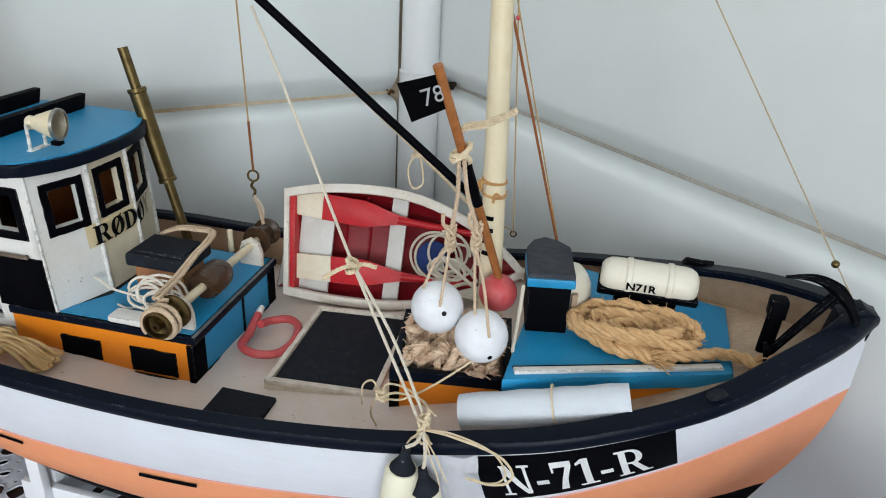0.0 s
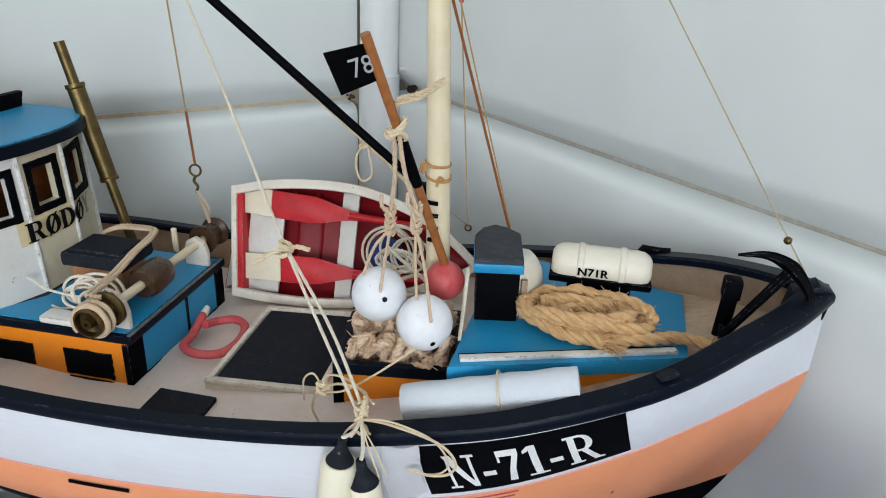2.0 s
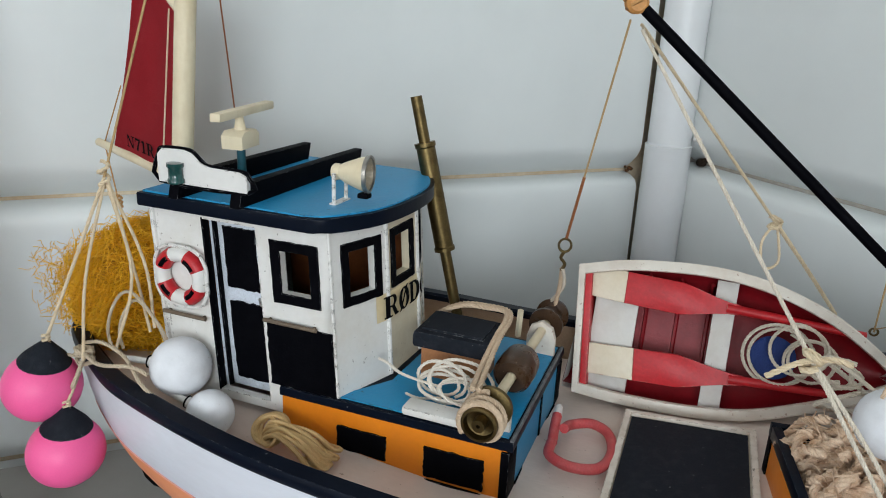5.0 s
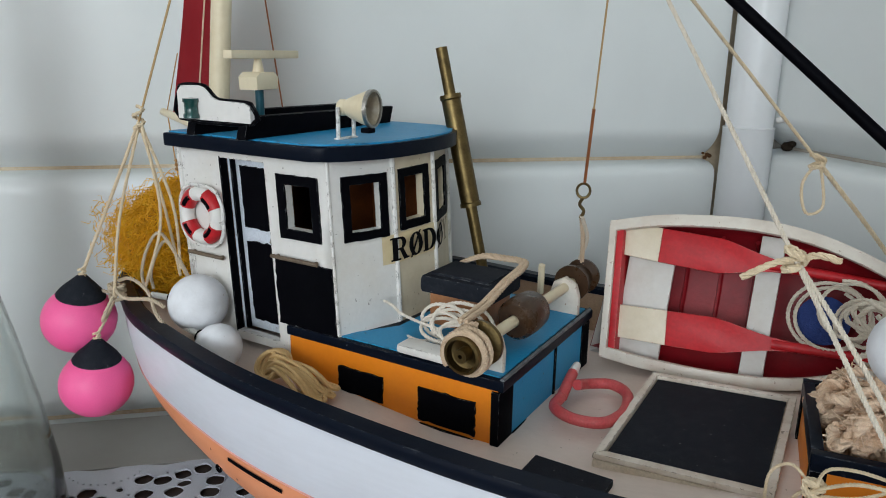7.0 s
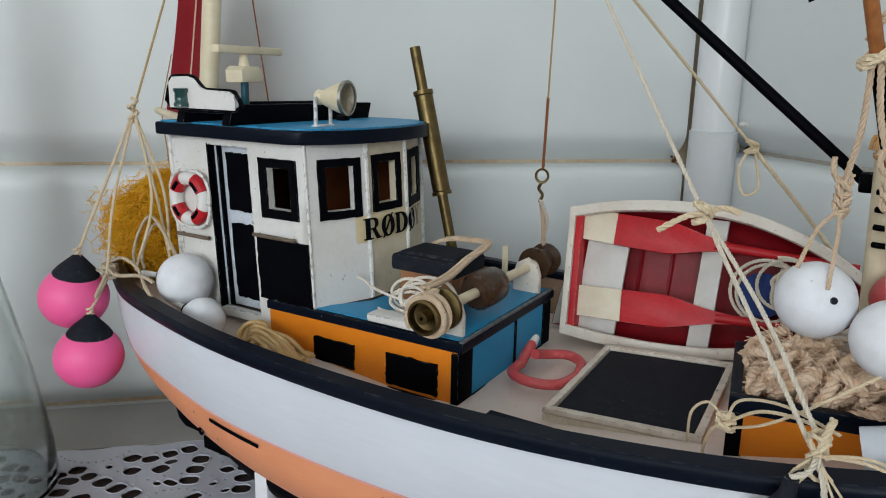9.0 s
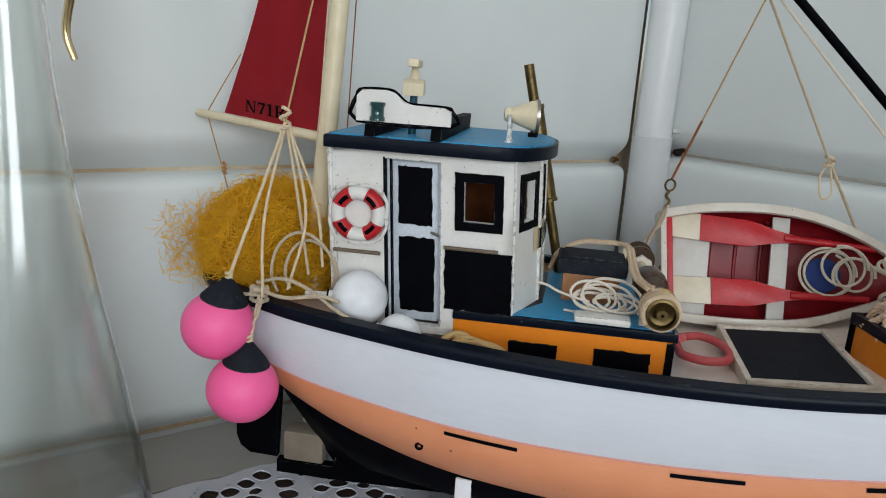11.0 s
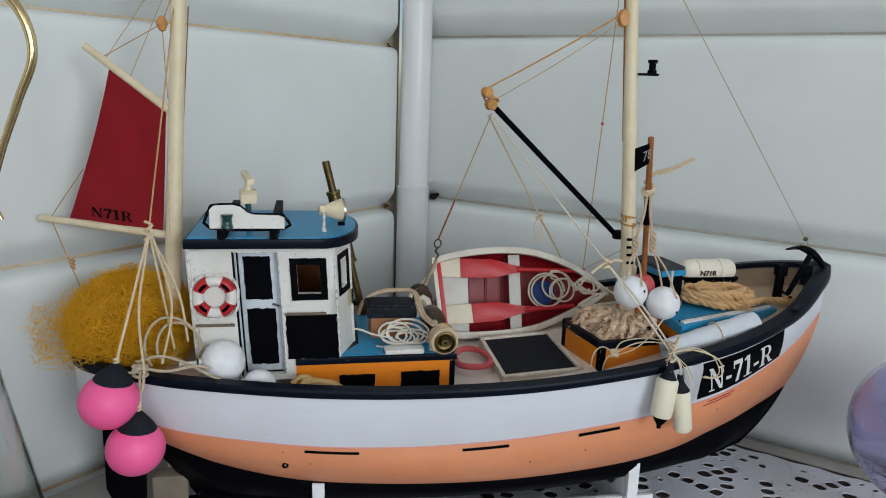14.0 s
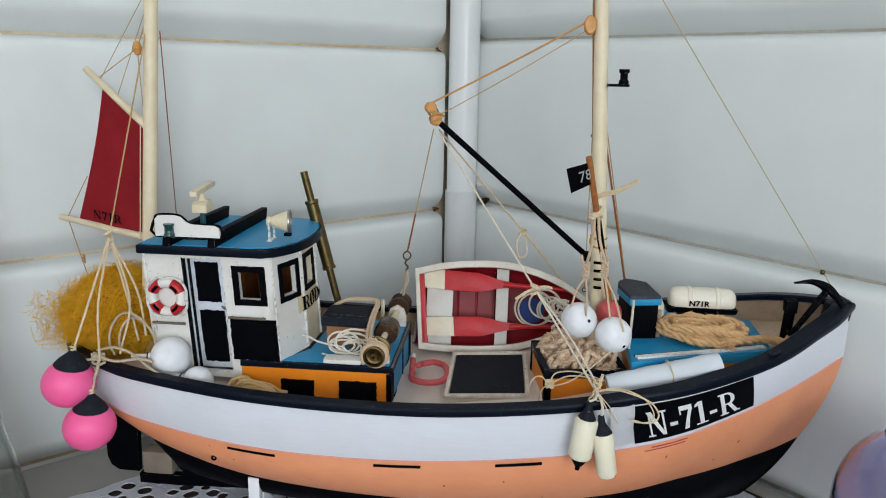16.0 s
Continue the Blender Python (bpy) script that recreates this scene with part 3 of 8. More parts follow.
L_RAIL, L_BAND, L_WATER, L_KEEL = (resample(line) for line in (RAIL_LINE, BAND_LINE, WATER_LINE, KEEL_LINE))
for line in (L_RAIL, L_BAND, L_WATER, L_KEEL):
    line[:, 1] = np.maximum(line[:, 1], 0.0)


def rail_at(x):
    return float(np.interp(x, L_RAIL[:, 0], L_RAIL[:, 1])), float(np.interp(x, L_RAIL[:, 0], L_RAIL[:, 2]))


def side_at(x, v, lift=0.0):
    """A place on the hull's near side: v from 0 at the band's upper edge to 1 under the rail; below 0 on the band."""
    b1, z1 = rail_at(x)
    b0, z0 = float(np.interp(x, L_BAND[:, 0], L_BAND[:, 1])), float(np.interp(x, L_BAND[:, 0], L_BAND[:, 2]))
    if v < 0:
        b1, z1 = b0, z0
        b0, z0 = float(np.interp(x, L_WATER[:, 0], L_WATER[:, 1])), float(np.interp(x, L_WATER[:, 0], L_WATER[:, 2]))
        v = 1 + v
        swell = 0.010 * 4 * v * (1 - v)
    else:
        swell = 0.0025 * 4 * v * (1 - v)
    return Vector((x, -(b0 + (b1 - b0) * v + swell * min(1, b1 / 0.05) + lift), z0 + (z1 - z0) * v))


def loft(bm, low, high, rows, bulge, fore=0.0):
    """Both sides of a strake between two lines, bulged outward between them, and forward by fore at the stem."""
    for sgn in (-1, 1):
        grid = []
        for k in range(rows + 1):
            v = k / rows
            line = []
            for i, (a, b) in enumerate(zip(low, high)):
                p = a + (b - a) * v
                p[0] += fore * 4 * v * (1 - v) * max(0.0, (i - COLS + 14) / 13) ** 2
                y = p[1] + bulge * 4 * v * (1 - v) * min(1.0, b[1] / 0.05)
                line.append(bm.verts.new((p[0], sgn * y, p[2])))
            grid.append(line)
        for r0, r1 in zip(grid, grid[1:]):
            for i in range(len(r0) - 1):
                f = (r0[i], r0[i + 1], r1[i + 1], r1[i])
                bm.faces.new(f if sgn < 0 else f[::-1])
    bmesh.ops.remove_doubles(bm, verts=bm.verts, dist=0.00012)
    return bm


boat = thing("model_fishing_boat", (0, 0, 0.016), "hand painted wooden model fishing boat with a blue roofed wheelhouse", "model boat")
hull = part("topside", loft(bmesh.new(), L_BAND, L_RAIL, 6, 0.0025), WHITE, boat, "white painted topsides")
part("hull_band", loft(bmesh.new(), L_WATER, L_BAND, 8, 0.010, 0.005), SALMON, boat, "salmon orange painted band of the hull")
part("hull_bottom", loft(bmesh.new(), L_KEEL, L_WATER, 10, 0.030, 0.004), BLACK, boat, "black painted hull bottom")

# rail cap


def rail_wide(x):
    return float(np.interp(x, [-0.42, 0.08, 0.24, 0.39], [0.0088, 0.0092, 0.0125, 0.0150]))


bm = bmesh.new()
for sgn in (-1, 1):
    rows = []
    for i, (x, b, z) in enumerate(L_RAIL):
        j0, j1 = max(0, i - 1), min(COLS - 1, i + 1)
        t = Vector((L_RAIL[j1][0] - L_RAIL[j0][0], L_RAIL[j1][1] - L_RAIL[j0][1], 0))
        t.normalize()
        nrm = Vector((-t.y, t.x, 0))
        if i == 0:
            nrm = Vector((-1, 0, 0))
        p = Vector((x, b, z))
        ring = []
        rw = rail_wide(x)
        for d, h in ((0.0025, -0.001), (0.0038, 0.002), (0.0038, 0.0055), (0.0025, 0.0074), (0.002 - rw, 0.0080), (-rw, 0.0064), (-rw, 0.002), (0.003 - rw, 0.0008)):
            q = p + nrm * d
            ring.append(bm.verts.new((q.x, sgn * max(q.y, 0.0), q.z + h)))
        rows.append(ring)
    for r0, r1 in zip(rows, rows[1:]):
        for k in range(8):
            try:
                bm.faces.new((r0[k], r0[(k + 1) % 8], r1[(k + 1) % 8], r1[k]))
            except ValueError:
                pass
bmesh.ops.remove_doubles(bm, verts=bm.verts, dist=0.0001)
bmesh.ops.dissolve_degenerate(bm, edges=bm.edges, dist=0.00005)
part("rail", bm, RAIL, boat, "worn blue-black painted rail cap")

# deck and inner side of the bulwark
DECK_X = [-0.42, -0.36, -0.3, -0.2, -0.1, 0.0, 0.1, 0.2, 0.3, 0.39]
DECK_Z = [0.180, 0.176, 0.172, 0.159, 0.1505, 0.1545, 0.169, 0.188, 0.212, 0.238]


def deck_z(x):
    return float(np.interp(x, DECK_X, DECK_Z))


bm, bi = bmesh.new(), bmesh.new()
rows = []
for i in range(61):
    x = -0.416 + (0.386 + 0.416) * i / 60
    b, z = rail_at(x)
    b = max(b - rail_wide(x) + 0.0035, 0.001)
    rows.append([bm.verts.new((x, b * k / 6, deck_z(x) + 0.002 * (1 - (k / 6) ** 2))) for k in range(-6, 7)])
    rows[-1].append((b, z))
bf = bmesh.new()
for r0, r1 in zip(rows, rows[1:]):
    for k in range(12):
        quad = (r0[k], r1[k], r1[k + 1], r0[k + 1])
        if r0[0].co.x < 0.215:
            bm.faces.new(quad)
        else:
            bf.faces.new([bf.verts.new(v.co) for v in quad])
bmesh.ops.delete(bm, geom=[v for v in bm.verts if not v.link_faces], context="VERTS")
bmesh.ops.remove_doubles(bf, verts=bf.verts, dist=0.00005)
part("deck", bm, DECK, boat, "beige painted deck")
part("fore_deck", bf, material("stained_tan_deck", (0.58, 0.42, 0.29), 0.6, dirt=(0.36, 0.23, 0.14), amount=0.6, scale=45, grain=400, streak=(0.35, 1, 1), bump=0.2), boat, "stained tan deck in the bow")
for sgn in (-1, 1):
    line = []
    for i, r in enumerate(rows):
        x = -0.416 + (0.386 + 0.416) * i / 60
        line.append((bi.verts.new((x, sgn * r[-1][0], deck_z(x) - 0.002)), bi.verts.new((x, sgn * r[-1][0], r[-1][1] + 0.004))))
    for (a, b), (c, d) in zip(line, line[1:]):
        bi.faces.new((a, c, d, b) if sgn < 0 else (a, b, d, c))
part("bulwark", bi, material("tan_bulwark_paint", (0.42, 0.30, 0.20), 0.6, dirt=(0.28, 0.17, 0.10), amount=0.6, scale=50), boat, "tan inner side of the bulwark")

bm = bmesh.new()
tube(bm, [side_at(-0.405 + 0.79 * i / 80, 0.0, 0.0002) for i in range(81)], 0.0007, 5)
part("band_line", bm, material("pink_line_paint", (0.72, 0.33, 0.29), 0.5), boat, "thin pink line along the band")
for x0, x1, v in ((-0.206, -0.158, -0.09), (-0.064, -0.020, -0.09), (0.048, 0.090, -0.08)):
    bm = bmesh.new()
    n = 12
    top = [bm.verts.new(side_at(x0 + (x1 - x0) * i / n, v + 0.022, 0.0009)) for i in range(n + 1)]
    bot = [bm.verts.new(side_at(x0 + (x1 - x0) * i / n, v - 0.026, 0.0009)) for i in range(n + 1)]
    for i in range(n):
        bm.faces.new((bot[i], bot[i + 1], top[i + 1], top[i]))
    part("draught_mark", bm, BLACK, boat, "short black painted dash")
bm = bmesh.new()
c = side_at(-0.223, -0.42, 0.0006)
lathe(bm, [(0.0014, 0.0), (0.0030, 0.0008), (0.0030, 0.0012), (0.0012, 0.0012)], Matrix.Translation(c) @ pose(0, 0, 0, 90), 14)
part("outlet", bm, BLACK, boat, "small black ring outlet")

bm = bmesh.new()
for v, x0, x1 in ((-0.045, 0.188, 0.221), (-0.085, 0.182, 0.219)):
    tube(bm, [side_at(x0 + (x1 - x0) * i / 8, v, 0.0002) for i in range(9)], 0.0006, 5)
part("draught_mark", bm, material("thin_red_line", (0.40, 0.035, 0.04), 0.5), boat, "two thin dark red strokes under the registration")
rnd = random.Random(21)
bm = bmesh.new()
for k in range(13):
    x, v = rnd.uniform(-0.30, 0.30), rnd.uniform(-0.92, -0.08)
    r_ = rnd.uniform(0.0004, 0.0011)
    bm.faces.new([bm.verts.new(side_at(x + r_ * math.cos(a) * rnd.uniform(0.7, 1.6), v + 28 * r_ * math.sin(a) * rnd.uniform(0.6, 1.2), 0.0007)) for a in [TAU * q / 6 for q in range(6)]])
tagged(part("paint_speck", bm, material("brown_speck", (0.30, 0.12, 0.06), 0.7), boat, "dark specks in the salmon paint"), "dark specks in the salmon paint", "", "", "stuff")

# keel, rudder, propeller
bm = bmesh.new()
prism(bm, [(-0.37, 0.002), (-0.32, 0.002), (0.200, 0.0222), (0.262, 0.0265), (0.290, 0.034), (0.302, 0.044), (-0.315, 0.030), (-0.318, 0.014), (-0.37, 0.014)], -0.0045, 0.0045, 0.001, pose(0, 0, 0, 90))
part("keel", bm, BLACK, boat, "black keel with a heel under the rudder")
bm = bmesh.new()
prism(bm, [(-0.4080, 0.0330), (-0.4040, 0.0225), (-0.3950, 0.0165), (-0.3700, 0.0160), (-0.3660, 0.106), (-0.400, 0.112), (-0.4080, 0.104)], -0.0045, 0.0045, 0.002, pose(0, 0, 0, 90))
part("rudder", bm, BLACK, boat, "black rudder")
bm = bmesh.new()
box(bm, (-0.362, -0.010, 0.018), (-0.326, 0.010, 0.046), 0.003)
lathe(bm, [(0.0, 0.0), (0.008, 0.0), (0.006, 0.016), (0.0, 0.02)], Matrix.Translation((-0.33, 0, 0.058)) @ pose(0, 0, 0, 0, -90), 14)
part("propeller_block", bm, material("dull_brown_block", (0.26, 0.21, 0.16), 0.7, dirt=(0.15, 0.12, 0.09), amount=0.5, scale=50), boat, "dull brown block in the propeller's place")
bm = bmesh.new()
prism(bm, [(0.368, 0.238), (0.3925, 0.246), (0.3955, 0.264), (0.3860, 0.2690), (0.372, 0.262)], -0.008, 0.008, 0.0025, pose(0, 0, 0, 90))
part("stem_head", bm, RAIL, boat, "black stem head")

# registration panel and letters on the bow
bm = bmesh.new()
n = 24
for v0, v1, mat_, nm, lb in ((0.10, 0.93, BLACK, "name_board", "black panel behind the white registration"),):
    rows = [[bm.verts.new(side_at(0.172 + 0.110 * i / n - 0.008 * (k / 6), v0 + (v1 - v0) * k / 6, 0.0007)) for i in range(n + 1)] for k in range(7)]
    for r0, r1 in zip(rows, rows[1:]):
        for i in range(n):
            bm.faces.new((r0[i], r0[i + 1], r1[i + 1], r1[i]))
board = part("name_board", bm, BLACK, boat, "black panel behind the white registration")
bm = bmesh.new()
tube(bm, [side_at(0.166 + 0.115 * i / 20, 0.955, 0.0008) for i in range(21)], 0.0008, 5)
part("white_line", bm, PAINTWHITE, board, "thin white line above the registration")


def bowl(x, y, out_x, out_y, in_x, in_y, a0, a1, n=12):
    """The pieces of a round stroke, thick at its sides."""
    ang = [radians(a0 + (a1 - a0) * k / n) for k in range(n + 1)]
    ring_o = [(x + out_x * math.cos(a), y + out_y * math.sin(a)) for a in ang]
    ring_i = [(x + in_x * math.cos(a), y + in_y * math.sin(a)) for a in ang]
    return [(ring_o[k], ring_o[k + 1], ring_i[k + 1], ring_i[k]) for k in range(n)]


def bar(x0, y0, x1, y1):
    return ((x0, y0), (x1, y0), (x1, y1), (x0, y1))


# bold letters with thin slab feet, one unit high: width, strokes
STEM = [bar(0.13, 0.05, 0.34, 0.95), bar(0.02, 0.0, 0.46, 0.07)]
GLYPHS = {
    "N": (1.02, [bar(0.13, 0.05, 0.22, 0.95), ((0.06, 1.0), (0.32, 1.0), (0.90, 0.0), (0.72, 0.0)), bar(0.80, 0.05, 0.90, 0.95), bar(0.0, 0.0, 0.36, 0.07), bar(0.64, 0.93, 1.02, 1.0)]),
    "-": (0.46, [bar(0.04, 0.30, 0.42, 0.45)]),
    "7": (0.70, [bar(0.04, 0.82, 0.68, 1.0), bar(0.04, 0.66, 0.11, 0.83), ((0.50, 0.84), (0.68, 0.84), (0.50, 0.42), (0.32, 0.42)), ((0.32, 0.42), (0.50, 0.42), (0.42, 0.0), (0.18, 0.0))]),
    "1": (0.62, [bar(0.22, 0.05, 0.44, 1.0), ((0.22, 1.0), (0.04, 0.88), (0.04, 0.80), (0.22, 0.86)), bar(0.03, 0.0, 0.62, 0.07)]),
    "R": (1.04, STEM + [bar(0.02, 0.93, 0.50, 1.0), bar(0.34, 0.46, 0.50, 0.53), ((0.44, 0.49), (0.64, 0.49), (0.96, 0.0), (0.74, 0.0)), bar(0.72, 0.0, 1.04, 0.07)] + bowl(0.50, 0.73, 0.34, 0.27, 0.14, 0.20, -90, 90)),
    "D": (0.98, STEM + [bar(0.02, 0.93, 0.46, 1.0)] + bowl(0.42, 0.50, 0.54, 0.50, 0.30, 0.43, -90, 90)),
    "Ø": (0.98, [((0.10, -0.06), (0.18, -0.06), (0.88, 1.06), (0.80, 1.06))] + bowl(0.49, 0.50, 0.47, 0.52, 0.24, 0.45, 0, 360, 22)),
    "Y": (0.94, [bar(0.36, 0.0, 0.58, 0.46), ((0.06, 1.0), (0.30, 1.0), (0.58, 0.42), (0.36, 0.42)), ((0.74, 1.0), (0.85, 1.0), (0.56, 0.42), (0.47, 0.46)), bar(0.22, 0.0, 0.72, 0.07), bar(0.0, 0.93, 0.40, 1.0), bar(0.64, 0.93, 0.94, 1.0)]),
}


def serif_letters(text, size, gap=0.07):
    """Bold letters with small feet, side by side; the strokes lie one above the other."""
    bm = bmesh.new()
    x = 0.0
    for ch in text:
        wide, strokes = GLYPHS[ch]
        for k, stroke in enumerate(strokes):
            lift = 0.05 * min(k, 9)
            f = bm.faces.new([bm.verts.new((size * (x + px), size * py, lift)) for px, py in stroke])
            bmesh.ops.subdivide_edges(bm, edges=f.edges[:], cuts=2, use_grid_fill=True)
        x += wide + gap
    return bm, size * (x - gap)


bm, long = serif_letters("N-71-R", 1.0)
tall = 1.0
for v in bm.verts:
    u, w = v.co.x / long, v.co.y / tall
    v.co = side_at(0.1840 + 0.0835 * u - 0.008 * w, 0.205 + 0.57 * w, 0.0012 + 0.0006 * v.co.z)
part("lettering", bm, PAINTWHITE, board, "white serif registration N-71-R")

# ---- wheelhouse ----
WA, WB, WC = (-0.1755, -0.066), (-0.160, -0.0225), (-0.158, 0.0205)
PLAN = [(-0.306, -0.066), WA, WB, WC, (WA[0], 0.066), (-0.306, 0.066)]
Z0, Z1 = 0.172, 0.301


def pierced(bm, p, q, z0, z1, openings, thick):
    """A thin wall from p to q (outside on the right hand of the way) with openings (s0, s1, z0, z1) in fractions and metres."""
    p, q = Vector((*p, 0)), Vector((*q, 0))
    d = q - p
    nrm = Vector((d.y, -d.x, 0)).normalized()
    ss = sorted({0.0, 1.0, *[v for o in openings for v in o[:2]]})
    zs = sorted({z0, z1, *[v for o in openings for v in o[2:]]})

    def at(s, z, depth):
        e = p + d * s - nrm * depth
        return bm.verts.new((e.x, e.y, z))

    for depth in (0.0, thick):
        for s0, s1 in zip(ss, ss[1:]):
            for za, zb in zip(zs, zs[1:]):
                sm, zm = (s0 + s1) / 2, (za + zb) / 2
                if any(o[0] < sm < o[1] and o[2] < zm < o[3] for o in openings):
                    continue
                f = [at(s0, za, depth), at(s1, za, depth), at(s1, zb, depth), at(s0, zb, depth)]
                bm.faces.new(f)
    for s0, s1, za, zb in openings:
        for (a, b), (c, e) in (((s0, za), (s1, za)), ((s1, za), (s1, zb)), ((s1, zb), (s0, zb)), ((s0, zb), (s0, za))):
            bm.faces.new([at(a, b, 0), at(c, e, 0), at(c, e, thick), at(a, b, thick)])
    bmesh.ops.remove_doubles(bm, verts=bm.verts, dist=0.0001)
    return bm


def facet_frame(p, q):
    """Maps (s, z, out) on a facet to the world."""
    p, q = Vector((*p, 0)), Vector((*q, 0))
    d = q - p
    nrm = Vector((d.y, -d.x, 0)).normalized()

    def go(s, z, out):
        e = p + d * s + nrm * out
        return Vector((e.x, e.y, z))

    return go


def ring_frame(bm, go, s0, s1, za, zb, wide_s, wide_z, out, back, wob=0.0):
    """A flat frame round an opening, standing proud of its wall."""
    rnd = random.Random(int(1000 * (s0 + za)))
    per = 9

    def loop(a0, a1, b0, b1, size):
        c = [(a0, b0), (a1, b0), (a1, b1), (a0, b1)]
        out_ = []
        for k in range(4):
            (p, q), (r, w) = c[k], c[(k + 1) % 4]
            for i in range(per):
                f = i / per
                out_.append((p + (r - p) * f + rnd.uniform(-size, size) * wide_s / wide_z, q + (w - q) * f + rnd.uniform(-size, size)))
        return out_

    o = loop(s0, s1, za, zb, wob)
    i = loop(s0 + wide_s, s1 - wide_s, za + wide_z, zb - wide_z, wob * 0.5)
    vo, bo = [bm.verts.new(go(s, z, out)) for s, z in o], [bm.verts.new(go(s, z, -0.0002)) for s, z in o]
    vi, bi_ = [bm.verts.new(go(s, z, out)) for s, z in i], [bm.verts.new(go(s, z, back)) for s, z in i]
    n_ = 4 * per
    for k in range(n_):
        j = (k + 1) % n_
        bm.faces.new((vo[k], vo[j], vi[j], vi[k]))
        bm.faces.new((bo[k], bo[j], vo[j], vo[k]))
        bm.faces.new((vi[k], vi[j], bi_[j], bi_[k]))
    return bm


def daub(x0, x1, z0, z1, y, seed, size=0.0006, thick=0.0012):
    """A painted oblong facing the rail, with an uneven brushed edge."""
    rnd = random.Random(seed)
    c = [(x0, z0), (x1, z0), (x1, z1), (x0, z1)]
    ring_ = []
    for k in range(4):
        (p, q), (r, w) = c[k], c[(k + 1) % 4]
        for i in range(10):
            f = i / 10
            ring_.append((p + (r - p) * f + rnd.uniform(-size, size), q + (w - q) * f + rnd.uniform(-size, size)))
    return prism(bmesh.new(), ring_, -y, -y + thick, 0, pose(0, 0, 0, 90))


SIDE_LEN = WA[0] + 0.306


def sx(x):
    return (x + 0.306) / SIDE_LEN


DOOR = (sx(-0.267), sx(-0.227), 0.178, 0.296)
WIN = (sx(-0.2105), sx(-0.1895), 0.2565, 0.2845)
FWIN = (0.30, 0.77, 0.2565, 0.2860)
CWIN = (0.245, 0.735, 0.2580, 0.2870)
bm = bmesh.new()
pierced(bm, PLAN[0], PLAN[1], Z0, Z1, [DOOR, WIN], 0.0058)
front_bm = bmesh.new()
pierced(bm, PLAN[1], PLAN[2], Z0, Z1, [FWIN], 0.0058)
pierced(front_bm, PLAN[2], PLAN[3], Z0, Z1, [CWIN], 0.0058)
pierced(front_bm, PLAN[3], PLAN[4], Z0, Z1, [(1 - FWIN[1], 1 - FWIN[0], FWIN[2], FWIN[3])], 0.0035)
pierced(bm, PLAN[4], PLAN[5], Z0, Z1, [(1 - WIN[1], 1 - WIN[0], WIN[2], WIN[3])], 0.0035)
pierced(bm, PLAN[5], PLAN[0], Z0, Z1, [], 0.0035)
house = part("wheelhouse", bm, CREAM, boat, "cream white wheelhouse with a faceted front")
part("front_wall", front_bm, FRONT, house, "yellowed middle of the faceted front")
for (x, y), r in ((WA, 0.0011), (WB, 0.0018), (WC, 0.0018), ((WA[0], 0.066), 0.0022), (PLAN[0], 0.002), (PLAN[5], 0.002)):
    part("corner_post", rod(bmesh.new(), (x, y, 0.1935 if x > -0.2 else Z0), (x, y, Z1), r, 8), CREAM, house)
for a, b, o, ws, wz in ((PLAN[0], PLAN[1], WIN, 0.048, 0.0062), (PLAN[1], PLAN[2], FWIN, 0.118, 0.0054), (PLAN[2], PLAN[3], CWIN, 0.125, 0.0054), (PLAN[3], PLAN[4], (1 - FWIN[1], 1 - FWIN[0], FWIN[2], FWIN[3]), 0.15, 0.0062), (PLAN[4], PLAN[5], (1 - WIN[1], 1 - WIN[0], WIN[2], WIN[3]), 0.048, 0.0062)):
    go = facet_frame(a, b)
    bm = bmesh.new()
    ring_frame(bm, go, o[0] - ws, o[1] + ws, o[2] - wz, o[3] + wz, ws, wz, 0.0012, -0.0002, 0.0003)
    fr = part("window_frame", bm, BLACK, house, "black painted window frame")
bm = bmesh.new()
box(bm, (-0.300, -0.052, 0.188), (-0.168, 0.058, 0.192))
box(bm, (-0.3025, -0.058, 0.192), (-0.299, 0.058, 0.300))
box(bm, (-0.262, 0.020, 0.192), (-0.240, 0.060, 0.285))
box(bm, (-0.2395, 0.0570, 0.192), (-0.1790, 0.0600, 0.2985))
part("cabin_lining", bm, DARKWOOD, house, "orange-brown wood inside the wheelhouse")
# door, set back in two steps in its opening
DOORPAINT = material("pale_blue_grey_paint", (0.64, 0.69, 0.76), 0.45, dirt=(0.40, 0.42, 0.42), amount=0.5, scale=60, specks=(0.20, 0.20, 0.20), thick=0.70)
bm = bmesh.new()
box(bm, (-0.2664, -0.0560, 0.178), (-0.2275, -0.0530, 0.2955), 0.0006)
door = part("door", bm, DOORPAINT, house, "pale blue-grey sliding door, set back")
for x0, x1, z0, z1 in ((-0.2590, -0.2345, 0.2490, 0.2905), (-0.2590, -0.2330, 0.1850, 0.2400)):
    bm = daub(x0, x1, z0, z1, -0.0558, int(z0 * 1000))
    part("door_panel", bm, BLACK, house, "black door panel")
bm = bmesh.new()
box(bm, (-0.2678, -0.0662, 0.177), (-0.2664, -0.0606, 0.297), 0.0003)
box(bm, (-0.2645, -0.0600, 0.178), (-0.2632, -0.0561, 0.2955), 0.0003)
part("door_jamb", bm, BLACK, house, "black inner faces of the door's opening")
bm = bmesh.new()
box(bm, (-0.2664, -0.0602, 0.178), (-0.2646, -0.0561, 0.2955), 0.0003)
box(bm, (-0.2294, -0.0602, 0.178), (-0.2270, -0.0561, 0.2955), 0.0003)
part("door_stop", bm, DOORPAINT, house, "pale blue-grey door stop")
bm = bmesh.new()
rod(bm, (-0.2350, -0.0570, 0.2445), (-0.2290, -0.0640, 0.2445), 0.0011, 8)
part("door_handle", bm, STEEL, house, "small dark door handle")
bm = daub(-0.2240, -0.1765, 0.1925, 0.2362, -0.0660, 3, 0.0007)
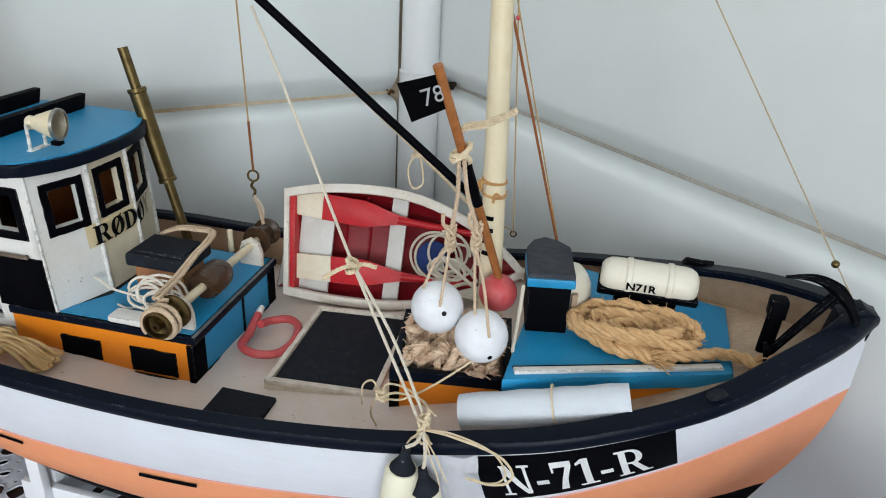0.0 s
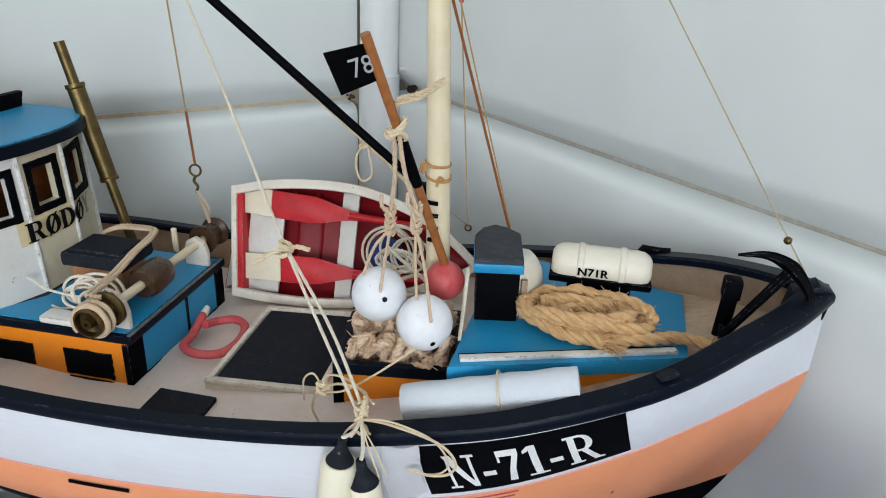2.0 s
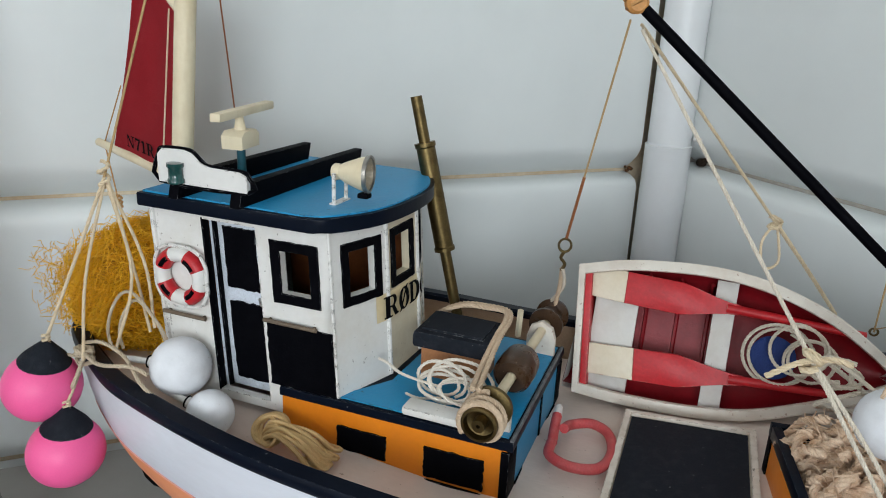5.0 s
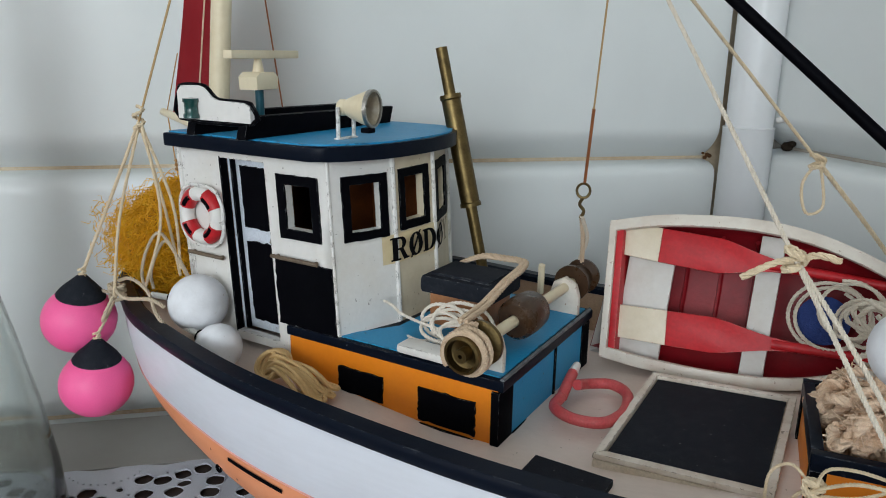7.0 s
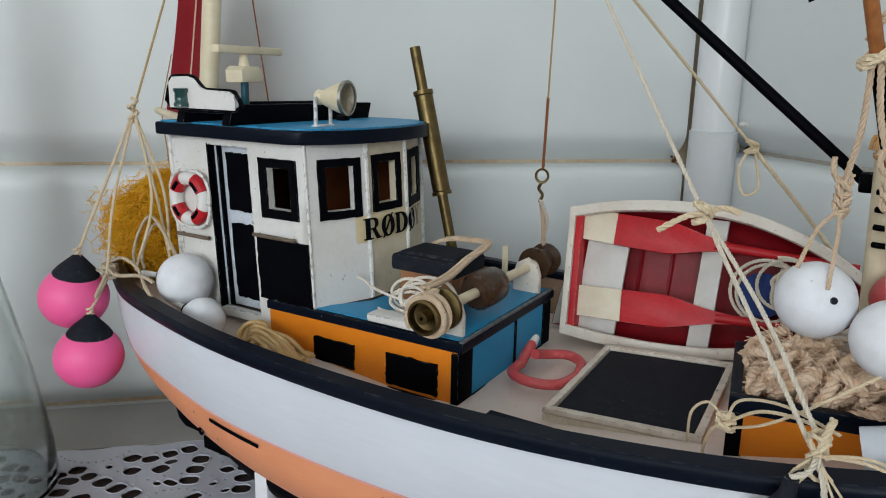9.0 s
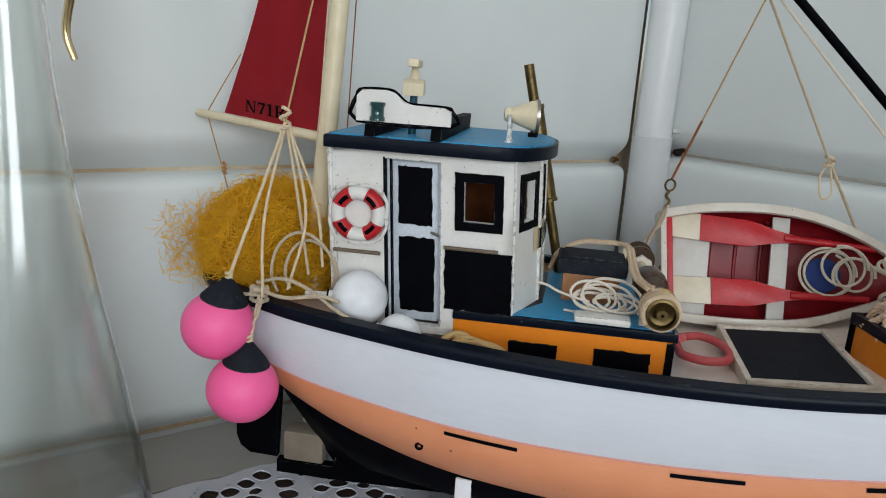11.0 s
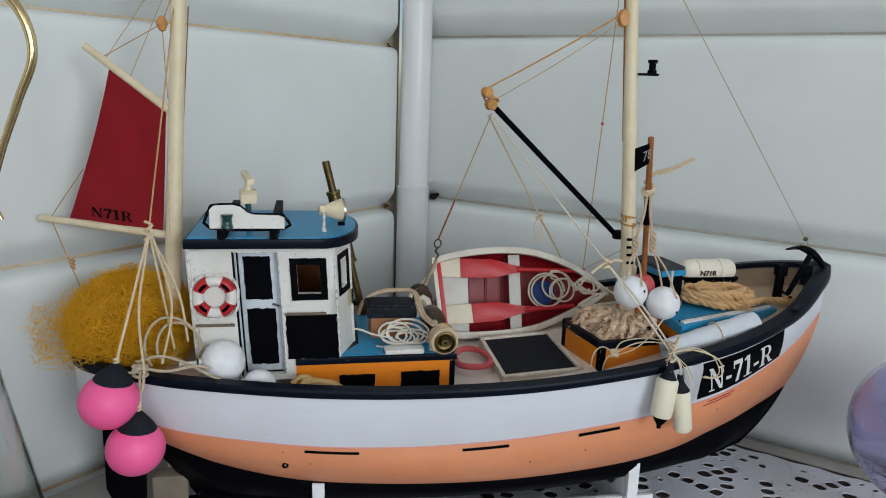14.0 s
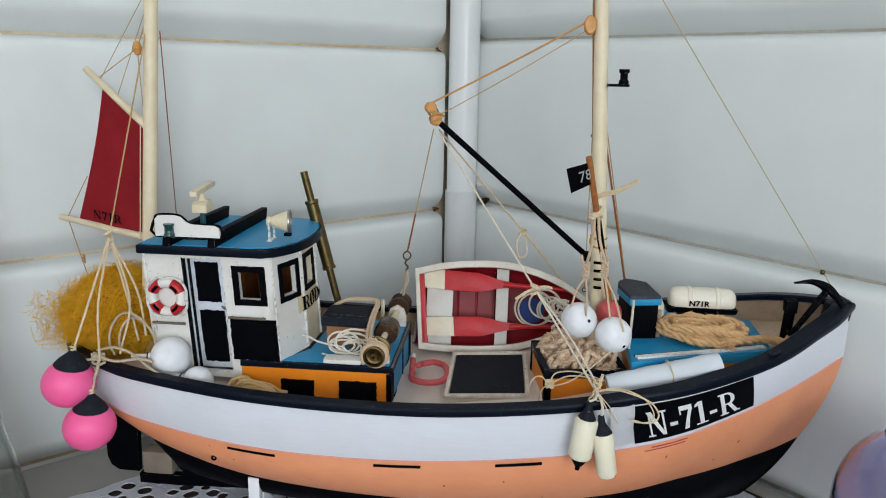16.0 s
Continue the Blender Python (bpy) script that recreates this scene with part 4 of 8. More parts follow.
part("lower_panel", bm, BLACK, house, "black lower wall panel")
for x0, x1, z in ((-0.304, -0.270, 0.2285), (-0.224, -0.186, 0.2378)):
    bm = bmesh.new()
    rod(bm, (x0, -0.0695, z), (x1, -0.0695, z), 0.0014, 8)
    for x in (x0 + 0.003, x1 - 0.003):
        rod(bm, (x, -0.0695, z), (x, -0.0655, z), 0.0010, 6)
    part("hand_rail", bm, DULLBROWN, house, "thin dull brown hand rail")
# name strip and lettering on the front
go = facet_frame(PLAN[2], PLAN[3])
gn = facet_frame(PLAN[1], PLAN[2])
bm = bmesh.new()
s = [(gn, 0.76, 0.0006), (gn, 0.96, 0.0006), (go, 0.02, 0.0008), (go, 0.98, 0.0006)]
low = [bm.verts.new(g(t, 0.2326, o)) for g, t, o in s]
high = [bm.verts.new(g(t, 0.2515, o)) for g, t, o in s]
for i in range(3):
    bm.faces.new((low[i], low[i + 1], high[i + 1], high[i]))
strip = part("name_strip", bm, YELLOWED, house, "yellowed strip under the boat's name")
gf = facet_frame(PLAN[3], PLAN[4])
LONG_N, LONG_F = math.dist(PLAN[1], PLAN[2]), math.dist(PLAN[2], PLAN[3])


def round_front(d, z, out):
    """A place on the front, d metres from the corner of the near facet, going round both corners."""
    if d < 0:
        return gn(1 + d / LONG_N, z, out)
    if d > LONG_F:
        return gf((d - LONG_F) / LONG_N, z, out)
    return go(d / LONG_F, z, out)


wide = serif_letters("RØDØY", 1.0)[1]
far = serif_letters("RØDØ", 1.0)[1] + 0.07
RUBBED = material("rubbed_brown_ink", (0.36, 0.29, 0.18), 0.6, dirt=(0.14, 0.11, 0.07), amount=0.7, scale=160)
for text, x0, mat_, lb in (("RØDØ", 0.0, INK, "bold black serif letters of the name RØDØY"), ("Y", far, RUBBED, "rubbed last letter of the name")):
    bm = serif_letters(text, 1.0)[0]
    twice = bmesh.ops.duplicate(bm, geom=bm.faces[:])
    for v in [g for g in twice["geom"] if isinstance(g, bmesh.types.BMVert)]:
        v.co += Vector((0.075, 0.012, 0.012))
    for v in bm.verts:
        v.co = round_front(-0.0064 + 0.0765 * (x0 + v.co.x) / wide, 0.2345 + 0.0150 * v.co.y, 0.0024 + 0.0006 * v.co.z)
    part("name_letters", bm, mat_, house, lb)
# the whole house is raked a little aft
rake = Matrix(((1, 0, -0.06, 0.06 * (0.248 - root(house).location.z)), (0, 1, 0, 0), (0, 0, 1, 0), (0, 0, 0, 1)))
for ob in [house, *house.children_recursive]:
    ob.data.transform(rake)

# roof
front = smooth([(-0.190, -0.0765, 0), (-0.1745, -0.069, 0), (-0.1575, -0.040, 0), (-0.1520, 0.0, 0), (-0.1560, 0.040, 0), (-0.172, 0.069, 0), (-0.188, 0.0765, 0)], 5)
outline = [(-0.3105, -0.0765)] + [(p.x, p.y) for p in front] + [(-0.3105, 0.0765)]
bm = bmesh.new()
prism(bm, outline, 0.3015, 0.3105, 0.0015)
roof = part("roof", bm, RAIL, boat, "wheelhouse roof with a blue-black edge")
bm = bmesh.new()
prism(bm, [((x + 0.23) * 0.965 - 0.23, y * 0.965) for x, y in outline], 0.3104, 0.3116)
part("roof_top", bm, BLUE, roof, "bright blue roof top")
for x in (-0.232, -0.277):
    bm = bmesh.new()
    prism(bm, [(-0.082, 0.3114), (0.066, 0.3114), (0.070, 0.3235), (-0.078, 0.3250)], x - 0.0038, x + 0.0038, 0.001, Matrix(((0, 0, 1, 0), (1, 0, 0, 0), (0, 1, 0, 0), (0, 0, 0, 1))))
    part("roof_beam", bm, BLACK, roof, "black beam across the roof")
for y, mat_ in ((-0.080, CREAM),):
    bm = bmesh.new()
    prof = [(x + 0.0035, z - 0.0030) for x, z in ((-0.290, 0.3245), (-0.226, 0.3245), (-0.226, 0.3345), (-0.231, 0.3365), (-0.252, 0.3370), (-0.258, 0.3390), (-0.264, 0.3440), (-0.270, 0.3455), (-0.286, 0.3450), (-0.290, 0.3410))]
    prism(bm, prof, -y - 0.0016, -y + 0.0016, 0, pose(0, 0, 0, 90))
    bd = part("light_board", bm, mat_, roof, "lamp board with a black edge")
    bm = bmesh.new()
    tube(bm, smooth([(x, y, z) for x, z in prof], 3, True), 0.0015, 6, True)
    part("board_edge", bm, BLACK, roof, "black edge of a lamp board")
bm = bmesh.new()
lathe(bm, [(0, 0), (0.0052, 0), (0.0052, 0.002), (0.0044, 0.003), (0.0044, 0.009), (0.0052, 0.010), (0.0052, 0.012), (0, 0.0125)], Matrix.Translation((-0.2715, -0.0835, 0.3225)), 14)
part("side_lamp", bm, GREEN, roof, "small dark green side lamp")
# radar
bm = bmesh.new()
prism(bm, [(-0.012, -0.0065), (0.012, -0.0065), (0.0125, 0.003), (0.008, 0.0065), (-0.008, 0.0065), (-0.0125, 0.003)], -0.008, 0.008, 0.001, Matrix.Translation((-0.2565, -0.0405, 0.3445)) @ pose(0, 0, 0, 0, 0, 8) @ Matrix.Diagonal((0.92, 0.92, 0.85, 1)) @ Matrix(((0, 0, 1, 0), (1, 0, 0, 0), (0, 1, 0, 0), (0, 0, 0, 1))))
rod(bm, (-0.2565, -0.0405, 0.349), (-0.2565, -0.0405, 0.359), 0.0040, 10, 0.0022)
part("radar_box", bm, SPAR, roof, "cream radar box")
bm = bmesh.new()
rod(bm, (-0.2565, -0.0405, 0.311), (-0.2565, -0.0405, 0.340), 0.0028)
part("radar_post", bm, TEAL, roof, "dark teal radar post")
bm = bmesh.new()
box(bm, (-0.0035, -0.030, -0.0026), (0.0035, 0.042, 0.0026), 0.001, Matrix.Translation((-0.2565, -0.0405, 0.3610)) @ pose(0, 0, 0, 0, 0, 9))
part("radar_bar", bm, SPAR, roof, "cream radar scanner bar")
# searchlight
aim = Matrix.Translation((-0.1905, -0.0375, 0.3305)) @ pose(0, 0, 0, 0, 90, 10) @ Matrix.Scale(0.91, 4)
bm = bmesh.new()
lathe(bm, [(0.0, -0.0012), (0.0044, -0.0012), (0.0056, 0.0004), (0.0056, 0.0030), (0.0050, 0.0042), (0.0068, 0.0075), (0.0110, 0.0185), (0.0122, 0.0232), (0.0116, 0.0236)], aim, 22)
lamp = part("searchlight", bm, SPAR, roof, "cream searchlight on two legs")
bm = bmesh.new()
lathe(bm, [(0.0116, 0.0236), (0.0098, 0.0185), (0.0062, 0.0110), (0.0, 0.0090)], aim, 22)
part("reflector", bm, material("aged_brown_lacquer", (0.46, 0.40, 0.30), 0.35, dirt=(0.32, 0.25, 0.16), amount=0.6, scale=90), lamp, "aged brown inside of the lamp")
bm = bmesh.new()
lathe(bm, [(0.0110, 0.0230), (0.0127, 0.0226), (0.0127, 0.0252), (0.0110, 0.0252)], aim, 22)
part("lens_rim", bm, STEEL, lamp, "dull steel rim")
bm = bmesh.new()
for y in (-0.0445, -0.0295):
    rod(bm, (-0.187, y, 0.3112), (-0.187, y, 0.331), 0.0013, 8)
box(bm, (-0.1895, -0.0460, 0.3112), (-0.1845, -0.0280, 0.3126), 0.0005)
part("lamp_bracket", bm, CREAM, lamp, "white forked bracket")
bm = bmesh.new()
box(bm, (-0.1740, -0.0395, 0.3160), (-0.1670, -0.0330, 0.3192), 0.001)
part("lamp_foot", bm, BLACK, lamp, "small black block under the lamp")

# exhaust pipe
ex = Vector((0.035, 0.0, -0.143)).normalized()
top = Vector((-0.183, 0.066, 0.367))
bm = bmesh.new()
rod(bm, top, top + ex * 0.21, 0.0042, 16)
exh = part("exhaust_pipe", bm, BRASS, boat, "brass exhaust pipe leaning behind the wheelhouse")
bm = bmesh.new()
m = Matrix.Translation(top) @ (ex.to_track_quat("Z", "Y").to_matrix().to_4x4())
lathe(bm, [(0.0042, 0.0335), (0.0078, 0.0335), (0.0078, 0.0365), (0.0070, 0.0375), (0.0070, 0.1120), (0.0078, 0.1130), (0.0078, 0.1155), (0.0042, 0.1155)], m, 18)
part("exhaust_sleeve", bm, BRASS, exh, "wider brass sleeve")

# ---- engine casing ----
bm = bmesh.new()
prism(bm, [(-0.214, -0.0685), (-0.0575, -0.0665), (-0.0595, 0.072), (-0.150, 0.072), (-0.150, 0.062), (-0.168, 0.062), (-0.168, -0.066), (-0.214, -0.0665)], 0.1860, 0.1925, 0.0012)
slab = part("casing_top", bm, RAIL, boat, "casing top with a blue-black edge")
bm = bmesh.new()
prism(bm, [(-0.175, -0.0645), (-0.0615, -0.0625), (-0.0635, 0.068), (-0.150, 0.068), (-0.150, 0.030), (-0.152, -0.030)], 0.1924, 0.1932)
part("casing_cover", bm, BLUE, slab, "worn blue paint on the casing top")
bm = bmesh.new()
tube(bm, [(-0.0590, -0.0655, 0.1928), (-0.0597, -0.02, 0.1930), (-0.0602, 0.03, 0.1929), (-0.0608, 0.070, 0.1928)], 0.0013, 6)
part("nosing", bm, WORNGREY, slab, "rubbed grey front edge of the casing top")
bm = bmesh.new()
box(bm, (-0.2135, -0.0662, 0.146), (-0.0610, 0.0660, 0.1862))
casing = part("engine_casing", bm, ORANGE, boat, "orange engine casing with black ports")
for x0, x1, z0, z1 in ((-0.173, -0.1385, 0.1575, 0.1745), (-0.1130, -0.0745, 0.1550, 0.1760)):
    bm = daub(x0, x1, z0, z1, -0.0660, int(x1 * -1000), 0.0005)
    part("port", bm, BLACK, casing, "black rectangular port")
bm = bmesh.new()
box(bm, (-0.0645, -0.0678, 0.1460), (-0.0592, -0.0500, 0.1858), 0.0008)
box(bm, (-0.0700, 0.0540, 0.1460), (-0.0592, 0.0672, 0.1858), 0.0008)
box(bm, (-0.0610, 0.0080, 0.1535), (-0.0590, 0.0105, 0.1858), 0.0004)
box(bm, (-0.0610, -0.050, 0.1460), (-0.0584, 0.054, 0.1540), 0.0006)
box(bm, (-0.2135, -0.0680, 0.1460), (-0.0645, -0.0660, 0.1530), 0.0006)
part("casing_trim", bm, BLACK, casing, "black corner posts and foot strip")
bm = bmesh.new()
box(bm, (-0.0612, -0.0500, 0.1540), (-0.0600, 0.0080, 0.1858))
box(bm, (-0.0612, 0.0105, 0.1540), (-0.0600, 0.0540, 0.1858))
part("front_panel", bm, BLUE, casing, "blue front panels")
bm = bmesh.new()
box(bm, (-0.1385, -0.0150, 0.1930), (-0.0960, 0.0160, 0.2145), 0.001)
skylight = part("skylight", bm, material("brown_wood_box", (0.42, 0.18, 0.07), 0.5, amount=0.5, scale=90), boat, "brown box with a black lid on the casing")
bm = bmesh.new()
prism(bm, [(-0.1430, -0.0190), (-0.0915, -0.0190), (-0.0915, 0.0205), (-0.1430, 0.0205)], 0.2145, 0.2265, 0.0030)
prism(bm, [(-0.1385, -0.0145), (-0.0960, -0.0145), (-0.0960, 0.0160), (-0.1385, 0.0160)], 0.2260, 0.2282, 0.0010)
part("lid", bm, PLATE, skylight, "black padded lid")

# winch
wx, wz = -0.0735, 0.2110
lie = Matrix.Translation((wx, 0, wz)) @ pose(0, 0, 0, 90)
winch = part("winch", rod(bmesh.new(), (wx, -0.078, wz), (wx, 0.084, wz), 0.0034), SPAR, boat, "winch with wooden drums on the casing")
bm = bmesh.new()
lathe(bm, [(0.0045, 0.0620), (0.0130, 0.0620), (0.0130, 0.0645), (0.0085, 0.0660), (0.0085, 0.0800), (0.0106, 0.0815), (0.0106, 0.0852), (0.0089, 0.0855), (0.0082, 0.0815), (0.0040, 0.0800), (0.0038, 0.0865), (0.0012, 0.0865), (0.0012, 0.080), (0, 0.080)], lie, 28)
part("drum", bm, BRASS, winch, "brass coloured drum end")
bm = bmesh.new()
rope(bm, [(wx + (0.0118 + 0.0006 * math.sin(0.21 * k)) * math.cos(1.6 + TAU * k / 28), -0.0685 - 0.0150 * (k / 66) ** 0.8, wz + 0.0118 * math.sin(1.6 + TAU * k / 28)) for k in range(67)], 0.0021, 0.0062, 4)
part("drum_rope", bm, TANCORD, winch, "tan rope wound on the drum")
bm = bmesh.new()
lathe(bm, [(0.004, -0.006), (0.0100, -0.005), (0.0120, -0.001), (0.0128, 0.010), (0.0124, 0.021), (0.0100, 0.0245), (0.004, 0.025)], lie, 28)
part("drum", bm, BRONZE, winch, "dark turned middle drum")
bm = bmesh.new()
lathe(bm, [(0.004, -0.088), (0.0120, -0.088), (0.0125, -0.085), (0.0085, -0.082), (0.0085, -0.070), (0.0125, -0.067), (0.0125, -0.064), (0.004, -0.064)], lie, 24)
part("drum", bm, BRONZE, winch, "dark turned outer drum")
for y in (-0.0555, 0.0540):
    bm = bmesh.new()
    prism(bm, [(-0.0105, 0.1930), (0.0105, 0.1930), (0.0105, 0.206), (0.008, 0.2140), (0.0, 0.2185), (-0.008, 0.2140), (-0.0105, 0.206)], -y - 0.0022, -y + 0.0022, 0.0008, Matrix.Translation((wx, 0, 0)) @ pose(0, 0, 0, 90))
    part("bearing", bm, GUNWALE, winch, "cream winch bearing")
bm = bmesh.new()
box(bm, (-0.1290, -0.0665, 0.1930), (-0.0900, -0.0520, 0.1985), 0.0022)
part("winch_base", bm, CREAM, winch, "white winch base block")

# ---- hatch amidships ----
tilt = Matrix(((1, 0, 0, 0), (0, 1, 0, 0), (0.07, 0.05, 1, 0), (0, 0, 0, 1)))
bm = bmesh.new()
prism(bm, [(-0.0075, -0.0605), (0.0795, -0.0605), (0.0760, 0.0450), (-0.0075, 0.0450)], 0.148, 0.1640, 0.0015, tilt)
hatch = part("hatch_coaming", bm, material("beige_coaming_paint", (0.66, 0.56, 0.44), 0.55, dirt=(0.45, 0.33, 0.2), amount=0.5, scale=70), boat, "beige wooden hatch coaming")
bm = bmesh.new()
prism(bm, [(-0.0022, -0.0545), (0.0740, -0.0545), (0.0712, 0.0400), (-0.0025, 0.0400)], 0.1636, 0.1652, 0.0004, tilt)
part("hatch_cover", bm, PLATE, hatch, "dark slate coloured hatch cover")
rim = material("pale_rim_paint", (0.76, 0.69, 0.60), 0.5, dirt=(0.46, 0.34, 0.24), amount=0.6, scale=60, soft=True, worn=(0.16, 0.12, 0.09), rub=0.0008, specks=(0.20, 0.15, 0.12), thick=0.68)
oc, ic = [(-0.0075, -0.0605), (0.0795, -0.0605), (0.0760, 0.0450), (-0.0075, 0.0450)], [(-0.0029, -0.0553), (0.0748, -0.0553), (0.0720, 0.0408), (-0.0032, 0.0408)]
for q in [(oc[k], oc[(k + 1) % 4], ic[(k + 1) % 4], ic[k]) for k in range(4)]:
    bm = bmesh.new()
    prism(bm, list(q), 0.1641, 0.1672, 0.0007, tilt)
    part("rim_board", bm, rim, hatch, "worn pale rim board")
bm = bmesh.new()
box(bm, (-0.034, -0.124, 0.1555), (0.0085, -0.0730, 0.1605), 0.0008)
part("deck_plate", bm, PLATE, boat, "dark plate on the deck beside the bulwark")

# ---- masts, boom, sail ----
MB, MT = Vector((0.1492, -0.0100, 0.170)), Vector((0.1254, 0.0210, 0.650))


def on_mast(z):
    return MB.lerp(MT, (z - MB.z) / (MT.z - MB.z))


mast = part("mast", rod(bmesh.new(), MB, MT, 0.0086, 18, 0.0062), SPAR, boat, "ivory painted fore mast")
for z in (0.2700, 0.2785, 0.2870, 0.2955):
    c = on_mast(z)
    bm = bmesh.new()
    tube(bm, smooth([c + Vector((0.0090 * math.cos(a), 0.0090 * math.sin(a), 0)) for a in [radians(q) for q in (-124, -112, -100, -88, -78)]], 2), 0.0016, 6)
    part("mast_step", bm, BLACK, mast, "short black step mark")
bm = bmesh.new()
rnd = random.Random(6)
for z in (0.3105, 0.3120, 0.3190, 0.3205):
    c = on_mast(z)
    lean = rnd.uniform(-0.0022, 0.0022)
    tube(bm, [c + Vector((0.0084 * math.cos(TAU * k / 18), 0.0084 * math.sin(TAU * k / 18), lean * math.sin(TAU * k / 18 + z * 300))) for k in range(18)], 0.0006, 5, True)
for z, a in ((0.3195, -2.3), (0.3190, -2.0), (0.3110, -0.9)):
    c = on_mast(z) + Vector((0.0085 * math.cos(a), 0.0085 * math.sin(a), 0))
    tube(bm, smooth([c, c + Vector((-0.003, -0.002, 0.002)), c + Vector((-0.004, -0.003, -0.004))], 4), 0.0010, 5)
part("mast_lashing", bm, BROWNCORD, mast, "thin orange-brown thread lashing")
tip, goose = Vector((-0.0206, -0.0222, 0.4322)), Vector((0.1345, 0.0080, 0.2955))
boom = part("boom", rod(bmesh.new(), goose, tip, 0.0029, 14), BLACK, boat, "black derrick boom")
bm = bmesh.new()
box(bm, (0.129, 0.001, 0.2930), (0.1385, 0.010, 0.3030), 0.0015)
part("gooseneck", bm, BLACK, boom, "black gooseneck fitting")
for c, r in ((Vector((-0.0240, -0.0226, 0.4345)), 0.0052), (Vector((-0.0290, -0.0238, 0.4460)), 0.0050)):
    bm = bmesh.new()
    lathe(bm, [(0, -0.0045), (r * 0.8, -0.0045), (r * 1.1, -0.003), (r * 0.8, 0.0), (r * 1.1, 0.003), (r * 0.8, 0.0045), (0, 0.0045)], Matrix.Translation(c) @ pose(0, 0, 0, 90, 0, 20), 16)
    part("block", bm, BLOCKWOOD, boom, "small varnished wooden block")
bm = bmesh.new()
for k in range(5):
    c = Vector((-0.0225 - 0.0014 * k, -0.0225, 0.4350 + 0.0024 * k))
    tube(bm, [c + Vector((0.0062 * math.cos(TAU * q / 12), 0.0058 * math.sin(TAU * q / 12), 0.0035 * math.cos(TAU * q / 12 + k))) for q in range(12)], 0.0010, 5, True)
part("tip_lashing", bm, BROWNCORD, boom, "tan cord lashed round the blocks")
bm = bmesh.new()
c = on_mast(0.526) + Vector((-0.011, -0.004, 0))
lathe(bm, [(0, -0.004), (0.005, -0.0045), (0.0062, -0.002), (0.0045, 0.0), (0.0062, 0.002), (0.005, 0.0045), (0, 0.004)], Matrix.Translation(c) @ pose(0, 0, 0, 90, 0, 0) @ Matrix.Diagonal((1, 1.5, 1, 1)), 16)
part("block", bm, BLOCKWOOD, mast, "small varnished wooden block")
bm = bmesh.new()
c = on_mast(0.470)
box(bm, (c.x + 0.006, -0.003, 0.4690), (c.x + 0.026, 0.010, 0.4715))
lathe(bm, [(0, 0), (0.0048, 0), (0.0048, 0.003), (0.0036, 0.004), (0.0036, 0.010), (0.0050, 0.011), (0.0050, 0.014), (0, 0.014)], Matrix.Translation((c.x + 0.021, 0.004, 0.4715)), 12)
part("mast_lamp", bm, BLACK, mast, "small black lamp on a bracket")

AB, AT = Vector((-0.3345, -0.0235, 0.176)), Vector((-0.3133, 0.0075, 0.61))
GAFF_A, GAFF_F = Vector((-0.4080, 0.0275, 0.4755)), Vector((-0.3250, -0.0050, 0.4165))
mizzen = part("mizzen_mast", rod(bmesh.new(), AB, AT, 0.0080, 16, 0.0066), SPAR, boat, "ivory painted mizzen mast")
bm = bmesh.new()
rod(bm, GAFF_A, GAFF_F, 0.0036, 10, 0.0042)
part("gaff", bm, SPAR, mizzen, "pale wooden gaff")
bm = bmesh.new()
rod(bm, (-0.4640, 0.0420, 0.3085), (-0.3290, -0.0100, 0.3005), 0.0034, 10, 0.0042)
part("sail_boom", bm, SPAR, mizzen, "pale wooden sail boom")
bm = bmesh.new()
A, B, C, D = Vector((-0.3850, 0.0170, 0.4555)), Vector((-0.3320, -0.0030, 0.4190)), Vector((-0.3395, -0.0055, 0.3040)), Vector((-0.4325, 0.0285, 0.3110))
grid = []
for i in range(15):
    u = i / 14
    l_, r_ = A.lerp(D, u), B.lerp(C, u)
    l_.x -= 0.006 * 4 * u * (1 - u) * -0.4
    grid.append([bm.verts.new(l_.lerp(r_, k / 12) + Vector((0, 0.004 * math.sin(math.pi * k / 12) * math.sin(math.pi * u) + 0.0008 * math.sin(5 * u + 0.9 * k), 0))) for k in range(13)])
for r0, r1 in zip(grid, grid[1:]):
    for k in range(12):
        bm.faces.new((r0[k], r0[k + 1], r1[k + 1], r1[k]))
bmesh.ops.solidify(bm, geom=bm.faces[:], thickness=0.0006)
sail = part("sail", bm, SAIL, mizzen, "dark red cloth sail")
bm, wide = serif_letters("N71R", 1.0)
for v in bm.verts:
    u = v.co.x / wide
    p = D.lerp(C, 0.24 + 0.45 * u) + Vector((0, -0.0005, 0.0050))
    v.co = p + Vector((0, -0.0010 - 0.0006 * v.co.z, 0.0095 * v.co.y))
part("sail_letters", bm, INK, sail, "black hand painted N71R")

# ---- things on the deck ----
def coil(rnd, centre, rx, ry, turns, rise, wob, n=22, turn=0.0):
    """Loose loops of rope lying on one another."""
    c = Vector(centre)
    pts = []
    for i in range(int(turns * n) + 1):
        a = TAU * i / n
        k = 1 + wob * math.sin(0.37 * a + 1.3) + rnd.uniform(-wob, wob) * 0.25
        x, y = rx * k * math.cos(a), ry * (k + 0.6 * wob * math.sin(0.61 * a)) * math.sin(a)
        z = rise * (0.5 + 0.5 * math.sin(0.83 * a + 0.4)) + 0.15 * rise * rnd.uniform(-1, 1)
        pts.append(c + Vector((x * math.cos(turn) - y * math.sin(turn), x * math.sin(turn) + y * math.cos(turn), z)))
    return smooth(pts, 3)


